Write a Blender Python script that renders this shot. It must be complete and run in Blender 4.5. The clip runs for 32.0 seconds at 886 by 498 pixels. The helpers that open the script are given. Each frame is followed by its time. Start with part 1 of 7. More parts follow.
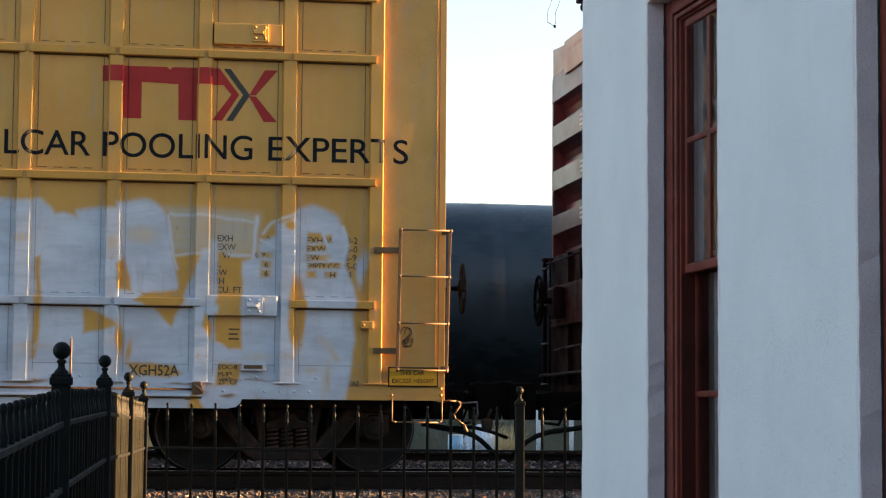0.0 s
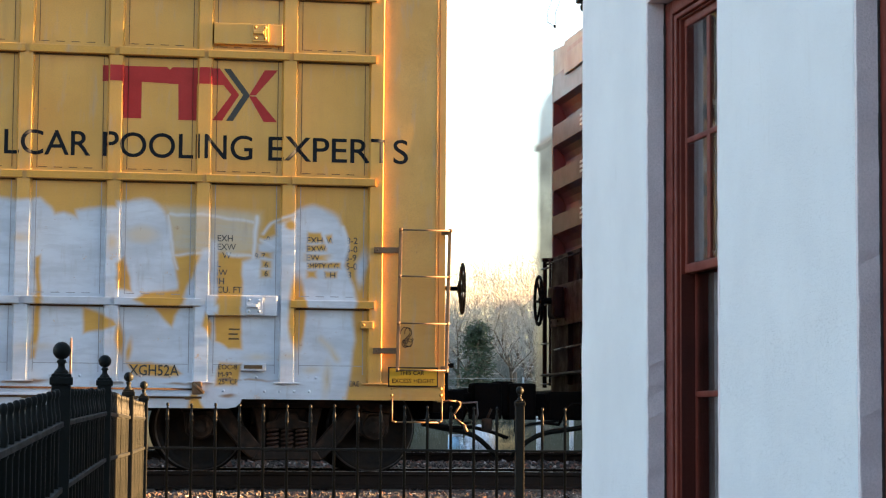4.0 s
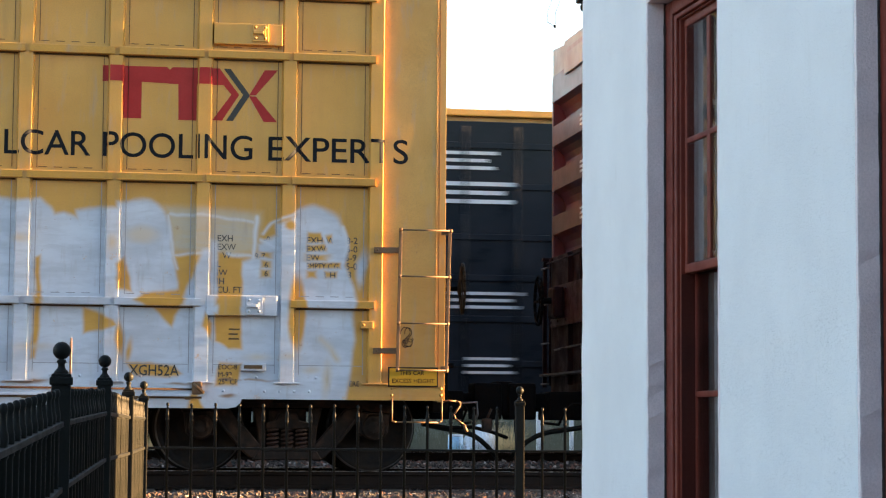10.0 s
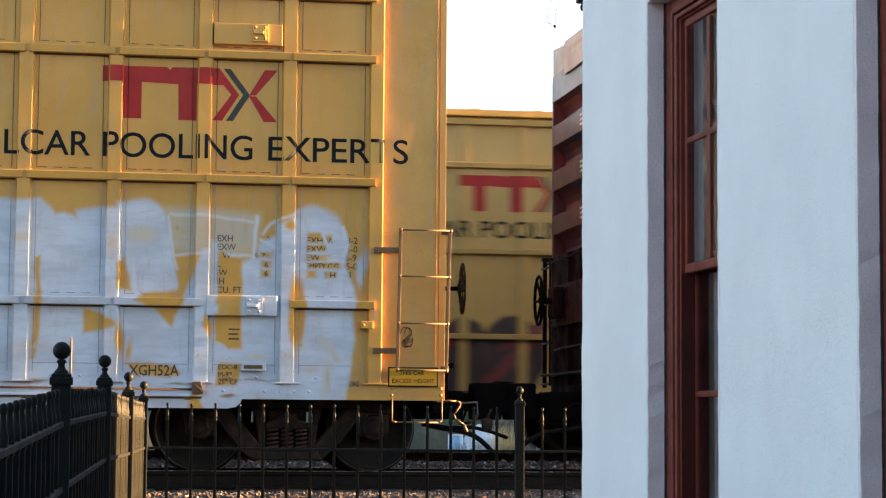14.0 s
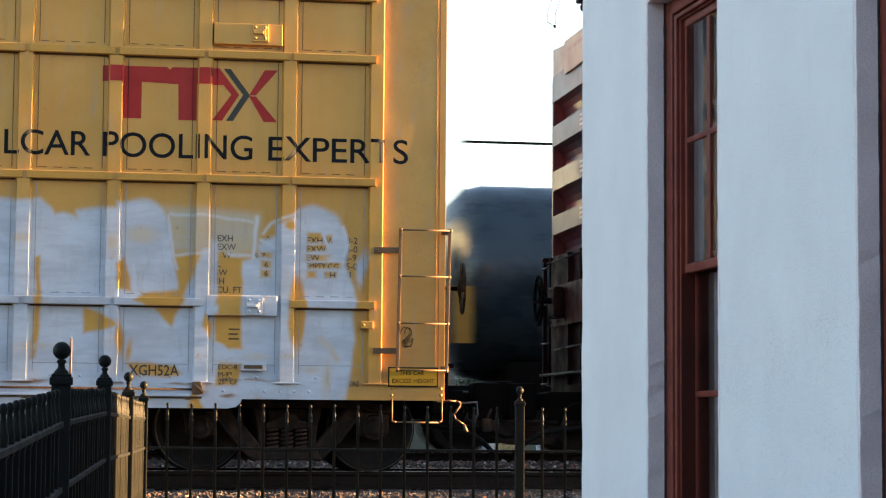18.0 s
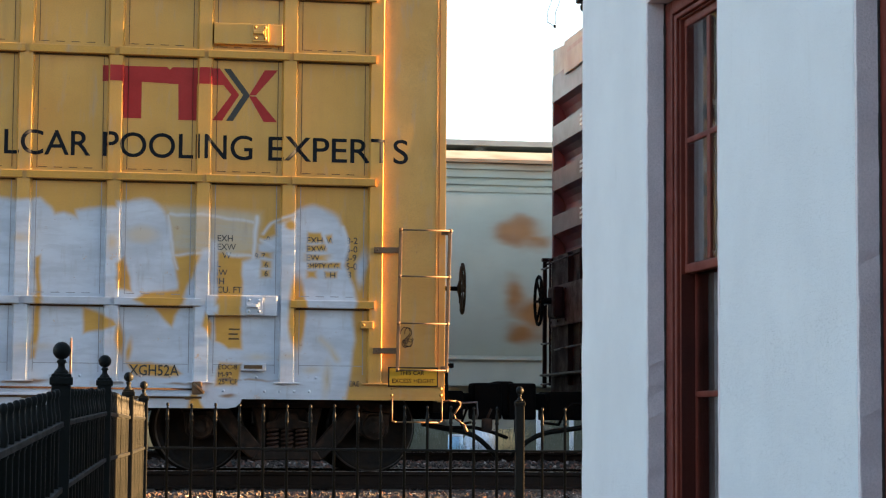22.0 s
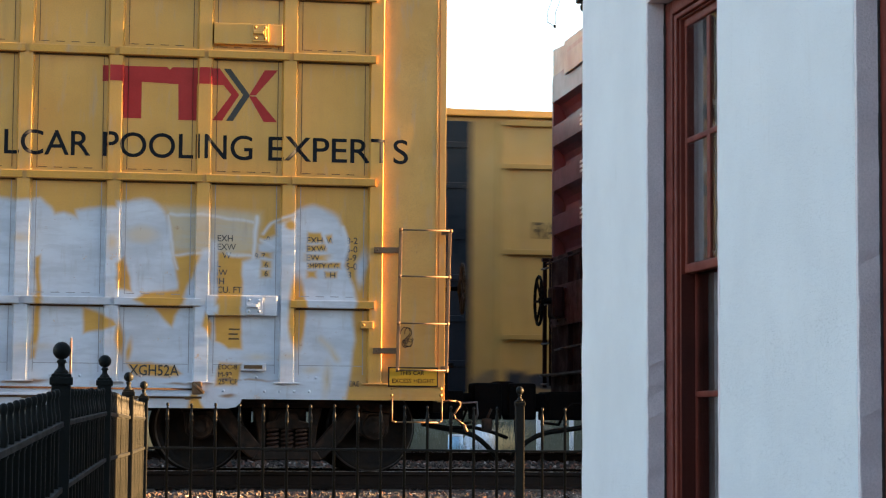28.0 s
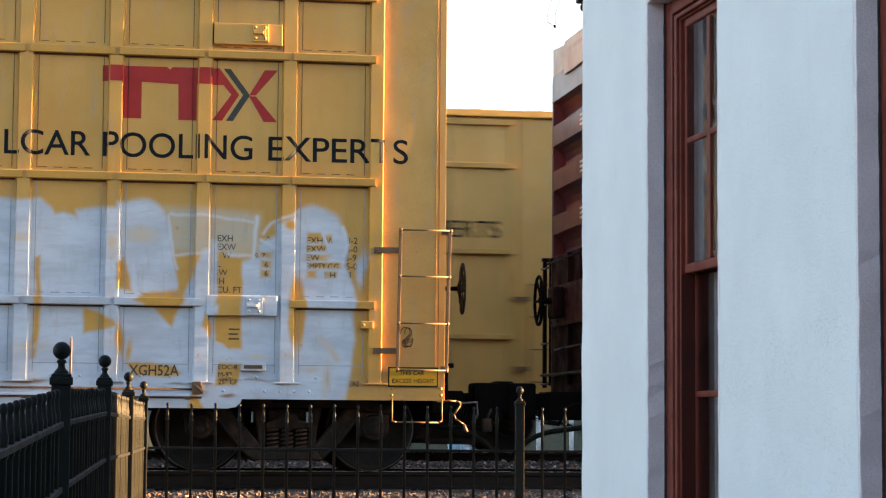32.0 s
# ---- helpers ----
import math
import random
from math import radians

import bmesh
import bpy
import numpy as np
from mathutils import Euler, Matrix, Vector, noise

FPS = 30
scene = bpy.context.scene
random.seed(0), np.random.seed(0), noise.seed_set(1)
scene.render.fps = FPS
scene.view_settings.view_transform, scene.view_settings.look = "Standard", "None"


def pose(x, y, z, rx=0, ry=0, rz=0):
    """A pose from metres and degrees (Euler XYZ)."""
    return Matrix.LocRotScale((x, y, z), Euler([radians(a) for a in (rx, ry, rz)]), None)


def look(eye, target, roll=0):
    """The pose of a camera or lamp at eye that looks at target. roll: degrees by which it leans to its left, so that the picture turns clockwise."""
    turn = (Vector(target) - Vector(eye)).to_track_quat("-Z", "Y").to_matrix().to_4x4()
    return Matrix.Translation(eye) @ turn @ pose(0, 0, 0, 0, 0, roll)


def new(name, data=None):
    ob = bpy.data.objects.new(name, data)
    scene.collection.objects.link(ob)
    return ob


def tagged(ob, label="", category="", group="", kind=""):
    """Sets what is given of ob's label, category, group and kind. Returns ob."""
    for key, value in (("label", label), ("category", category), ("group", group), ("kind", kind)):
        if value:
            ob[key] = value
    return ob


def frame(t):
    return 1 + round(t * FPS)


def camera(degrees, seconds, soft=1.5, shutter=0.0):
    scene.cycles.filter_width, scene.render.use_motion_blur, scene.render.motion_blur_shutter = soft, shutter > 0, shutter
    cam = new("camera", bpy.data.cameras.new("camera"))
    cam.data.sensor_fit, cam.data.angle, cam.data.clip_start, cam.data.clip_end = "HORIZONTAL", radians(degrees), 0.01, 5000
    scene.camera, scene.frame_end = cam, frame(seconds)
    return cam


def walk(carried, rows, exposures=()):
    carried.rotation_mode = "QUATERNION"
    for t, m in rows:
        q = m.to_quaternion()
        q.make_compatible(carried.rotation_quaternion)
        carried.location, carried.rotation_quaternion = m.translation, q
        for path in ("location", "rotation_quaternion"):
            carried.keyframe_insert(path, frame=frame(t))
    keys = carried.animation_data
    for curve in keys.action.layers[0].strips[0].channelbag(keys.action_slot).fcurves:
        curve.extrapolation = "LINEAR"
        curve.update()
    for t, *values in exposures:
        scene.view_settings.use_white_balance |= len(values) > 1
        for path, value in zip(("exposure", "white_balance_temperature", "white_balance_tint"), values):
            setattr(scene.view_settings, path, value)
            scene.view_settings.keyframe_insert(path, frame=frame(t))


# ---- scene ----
# Camera: still, on a low tripod beside the station building.
# The x axis runs along the tracks, y away from the camera across them.
cam = camera(23.93, 32.0, 1.2, 0.55)
EYE = (0.0, 0.0, 1.0)
AIM = (EYE[0] + math.sin(0.1655) * 20, EYE[1] + math.cos(0.1655) * 20, EYE[2] + math.tan(0.0835) * 20)
walk(cam, [(0, look(EYE, AIM, 0.40)), (32, look(EYE, AIM, 0.40))],
     [(0, 3.59, 6850, 20), (1, 3.64, 6850, 20), (2.3, 4.12, 6850, 20), (3.5, 4.18, 6850, 20), (6, 4.19, 6850, 20), (8, 4.13, 6850, 20), (10, 4.17, 6850, 20), (13, 4.15, 6850, 20), (19, 3.97, 6850, 20), (25, 3.93, 6850, 20),
      (28, 4.02, 6850, 20), (29, 4.21, 6850, 20), (30, 4.18, 6850, 20), (32, 4.14, 6850, 20)])

# ---- light: low evening sun along the tracks, clear sky ----
SUN_EL, SUN_AZ = 6.5, 0.3
world = bpy.data.worlds.new("evening_sky")
scene.world = world
world.use_nodes = True
sky = world.node_tree.nodes.new("ShaderNodeTexSky")
sky.sky_type = "NISHITA"
sky.sun_disc = False
sky.sun_elevation = radians(SUN_EL)
sky.sun_rotation = radians(90 + SUN_AZ)
sky.air_density, sky.dust_density, sky.ozone_density = 1.0, 1.0, 1.5
world.node_tree.links.new(sky.outputs[0], world.node_tree.nodes["Background"].inputs[0])
world.node_tree.nodes["Background"].inputs[1].default_value = 0.05
sun = new("sun", bpy.data.lights.new("sun", "SUN"))
sun.data.energy, sun.data.angle, sun.data.color = 4.7, radians(0.6), (1.0, 0.61, 0.26)
sun_dir = Vector((math.cos(radians(SUN_EL)) * math.cos(radians(SUN_AZ)),
                  -math.cos(radians(SUN_EL)) * math.sin(radians(SUN_AZ)), math.sin(radians(SUN_EL))))
sun.matrix_world = look(sun_dir * 60 + Vector((0, 20, 3)), (0, 20, 3))


# ---- mesh helpers ----
def box(bm, x0, x1, y0, y1, z0, z1):
    v = [bm.verts.new((x, y, z)) for x in (x0, x1) for y in (y0, y1) for z in (z0, z1)]
    for f in ((0, 1, 3, 2), (4, 6, 7, 5), (0, 4, 5, 1), (2, 3, 7, 6), (0, 2, 6, 4), (1, 5, 7, 3)):
        bm.faces.new([v[i] for i in f])
    return v


def rbox(bm, x0, x1, y0, y1, z0, z1, b=0.01):
    """A box with bevelled edges."""
    t = bmesh.new()
    box(t, x0, x1, y0, y1, z0, z1)
    bmesh.ops.recalc_face_normals(t, faces=t.faces)
    bmesh.ops.bevel(t, geom=list(t.edges), offset=b, segments=2, affect="EDGES", profile=0.6)
    join(bm, t)


def join(bm, t):
    m = bpy.data.meshes.new("tmp")
    t.to_mesh(m)
    t.free()
    bm.from_mesh(m)
    bpy.data.meshes.remove(m)


def prism(bm, pts, axis, a, b):
    """A polygon in the plane across axis, drawn out from a to b."""
    def at(p, c):
        return {"x": (c, p[0], p[1]), "y": (p[0], c, p[1]), "z": (p[0], p[1], c)}[axis]
    v0 = [bm.verts.new(at(p, a)) for p in pts]
    v1 = [bm.verts.new(at(p, b)) for p in pts]
    n = len(pts)
    bm.faces.new(v0)
    bm.faces.new(v1[::-1])
    for i in range(n):
        bm.faces.new([v0[i], v0[(i + 1) % n], v1[(i + 1) % n], v1[i]])


def tube(bm, p, q, r, n=8, r2=None):
    p, q = Vector(p), Vector(q)
    d = (q - p).normalized()
    a = d.orthogonal().normalized()
    b = d.cross(a)
    r2 = r if r2 is None else r2
    c0 = [bm.verts.new(p + (a * math.cos(i * math.tau / n) + b * math.sin(i * math.tau / n)) * r) for i in range(n)]
    c1 = [bm.verts.new(q + (a * math.cos(i * math.tau / n) + b * math.sin(i * math.tau / n)) * r2) for i in range(n)]
    for i in range(n):
        f = bm.faces.new([c0[i], c0[(i + 1) % n], c1[(i + 1) % n], c1[i]])
        f.smooth = True
    bm.faces.new(c0[::-1])
    bm.faces.new(c1)


def pipe(bm, pts, r, n=8):
    for p, q in zip(pts, pts[1:]):
        tube(bm, p, q, r, n)
    for p in pts[1:-1]:
        ball(bm, p, r, 6)


def hose(bm, pts, r, n=8):
    """One unbroken smooth tube along the points."""
    pts = [Vector(p) for p in pts]
    rings = []
    for k, p in enumerate(pts):
        d = (pts[min(k + 1, len(pts) - 1)] - pts[max(k - 1, 0)]).normalized()
        a = Vector((0, 1, 0)).cross(d).normalized()
        b = d.cross(a)
        rings.append([bm.verts.new(p + (a * math.cos(i * math.tau / n) + b * math.sin(i * math.tau / n)) * r) for i in range(n)])
    for u, v in zip(rings, rings[1:]):
        for i in range(n):
            bm.faces.new([u[i], u[(i + 1) % n], v[(i + 1) % n], v[i]]).smooth = True
    bm.faces.new(rings[0][::-1])
    bm.faces.new(rings[-1])


def ball(bm, c, r, n=10):
    m = Matrix.Translation(c)
    g = bmesh.ops.create_uvsphere(bm, u_segments=n, v_segments=max(4, n * 2 // 3), radius=r, matrix=m)
    for v in g["verts"]:
        for f in v.link_faces:
            f.smooth = True


def lathe(bm, prof, c, axis="z", n=20):
    """A turned body: prof is rows of (radius, along)."""
    rings = []
    for r, h in prof:
        ring = []
        for i in range(n):
            ca, sa = math.cos(i * math.tau / n) * r, math.sin(i * math.tau / n) * r
            o = {"z": (ca, sa, h), "y": (ca, h, sa), "x": (h, ca, sa)}[axis]
            ring.append(bm.verts.new((c[0] + o[0], c[1] + o[1], c[2] + o[2])))
        rings.append(ring)
    for a, b in zip(rings, rings[1:]):
        for i in range(n):
            bm.faces.new([a[i], a[(i + 1) % n], b[(i + 1) % n], b[i]]).smooth = True
    bm.faces.new(rings[0][::-1])
    bm.faces.new(rings[-1])


def ring(bm, c, R, r, axis, n=24, k=6):
    pts = []
    for i in range(n + 1):
        a = i * math.tau / n
        o = {"x": (0, math.cos(a) * R, math.sin(a) * R), "y": (math.cos(a) * R, 0, math.sin(a) * R)}[axis]
        pts.append(Vector(c) + Vector(o))
    for p, q in zip(pts, pts[1:]):
        tube(bm, p, q, r, k)


def done(name, bm, material):
    bmesh.ops.recalc_face_normals(bm, faces=bm.faces)
    me = bpy.data.meshes.new(name)
    bm.to_mesh(me)
    bm.free()
    me.materials.append(material)
    return me


def part(name, bm, material, parent, label=""):
    me = bm if isinstance(bm, bpy.types.Mesh) else done(name, bm, material)
    ob = new(name, me)
    ob.parent = parent
    if label:
        tagged(ob, label)
    return ob


def thing(name, m, label, category, group="", kind=""):
    ob = new(name)
    ob.empty_display_size = 0.2
    ob.matrix_world = m
    return tagged(ob, label, category, group, kind)


def single(name, bm, material, label, category="", group="", kind=""):
    return tagged(new(name, done(name, bm, material)), label, category, group, kind)


# ---- materials ----
def nodes_of(name):
    m = bpy.data.materials.new(name)
    m.use_nodes = True
    nt = m.node_tree
    return m, nt, nt.nodes["Principled BSDF"]


def add(nt, kind, **kw):
    n = nt.nodes.new(kind)
    for k, v in kw.items():
        if k.startswith("i_"):
            key = k[2:]
            n.inputs[int(key) if key.isdigit() else key].default_value = v
        elif k == "op":
            n.operation = v
        elif k == "blend":
            n.blend_type = v
    return n


def mix(nt, fac, a, b, blend="MIX"):
    n = nt.nodes.new("ShaderNodeMix")
    n.data_type, n.blend_type = "RGBA", blend
    for sock, v in ((n.inputs[0], fac), (n.inputs[6], a), (n.inputs[7], b)):
        if isinstance(v, bpy.types.NodeSocket):
            nt.links.new(v, sock)
        else:
            sock.default_value = v if isinstance(v, (int, float)) else (*v[:3], 1)
    return n.outputs[2]


def noise_of(nt, coord, scale, detail=4, stretch=None, rough=0.6):
    if stretch:
        mp = add(nt, "ShaderNodeMapping")
        mp.inputs["Scale"].default_value = stretch
        nt.links.new(coord, mp.inputs[0])
        coord = mp.outputs[0]
    n = add(nt, "ShaderNodeTexNoise", i_Scale=scale, i_Detail=detail, i_Roughness=rough)
    nt.links.new(coord, n.inputs["Vector"])
    return n.outputs["Fac"]


def ranged(nt, v, a, b, c=0.0, d=1.0):
    n = nt.nodes.new("ShaderNodeMapRange")
    n.interpolation_type = "SMOOTHSTEP"
    nt.links.new(v, n.inputs[0])
    for i, x in enumerate((a, b, c, d)):
        n.inputs[i + 1].default_value = x
    return n.outputs[0]


def bumped(nt, bsdf, height, strength, dist):
    b = add(nt, "ShaderNodeBump", i_Strength=strength, i_Distance=dist)
    nt.links.new(height, b.inputs["Height"])
    nt.links.new(b.outputs[0], bsdf.inputs["Normal"])


def surface(name, col, col2, rough=0.5, metal=0.0, scale=3.0, fine=60.0, bump=0.15, dist=0.01,
            streak=0.0, streak_col=(0.1, 0.08, 0.06), lo=0.35, hi=0.7, spread=0.15, random_amount=0.0, spec=0.5):
    """Two tones at a large scale, grain and relief at a small one, and run-down streaks."""
    m, nt, bsdf = nodes_of(name)
    co = add(nt, "ShaderNodeTexCoord").outputs["Object"]
    big = noise_of(nt, co, scale, 5)
    small = noise_of(nt, co, fine, 3)
    c = mix(nt, ranged(nt, big, lo, hi), col, col2)
    c = mix(nt, ranged(nt, small, 0.3, 0.75, 0.0, 0.35), c, [x * 0.6 for x in col])
    if streak:
        st = noise_of(nt, co, 6.0, 4, (1.0, 1.0, 0.12))
        c = mix(nt, ranged(nt, st, 0.52, 0.78, 0.0, streak), c, streak_col)
    if random_amount:
        info = add(nt, "ShaderNodeObjectInfo")
        c = mix(nt, ranged(nt, info.outputs["Random"], 0, 1, 0, random_amount), c, [x * 0.5 for x in col2])
    nt.links.new(c, bsdf.inputs["Base Color"])
    nt.links.new(ranged(nt, big, 0.3, 0.75, max(0.02, rough - spread), min(1, rough + spread)), bsdf.inputs["Roughness"])
    bsdf.inputs["Metallic"].default_value = metal
    bsdf.inputs["Specular IOR Level"].default_value = spec
    if bump:
        bumped(nt, bsdf, small, bump, dist)
    return m


def metric(nt, co, shape):
    """Signed distance in metres to one painted shape in the x-z plane of the thing: (kind, x, z, rx, rz, turn)."""
    if shape[0] == "p":   # a convex outline, corners clockwise as seen from the front
        pts = list(zip(shape[1::2], shape[2::2]))
        acc = None
        for (xa, za), (xb, zb) in zip(pts, pts[1:] + pts[:1]):
            ln = math.hypot(xb - xa, zb - za)
            nx, nz = -(zb - za) / ln, (xb - xa) / ln
            dt = add(nt, "ShaderNodeVectorMath", op="DOT_PRODUCT")
            dt.inputs[1].default_value = (nx, 0, nz)
            nt.links.new(co, dt.inputs[0])
            sb = add(nt, "ShaderNodeMath", op="SUBTRACT")
            sb.inputs[1].default_value = nx * xa + nz * za
            nt.links.new(dt.outputs["Value"], sb.inputs[0])
            if acc is None:
                acc = sb.outputs[0]
            else:
                mx = add(nt, "ShaderNodeMath", op="MAXIMUM")
                nt.links.new(acc, mx.inputs[0])
                nt.links.new(sb.outputs[0], mx.inputs[1])
                acc = mx.outputs[0]
        return acc
    if shape[0] == "s":   # a stroke with round ends: from, to, half its width
        xa, za, xb, zb, r = shape[1:]
        l2 = (xb - xa) ** 2 + (zb - za) ** 2
        pa = add(nt, "ShaderNodeVectorMath", op="SUBTRACT")
        nt.links.new(co, pa.inputs[0])
        pa.inputs[1].default_value = (xa, 0, za)
        h = add(nt, "ShaderNodeVectorMath", op="DOT_PRODUCT")
        nt.links.new(pa.outputs[0], h.inputs[0])
        h.inputs[1].default_value = ((xb - xa) / l2, 0, (zb - za) / l2)
        cl = add(nt, "ShaderNodeClamp")
        nt.links.new(h.outputs["Value"], cl.inputs[0])
        q = add(nt, "ShaderNodeVectorMath", op="MULTIPLY_ADD")
        nt.links.new(cl.outputs[0], q.inputs[0])
        q.inputs[1].default_value = (xa - xb, 0, za - zb)
        nt.links.new(pa.outputs[0], q.inputs[2])
        fl = add(nt, "ShaderNodeVectorMath", op="MULTIPLY")
        fl.inputs[1].default_value = (1, 0, 1)
        nt.links.new(q.outputs[0], fl.inputs[0])
        ln = add(nt, "ShaderNodeVectorMath", op="LENGTH")
        nt.links.new(fl.outputs[0], ln.inputs[0])
        d = add(nt, "ShaderNodeMath", op="SUBTRACT")
        nt.links.new(ln.outputs["Value"], d.inputs[0])
        d.inputs[1].default_value = r
        return d.outputs[0]
    kind, x, z, rx, rz, turn = shape
    mp = add(nt, "ShaderNodeMapping")
    mp.vector_type = "TEXTURE"
    mp.inputs["Location"].default_value = (x, 0, z)
    mp.inputs["Rotation"].default_value = (0, radians(turn), 0)
    mp.inputs["Scale"].default_value = (rx, 1e6, rz)
    nt.links.new(co, mp.inputs[0])
    if kind == "e":
        ln = add(nt, "ShaderNodeVectorMath", op="LENGTH")
        nt.links.new(mp.outputs[0], ln.inputs[0])
        v = ln.outputs["Value"]
    else:
        ab = add(nt, "ShaderNodeVectorMath", op="ABSOLUTE")
        nt.links.new(mp.outputs[0], ab.inputs[0])
        sp = add(nt, "ShaderNodeSeparateXYZ")
        nt.links.new(ab.outputs[0], sp.inputs[0])
        mx = add(nt, "ShaderNodeMath", op="MAXIMUM")
        nt.links.new(sp.outputs[0], mx.inputs[0])
        nt.links.new(sp.outputs[2], mx.inputs[1])
        v = mx.outputs[0]
    d = add(nt, "ShaderNodeMath", op="MULTIPLY_ADD")
    nt.links.new(v, d.inputs[0])
    d.inputs[1].default_value = min(rx, rz)
    d.inputs[2].default_value = -min(rx, rz)
    return d.outputs[0]


def union(nt, co, shapes, start=None):
    acc = start
    for s in shapes:
        sign = 1
        if s[0] == "-":
            sign, s = -1, s[1:]
        d = metric(nt, co, s)
        if sign < 0:
            neg = add(nt, "ShaderNodeMath", op="MULTIPLY")
            neg.inputs[1].default_value = -1
            nt.links.new(d, neg.inputs[0])
            d = neg.outputs[0]
        if acc is None:
            acc = d
        else:
            m = add(nt, "ShaderNodeMath", op="MAXIMUM" if sign < 0 else "MINIMUM")
            nt.links.new(acc, m.inputs[0])
            nt.links.new(d, m.inputs[1])
            acc = m.outputs[0]
    return acc


def sprayed(name, col, col2, layers, rough=0.38, wobble=0.05, streak=0.25, grime=(0.16, 0.09, 0.035), spec=0.5, relief=0.35):
    """Painted steel with sprayed graffiti: layers of (colour, second colour, softness, shapes)."""
    m, nt, bsdf = nodes_of(name)
    co = add(nt, "ShaderNodeTexCoord").outputs["Object"]
    big = noise_of(nt, co, 1.3, 5)
    small = noise_of(nt, co, 90.0, 2)
    st = noise_of(nt, co, 5.0, 4, (1.0, 1.0, 0.1))
    c = mix(nt, ranged(nt, big, 0.3, 0.72), col, col2)
    c = mix(nt, ranged(nt, st, 0.5, 0.8, 0.0, streak), c, grime)
    c = mix(nt, ranged(nt, small, 0.35, 0.8, 0.0, 0.3), c, grime)
    if layers:
        nz = add(nt, "ShaderNodeTexNoise", i_Scale=4.0, i_Detail=2.0)
        nt.links.new(co, nz.inputs["Vector"])
        sc = add(nt, "ShaderNodeVectorMath", op="MULTIPLY_ADD")
        sc.inputs[1].default_value = (wobble * 2, 0, wobble * 2)
        nt.links.new(nz.outputs["Color"], sc.inputs[0])
        off = add(nt, "ShaderNodeVectorMath", op="ADD")
        off.inputs[1].default_value = (-wobble, 0, -wobble)
        nt.links.new(co, off.inputs[0])
        nt.links.new(off.outputs[0], sc.inputs[2])
        wv = sc.outputs[0]
        patch = noise_of(nt, co, 2.6, 5, (0.55, 1.0, 1.5))
        strokes = noise_of(nt, wv, 7.0, 4, (0.4, 1.0, 2.4))
    for a, b, soft, shapes in layers:
        d = union(nt, wv, shapes)
        f = ranged(nt, d, soft, -soft)
        tone = mix(nt, ranged(nt, patch, 0.35, 0.68), a, b)
        tone = mix(nt, ranged(nt, strokes, 0.46, 0.7, 0.0, 0.6), tone, b)
        c = mix(nt, f, c, tone)
    if layers:   # rust freckles and thin dirty runs over the sprayed paint
        runs_ = noise_of(nt, co, 11.0, 5, (1.0, 1.0, 0.16))
        c = mix(nt, ranged(nt, runs_, 0.54, 0.8, 0.0, 0.5), c, (0.28, 0.24, 0.21))
        spots = noise_of(nt, co, 19.0, 6, None, 0.7)
        c = mix(nt, ranged(nt, spots, 0.63, 0.74, 0.0, 0.55), c, (0.27, 0.13, 0.06))
        chips = noise_of(nt, co, 4.5, 8, (1.0, 1.0, 1.3), 0.72)   # chipped back to the paint below
        c = mix(nt, ranged(nt, chips, 0.64, 0.68, 0.0, 0.55), c, col)
    nt.links.new(c, bsdf.inputs["Base Color"])
    nt.links.new(ranged(nt, big, 0.3, 0.7, rough - 0.08, rough + 0.14), bsdf.inputs["Roughness"])
    bsdf.inputs["Specular IOR Level"].default_value = spec
    wave = noise_of(nt, co, 1.7, 2)
    ad = add(nt, "ShaderNodeMath", op="MULTIPLY_ADD")
    nt.links.new(small, ad.inputs[0])
    ad.inputs[1].default_value = 0.07
    nt.links.new(wave, ad.inputs[2])
    bumped(nt, bsdf, ad.outputs[0], relief, 0.02)
    return m


GOLD, GOLD2 = (0.56, 0.295, 0.05), (0.49, 0.25, 0.039)
WHITE_A, WHITE_B = (0.5, 0.555, 0.62), (0.38, 0.42, 0.475)
m_gold = sprayed("gold_paint", GOLD, GOLD2, [])
m_gold_aged = sprayed("aged_gold_paint", (0.52, 0.3, 0.075), (0.45, 0.245, 0.055), [((0.41, 0.2, 0.04), (0.45, 0.235, 0.052), 0.22, [("e", -0.42, 1.1, 0.26, 0.42, 8), ("e", -0.15, 1.55, 0.2, 0.5, -6)])], streak=0.3, spec=0.45, relief=0.07)
m_gold_end = surface("glossy_gold_end_paint", (0.3, 0.2, 0.085), (0.24, 0.155, 0.06), 0.24, 0, 2, 80, 0.04, spread=0.06)
m_black_paint = surface("black_door_paint", (0.01, 0.015, 0.021), (0.018, 0.023, 0.03), 0.4, 0, 2, 70, 0.08, spec=0.15)
m_red_car = surface("oxide_red_paint", (0.11, 0.029, 0.039), (0.08, 0.022, 0.03), 0.34, 0, 2.5, 60, 0.06, spec=0.42, streak=0.35, streak_col=(0.05, 0.016, 0.013), spread=0.05)
m_steel_dark = surface("grimy_steel", (0.0045, 0.0042, 0.004), (0.009, 0.007, 0.006), 0.85, 0.0, 6, 80, 0.4, spec=0.04)
m_truck = surface("rusty_cast_steel", (0.0165, 0.0128, 0.011), (0.062, 0.037, 0.025), 0.75, 0.0, 6, 70, 0.5, spec=0.12, lo=0.42, hi=0.75)
m_rust_brown = surface("brown_rusted_steel", (0.075, 0.045, 0.022), (0.045, 0.028, 0.016), 0.7, 0.0, 9, 60, 0.2, spec=0.15)
m_spring = surface("spring_steel", (0.042, 0.023, 0.018), (0.06, 0.034, 0.026), 0.7, 0.0, 9, 60, 0.2, spec=0.2)
m_wheel = surface("wheel_steel", (0.009, 0.0078, 0.007), (0.02, 0.0145, 0.011), 0.6, 0.0, 7, 60, 0.3, spec=0.1)
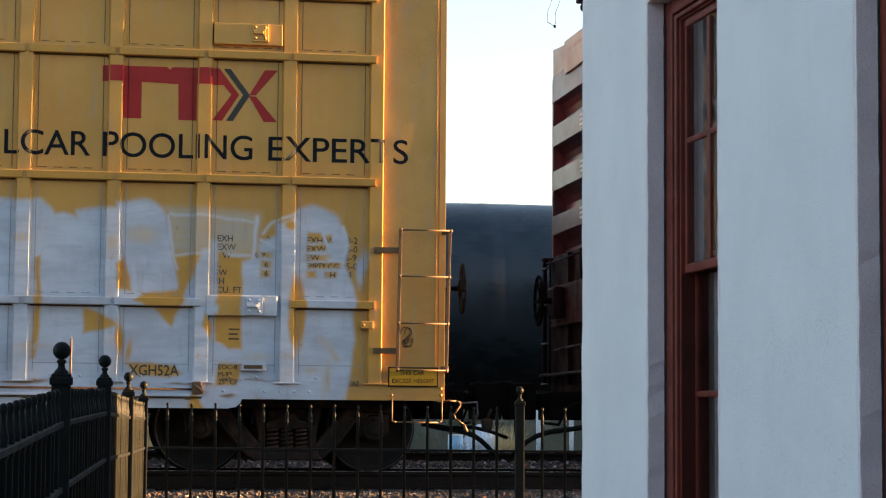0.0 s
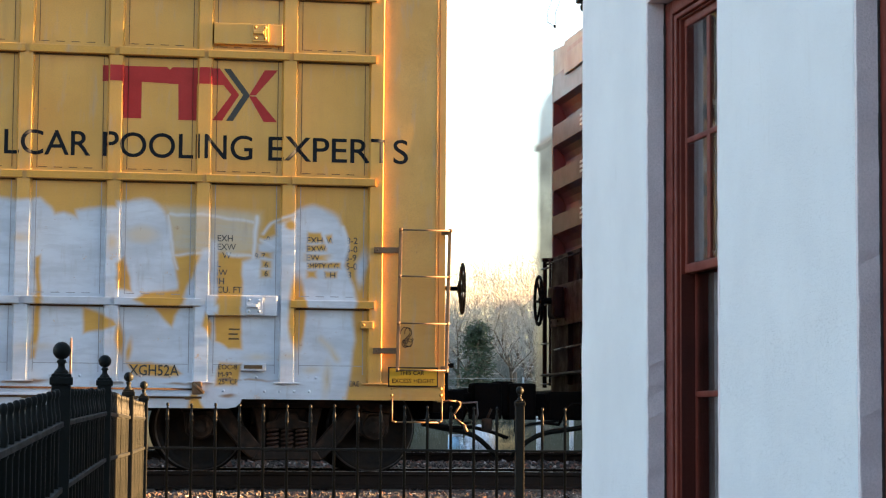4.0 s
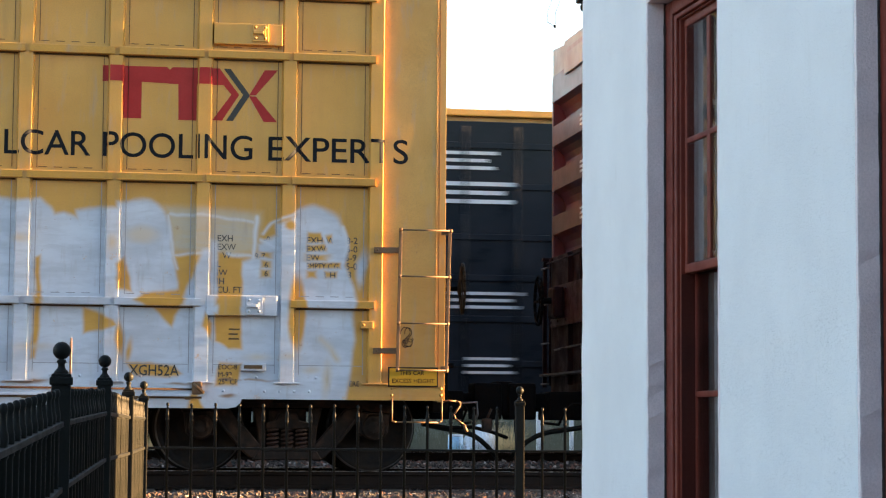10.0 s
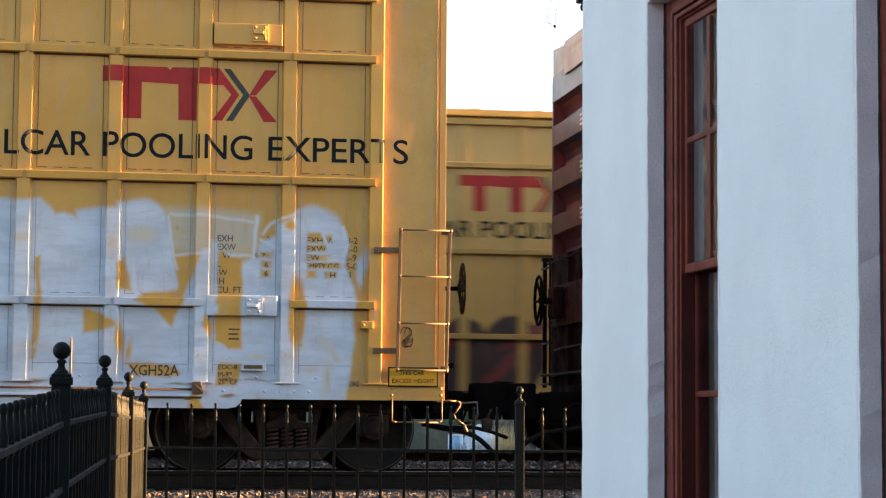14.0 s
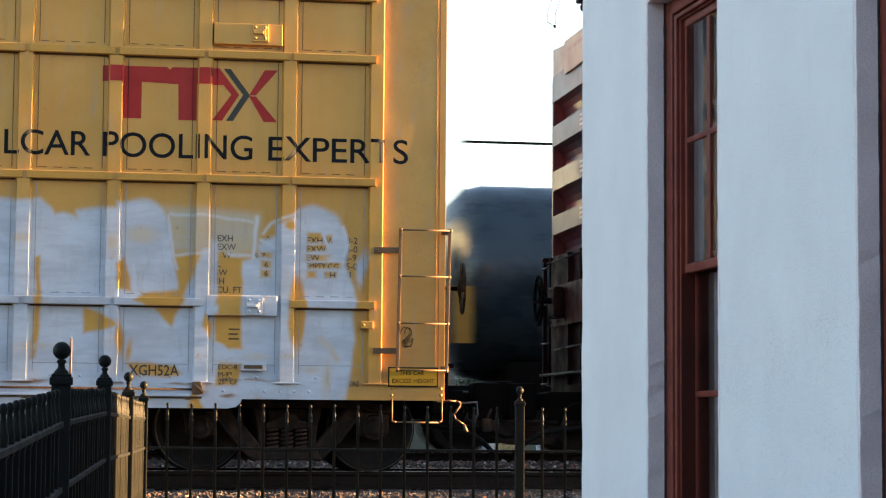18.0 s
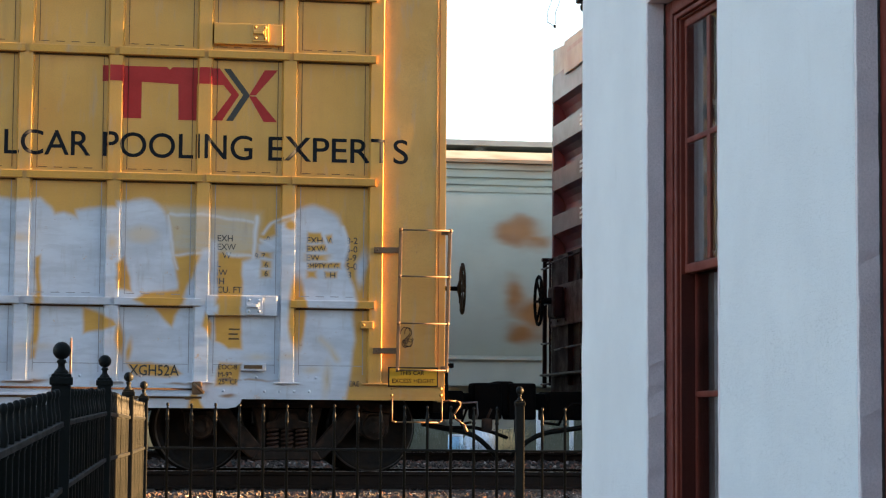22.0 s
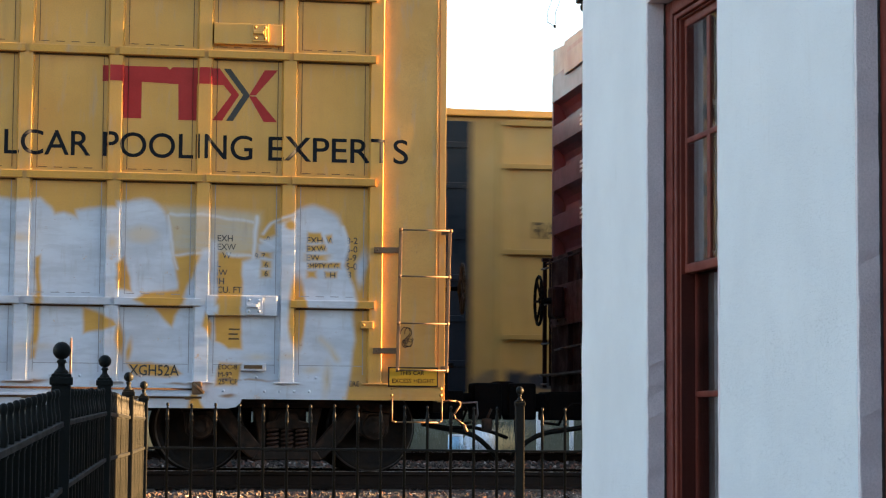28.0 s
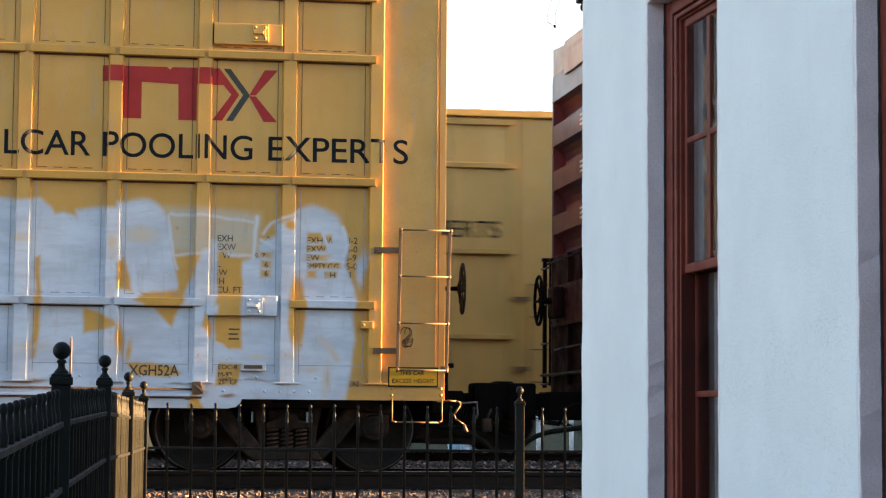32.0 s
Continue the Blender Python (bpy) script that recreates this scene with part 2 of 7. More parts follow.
m_tread = surface("worn_tread_steel", (0.11, 0.105, 0.1), (0.07, 0.064, 0.06), 0.5, 0.3, 7, 60, 0.15, spec=0.3)
m_rail = surface("rail_steel", (0.014, 0.01, 0.0085), (0.022, 0.0145, 0.011), 0.85, 0.0, 5, 70, 0.4, spec=0.1)
m_rail_top = surface("polished_rail_head", (0.45, 0.44, 0.43), (0.3, 0.27, 0.25), 0.3, 0.9, 8, 90, 0.1)
m_fence = surface("black_fence_paint", (0.0098, 0.0114, 0.0105), (0.0142, 0.0148, 0.0133), 0.5, 0.0, 12, 150, 0.12, spec=0.08, spread=0.06)
m_tank = surface("black_tank_paint", (0.013, 0.025, 0.032), (0.024, 0.042, 0.052), 0.33, 0, 1.6, 60, 0.1, streak=0.4, streak_col=(0.06, 0.05, 0.05))
m_stucco = None


def stucco():
    m, nt, bsdf = nodes_of("white_painted_stucco")
    co = add(nt, "ShaderNodeTexCoord").outputs["Object"]
    big = noise_of(nt, co, 2.2, 5)
    st = noise_of(nt, co, 9.0, 5, (1.0, 1.0, 0.13))
    grit = noise_of(nt, co, 190.0, 3)
    lumps = noise_of(nt, co, 34.0, 4)
    c = mix(nt, ranged(nt, big, 0.3, 0.7), (0.82, 0.82, 0.815), (0.76, 0.76, 0.76))
    c = mix(nt, ranged(nt, st, 0.6, 0.85, 0.0, 0.25), c, (0.55, 0.5, 0.45))
    c = mix(nt, ranged(nt, grit, 0.63, 0.78, 0.0, 0.26), c, (0.42, 0.37, 0.33))
    drips = noise_of(nt, co, 34.0, 5, (1.0, 1.0, 0.14), 0.7)
    zone = noise_of(nt, co, 3.1, 3)
    dm = add(nt, "ShaderNodeMath", op="MULTIPLY")
    nt.links.new(ranged(nt, drips, 0.58, 0.76, 0.0, 0.35), dm.inputs[0])
    nt.links.new(ranged(nt, zone, 0.45, 0.68), dm.inputs[1])
    c = mix(nt, dm.outputs[0], c, (0.47, 0.42, 0.36))
    pits = noise_of(nt, co, 60.0, 5, None, 0.75)
    c = mix(nt, ranged(nt, pits, 0.7, 0.78, 0.0, 0.25), c, (0.42, 0.37, 0.33))
    nt.links.new(c, bsdf.inputs["Base Color"])
    bsdf.inputs["Roughness"].default_value = 0.72
    ad = add(nt, "ShaderNodeMath", op="MULTIPLY_ADD")
    worn = ranged(nt, noise_of(nt, co, 5.0, 4), 0.38, 0.66, 0.25, 1.0)
    gm = add(nt, "ShaderNodeMath", op="MULTIPLY")
    nt.links.new(ranged(nt, grit, 0.52, 0.72), gm.inputs[0])
    nt.links.new(worn, gm.inputs[1])
    nt.links.new(gm.outputs[0], ad.inputs[0])
    ad.inputs[1].default_value = 0.9
    lm = add(nt, "ShaderNodeMath", op="MULTIPLY")
    lm.inputs[1].default_value = 0.4
    nt.links.new(lumps, lm.inputs[0])
    nt.links.new(lm.outputs[0], ad.inputs[2])
    bumped(nt, bsdf, ad.outputs[0], 0.66, 0.006)
    return m


m_stucco = stucco()
m_reveal = surface("mauve_grey_painted_reveal", (0.86, 0.755, 0.75), (0.77, 0.67, 0.67), 0.75, 0, 7, 170, 0.42, 0.006, streak=0.3, streak_col=(0.36, 0.3, 0.3))
m_trim = surface("oxblood_window_paint", (0.19, 0.034, 0.02), (0.14, 0.026, 0.016), 0.5, 0, 6, 140, 0.25, 0.003, streak=0.4, streak_col=(0.08, 0.02, 0.014), spec=0.25)
m_trim_shade = surface("shade_dark_stile", (0.085, 0.019, 0.013), (0.06, 0.015, 0.011), 0.6, 0, 6, 140, 0.2, 0.003, spec=0.15)
m_gap = surface("dark_caulk_gap", (0.03, 0.024, 0.022), (0.05, 0.04, 0.036), 0.9, 0, 8, 90, 0.2)
m_stake = surface("bare_stake_wood", (0.42, 0.3, 0.2), (0.33, 0.22, 0.14), 0.8, 0, 6, 60, 0.3)
m_ground = surface("packed_gravel_ground", (0.085, 0.072, 0.06), (0.055, 0.048, 0.04), 0.95, 0, 0.6, 30, 0.8, 0.02)


def broken_stone():
    """Ballast, each stone of its own tone: mostly dark, a few pale or rusty ones."""
    m, nt, bsdf = nodes_of("ballast_stone")
    co = add(nt, "ShaderNodeTexCoord").outputs["Object"]
    rnd = add(nt, "ShaderNodeNewGeometry").outputs["Random Per Island"]
    c = mix(nt, ranged(nt, rnd, 0.0, 0.6), (0.026, 0.022, 0.02), (0.062, 0.052, 0.046))
    c = mix(nt, ranged(nt, rnd, 0.6, 0.66), c, (0.16, 0.075, 0.05))
    c = mix(nt, ranged(nt, rnd, 0.74, 0.8), c, (0.045, 0.04, 0.038))
    c = mix(nt, ranged(nt, rnd, 0.93, 0.96), c, (0.38, 0.35, 0.32))
    c = mix(nt, ranged(nt, noise_of(nt, co, 60.0, 3), 0.35, 0.75, 0.0, 0.4), c, (0.04, 0.035, 0.03))
    nt.links.new(c, bsdf.inputs["Base Color"])
    bsdf.inputs["Roughness"].default_value = 0.85
    return m


m_stone = broken_stone()
m_tie = surface("creosoted_timber", (0.05, 0.04, 0.032), (0.075, 0.058, 0.045), 0.9, 0, 8, 60, 0.7)
m_grass = surface("dry_winter_grass", (0.135, 0.132, 0.095), (0.08, 0.092, 0.06), 0.95, 0, 1.5, 40, 0.8, 0.03)
m_bark = surface("grey_bark", (0.17, 0.135, 0.1), (0.1, 0.08, 0.06), 0.9, 0, 3, 30, 0.6, 0.02)
m_pine = surface("pine_needles", (0.028, 0.05, 0.022), (0.045, 0.07, 0.028), 0.7, 0, 2, 20, 0.3)


def glass(name):
    m, nt, bsdf = nodes_of(name)
    bsdf.inputs["Base Color"].default_value = (0.82, 0.86, 0.85, 1)
    bsdf.inputs["Transmission Weight"].default_value = 1.0
    bsdf.inputs["Roughness"].default_value = 0.03
    bsdf.inputs["IOR"].default_value = 1.5
    return m


m_glass = glass("window_glass")
m_curtain = surface("grey_curtain_cloth", (0.145, 0.122, 0.122), (0.1, 0.086, 0.086), 0.9, 0, 5, 120, 0.3, 0.003, streak=0.4, streak_col=(0.2, 0.17, 0.17))
m_room = surface("dim_interior_plaster", (0.22, 0.2, 0.17), (0.17, 0.155, 0.13), 0.9, 0, 2, 30, 0.1)

# ---- ground and tracks ----
NEAR_Y, FAR_Y = 22.6, 31.6
NEAR_RAIL, FAR_RAIL = 0.50, 0.58
bm = bmesh.new()
profile = [(-60, 0.0), (12.0, 0.0), (17.5, 0.06), (19.2, 0.14), (20.6, 0.255), (24.4, 0.265), (26.2, 0.2), (28.2, 0.34),
           (29.4, 0.41), (33.6, 0.41), (36.0, 0.2), (60, 0.0), (4000, 0.0)]
xs = [-4000, -120, -40, -12, 0, 12, 40, 120, 4000]
grid = [[bm.verts.new((x, y, z)) for y, z in profile] for x in xs]
for a, b in zip(grid, grid[1:]):
    for i in range(len(profile) - 1):
        bm.faces.new([a[i], b[i], b[i + 1], a[i + 1]])
ground = single("ground", bm, m_ground, "packed gravel and dirt ground around the tracks", "ground", kind="structure")


def track(cy, top, name):
    """Rails, sleepers and ballast of one track."""
    rail_prof = [(-0.075, 0), (0.075, 0), (0.075, 0.012), (0.012, 0.035), (0.012, 0.13), (0.036, 0.142), (0.036, 0.172),
                 (0.028, 0.178), (-0.028, 0.178), (-0.036, 0.172), (-0.036, 0.142), (-0.012, 0.13), (-0.012, 0.035), (-0.075, 0.012)]
    root = thing(name, pose(0, cy, top), "straight railway track of rusty rails on dark sleepers", "track", kind="structure")
    for s in (-0.753, 0.753):
        b = bmesh.new()
        prism(b, [(s + p, q - 0.18) for p, q in rail_prof], "x", -330, 330)
        r = part("rail", b, m_rail, root)
        b = bmesh.new()
        box(b, -330, 330, s - 0.027, s + 0.027, -0.0015, 0.0025)
        part("rail_head", b, m_rail_top, r, "polished running surface")
    b = bmesh.new()
    rbox(b, -0.115, 0.115, -1.3, 1.3, -0.345, -0.185, 0.012)
    me = done("sleeper", b, m_tie)
    for k in range(-22, 60):
        o = part("sleeper", me, m_tie, root)
        o.location = (k * 0.52 + random.uniform(-0.03, 0.03), random.uniform(-0.03, 0.03), random.uniform(-0.008, 0.004))
        o.rotation_euler = (0, 0, random.uniform(-0.015, 0.015))
    b = bmesh.new()
    for s in (-0.753, 0.753):
        for k in range(-8, 30):
            box(b, k * 0.52 - 0.09, k * 0.52 + 0.09, s - 0.16, s + 0.16, -0.188, -0.176)
    part("tie_plate", b, m_rail, root)
    return root


track(NEAR_Y, NEAR_RAIL, "track_near")
track(FAR_Y, FAR_RAIL, "track_far")


def stones(name, n, x0, x1, rows, size, label):
    """Loose broken stones, many small five- to eight-faced lumps in one mesh."""
    rng = np.random.default_rng(7)
    base = np.array([(1, 0, 0), (-1, 0, 0), (0, 1, 0), (0, -1, 0), (0, 0, 1), (0, 0, -1)], float)
    fac = [(0, 2, 4), (2, 1, 4), (1, 3, 4), (3, 0, 4), (2, 0, 5), (1, 2, 5), (3, 1, 5), (0, 3, 5)]
    vs, fs = [], []
    for i in range(n):
        y0, y1, z0, z1 = rows[i % len(rows)]
        u = rng.random()
        c = np.array([rng.uniform(x0, x1), y0 + (y1 - y0) * u, z0 + (z1 - z0) * u])
        p = base * rng.uniform(0.6, 1.3, (6, 3)) * size * rng.uniform(0.6, 1.35) + rng.normal(0, size * 0.18, (6, 3))
        q, _ = np.linalg.qr(rng.normal(size=(3, 3)))
        k = len(vs)
        vs.extend((p @ q + c).tolist())
        fs.extend([(a + k, b + k, d + k) for a, b, d in fac])
    me = bpy.data.meshes.new(name)
    me.from_pydata(vs, [], fs)
    me.materials.append(m_stone)
    return tagged(new(name, me), label, "ballast", kind="stuff")


stones("ballast", 30000, -2.5, 8.5, [(18.6, 20.6, 0.11, 0.265), (20.4, 21.7, 0.262, 0.275), (20.6, 21.7, 0.27, 0.278), (21.95, 23.3, 0.275, 0.28), (23.3, 24.6, 0.28, 0.265)], 0.034,
       "loose broken grey and buff ballast stones")
stones("far_ballast", 6000, 0, 12, [(28.2, 30.4, 0.34, 0.425), (29.0, 30.8, 0.41, 0.43), (30.8, 32.4, 0.42, 0.43), (26, 29, 0.22, 0.4)], 0.042,
       "loose grey ballast stones along the farther track")


# unseen plain wall added far along the tracks, to block the low sun there
bm = bmesh.new()
box(bm, 62, 62.4, -40, 7.5, 0, 7.35)
single("wall_east_1", bm, m_ground, "plain earth-coloured wall, unseen, added to block light", "wall", kind="structure")
bm = bmesh.new()
box(bm, 62, 62.4, 24.8, 36.0, 0, 10.85)
box(bm, 62, 62.4, 36.01, 140.0, 0, 11.2)
single("wall_east_2", bm, m_ground, "plain earth-coloured wall, unseen, added to block light", "wall", kind="structure")


# unseen plain wall added behind the camera, to hold back sky light
bm = bmesh.new()
box(bm, -90, 61.9, -26.4, -26, 0, 9.0)
single("wall_south", bm, m_ground, "plain earth-coloured wall, unseen, added to block light", "wall", kind="structure")
# another added sun blocker; its stepped top sets where sunlight reaches
bm = bmesh.new()
box(bm, 62, 62.4, 9.8, 19.4, 0, 7.35)
box(bm, 62, 62.4, 19.41, 21.6, 0, 7.07)
box(bm, 62, 62.4, 21.61, 24.79, 0, 7.35)
single("wall_east_3", bm, m_ground, "plain earth-coloured wall, unseen, added to block light", "wall", kind="structure")

# ---- white station building ----
CORNER, LEAN = (1.6537, 7.0), 0.0277
H_WALL, THICK, RECESS = 4.6, 0.42, 0.06
depot = thing("station_building", Matrix.Translation((CORNER[0], CORNER[1], 0)) @ Matrix.Rotation(-math.pi / 2 + LEAN, 4, "Z"),
              "white stucco railway station building with oxblood sash windows", "building")
# local axes: x along the side wall from the trackside corner towards the camera, y into the building
OPENINGS = [(0.771, 1.46), (2.443, 3.12), (4.106, 4.783)]
SILL, HEAD = 0.42, 2.318


def side_wall():
    """One slab with the window openings cut through it, its edges softened and slightly uneven."""
    bm = bmesh.new()
    xs = [0.0] + [v for o in OPENINGS for v in o] + [9.5]
    xs = sorted(set(xs + [x + d for x in xs[1:-1] for d in (-0.05, 0.05)] + [0.06, 5.6, 7.0]))
    zs = [-0.1, 0.15] + [SILL + (HEAD - SILL) * k / 48 for k in range(49)] + [2.5, 3.2, H_WALL]
    solid = lambda x, z: not any(a < x < b and SILL < z < HEAD for a, b in OPENINGS)
    cells = {(i, j) for i in range(len(xs) - 1) for j in range(len(zs) - 1) if solid((xs[i] + xs[i + 1]) / 2, (zs[j] + zs[j + 1]) / 2)}
    made = {}

    def at(i, j, k):
        if (i, j, k) not in made:
            made[i, j, k] = bm.verts.new((xs[i], k * THICK, zs[j]))
        return made[i, j, k]
    for i, j in cells:
        bm.faces.new([at(i, j, 0), at(i + 1, j, 0), at(i + 1, j + 1, 0), at(i, j + 1, 0)])
        bm.faces.new([at(i, j, 1), at(i, j + 1, 1), at(i + 1, j + 1, 1), at(i + 1, j, 1)])
        for di, dj, p, q in ((-1, 0, (0, 0), (0, 1)), (1, 0, (1, 0), (1, 1)), (0, -1, (0, 0), (1, 0)), (0, 1, (0, 1), (1, 1))):
            if (i + di, j + dj) not in cells:
                e, f = (i + p[0], j + p[1]), (i + q[0], j + q[1])
                bm.faces.new([at(*e, 0), at(*f, 0), at(*f, 1), at(*e, 1)])
    bmesh.ops.recalc_face_normals(bm, faces=bm.faces)
    sharp = [e for e in bm.edges if len(e.link_faces) == 2 and e.calc_face_angle() > 1.0 and abs(e.verts[0].co.y - e.verts[1].co.y) < 0.01 and e.verts[0].co.y < 0.1]
    bmesh.ops.bevel(bm, geom=sharp, offset=0.007, segments=2, affect="EDGES", profile=0.5)
    for v in bm.verts:
        if v.co.y < 0.1:
            n = noise.noise(v.co * 6.0) * 0.005 + noise.noise(v.co * 21.0) * 0.0025
            v.co.x += n
            v.co.y += noise.noise(v.co * 7.0 + Vector((9, 3, 1))) * 0.003
    for f in bm.faces:
        f.smooth = True
    part("side_wall", bm, m_stucco, depot, "white painted rough stucco")


side_wall()
bm = bmesh.new()
rbox(bm, 0.004, THICK, THICK + 0.002, 5.6, -0.1, H_WALL, 0.014)
part("trackside_wall", bm, m_stucco, depot)
bm = bmesh.new()
box(bm, THICK + 0.002, 9.5, 5.2, 5.598, -0.1, H_WALL)
part("rear_wall", bm, m_stucco, depot)
bm = bmesh.new()
box(bm, 9.1, 9.5, THICK + 0.002, 5.19, -0.1, H_WALL)
part("end_wall", bm, m_stucco, depot)
bm = bmesh.new()
box(bm, THICK + 0.01, 9.09, THICK + 0.01, 5.19, 0.3, 0.36)
part("inside_floor", bm, m_tie, depot)
bm = bmesh.new()
box(bm, THICK + 0.01, 9.09, THICK + 0.01, 5.19, 3.3, 3.36)
part("inside_ceiling", bm, m_room, depot)
bm = bmesh.new()
box(bm, THICK + 0.01, 9.09, 4.4, 4.5, 0.36, 3.3)
part("inside_wall", bm, m_room, depot)
bm = bmesh.new()
prism(bm, [(-0.35, H_WALL), (9.9, H_WALL), (9.9, H_WALL + 0.14), (4.8, H_WALL + 2.2), (-0.35, H_WALL + 0.14)], "y", -0.25, 5.9)
part("roof", bm, m_tie, depot, "dark shingled gable roof")

def rough_lining(x0, x1, z0, z1, axis):
    """A lumpy plaster lining of a reveal, as a thin slab with an uneven inner edge."""
    bm = bmesh.new()
    rbox(bm, x0, x1, 0.001, RECESS + 0.012, z0, z1, 0.004)
    cuts = [z0 + (z1 - z0) * k / 60 for k in range(1, 60)] if axis == "z" else []
    for z in cuts:
        bmesh.ops.bisect_plane(bm, geom=bm.verts[:] + bm.edges[:] + bm.faces[:], plane_co=(0, 0, z), plane_no=(0, 0, 1), dist=1e-6)
    for v in bm.verts:
        v.co.x += noise.noise(v.co * 30.0) * 0.004 + noise.noise(v.co * 75.0) * 0.002
        if v.co.y > RECESS:
            v.co.y += noise.noise(v.co * 40.0) * 0.005
    return bm


for a, b in OPENINGS:
    for x0, x1 in ((a - 0.004, a + 0.01), (b - 0.01, b + 0.004)):
        part("reveal", rough_lining(x0, x1, SILL, HEAD, "z"), m_reveal, depot, "mauve-grey painted rough window reveal")
    bm = bmesh.new()
    cuts = [SILL + (HEAD - SILL) * k / 70 for k in range(71)]
    for z0, z1 in zip(cuts, cuts[1:]):   # an uneven dark gap between plaster and wood
        w = 0.003 + 0.004 * abs(noise.noise(Vector((a * 3, 0.0, z0 * 17))))
        box(bm, a + 0.01, a + 0.01 + w, RECESS - 0.004 - w * 0.5, RECESS + 0.004, z0, z1)
    part("caulk_gap", bm, m_gap, depot, "dark cracked gap beside the window frame")
    part("reveal", rough_lining(a, b, HEAD - 0.01, HEAD + 0.004, "x"), m_reveal, depot, "mauve-grey painted rough window reveal")
    bm = bmesh.new()
    rbox(bm, a, b, -0.05, 0.2, SILL - 0.06, SILL + 0.002, 0.01)
    win = part("window", bm, m_trim, depot, "tall oxblood wooden sash window")
    y = RECESS
    for w0, w1, dy in ((0.006, 0.076, 0.0), (0.076, 0.086, 0.014), (0.086, 0.11, 0.003), (0.11, 0.12, 0.013)):
        for x0, x1 in ((a + w0, a + w1), (b - w1, b - w0)):
            bm = bmesh.new()
            rbox(bm, x0, x1, y + dy, y + 0.2, SILL, HEAD - 0.01 - w0 * 0.6, 0.004)
            part("frame", bm, m_trim, win)
        bm = bmesh.new()
        rbox(bm, a + w0, b - w0, y + dy + 0.001, y + 0.2, HEAD - 0.01 - w1 * 0.6, HEAD - 0.01 - w0 * 0.6, 0.004)
        part("frame", bm, m_trim, win)
    # stile faces in a darker trim colour, which carries the jamb's shade
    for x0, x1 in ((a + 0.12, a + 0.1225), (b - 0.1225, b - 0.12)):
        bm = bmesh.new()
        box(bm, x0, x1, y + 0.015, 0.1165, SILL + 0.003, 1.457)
        part("pulley_stile", bm, m_trim_shade, win, "pulley stile coloured darker for shade")
    x0, x1 = a + 0.121, b - 0.121
    zt, zm, zb = HEAD - 0.078, 1.475, SILL + 0.02
    for nm, yy, lo, hi, bars_z in (("upper_sash", 0.086, zm - 0.016, zt, (1.862,)), ("lower_sash", 0.117, zb, zm + 0.016, (1.095,))):
        bm = bmesh.new()
        t = 0.018 if nm == "upper_sash" else 0.011
        rbox(bm, x0, x0 + t, yy, yy + 0.028, lo, hi, 0.004)
        rbox(bm, x1 - t, x1, yy, yy + 0.028, lo, hi, 0.004)
        rbox(bm, x0, x1, yy - 0.001, yy + 0.029, lo, lo + 0.028, 0.005)
        rbox(bm, x0, x1, yy - 0.001, yy + 0.029, hi - 0.028, hi, 0.005)
        for z in bars_z:
            rbox(bm, x0, x1, yy + 0.001, yy + 0.02, z - 0.009, z + 0.009, 0.004)
        mid = (x0 + x1) / 2
        rbox(bm, mid - 0.015, mid + 0.015, yy + 0.001, yy + 0.02, lo + 0.03, hi - 0.03, 0.004)
        sash = part(nm, bm, m_trim, win)
        zs = [lo + 0.03, *bars_z, hi - 0.03]
        for z0, z1 in zip(zs, zs[1:]):
            for xa, xb in ((x0 + t - 0.006, mid), (mid, x1 - t + 0.006)):
                bm = bmesh.new()
                box(bm, xa, xb, yy + 0.006, yy + 0.01, z0, z1)
                part("pane", bm, m_glass, win).visible_shadow = False
    for z0, z1, y0 in ((1.49, HEAD - 0.085, 0.132), (SILL + 0.02, 1.46, 0.162)):   # gathered blinds close behind the glass
        bm = bmesh.new()
        n = 60
        pts = [(a + 0.123 + (b - a - 0.246) * k / n, y0 + 0.004 * math.sin(k * 1.9) + 0.003 * math.sin(k * 0.7)) for k in range(n + 1)]
        lo = [bm.verts.new((x, yy, z0)) for x, yy in pts]
        hi = [bm.verts.new((x, yy, z1)) for x, yy in pts]
        for k in range(n):
            bm.faces.new([lo[k], lo[k + 1], hi[k + 1], hi[k]]).smooth = True
        part("blind", bm, m_curtain, win, "grey gathered blind behind the glass")

# ---- iron fence ----
FENCE_CORNER = (0.244, 10.106)


def fence_post_mesh(w):
    bm = bmesh.new()
    rbox(bm, -w / 2, w / 2, -w / 2, w / 2, 0, 1.11, 0.004)
    me = done("shaft", bm, m_fence)
    bm = bmesh.new()
    c = w * 0.6
    rbox(bm, -c, c, -c, c, 1.1, 1.118, 0.004)
    rbox(bm, -c * 0.86, c * 0.86, -c * 0.86, c * 0.86, 1.116, 1.125, 0.004)
    lathe(bm, [(w * 0.4, 1.124), (w * 0.36, 1.13), (w * 0.2, 1.137), (w * 0.17, 1.146), (w * 0.27, 1.15), (w * 0.2, 1.156)], (0, 0, 0), n=20)
    cap = done("cap", bm, m_fence)
    bm = bmesh.new()
    ball(bm, (0, 0, 1.175), 0.0195, 20)
    return me, cap, done("ball_finial", bm, m_fence)


SHAFT = fence_post_mesh(0.042)


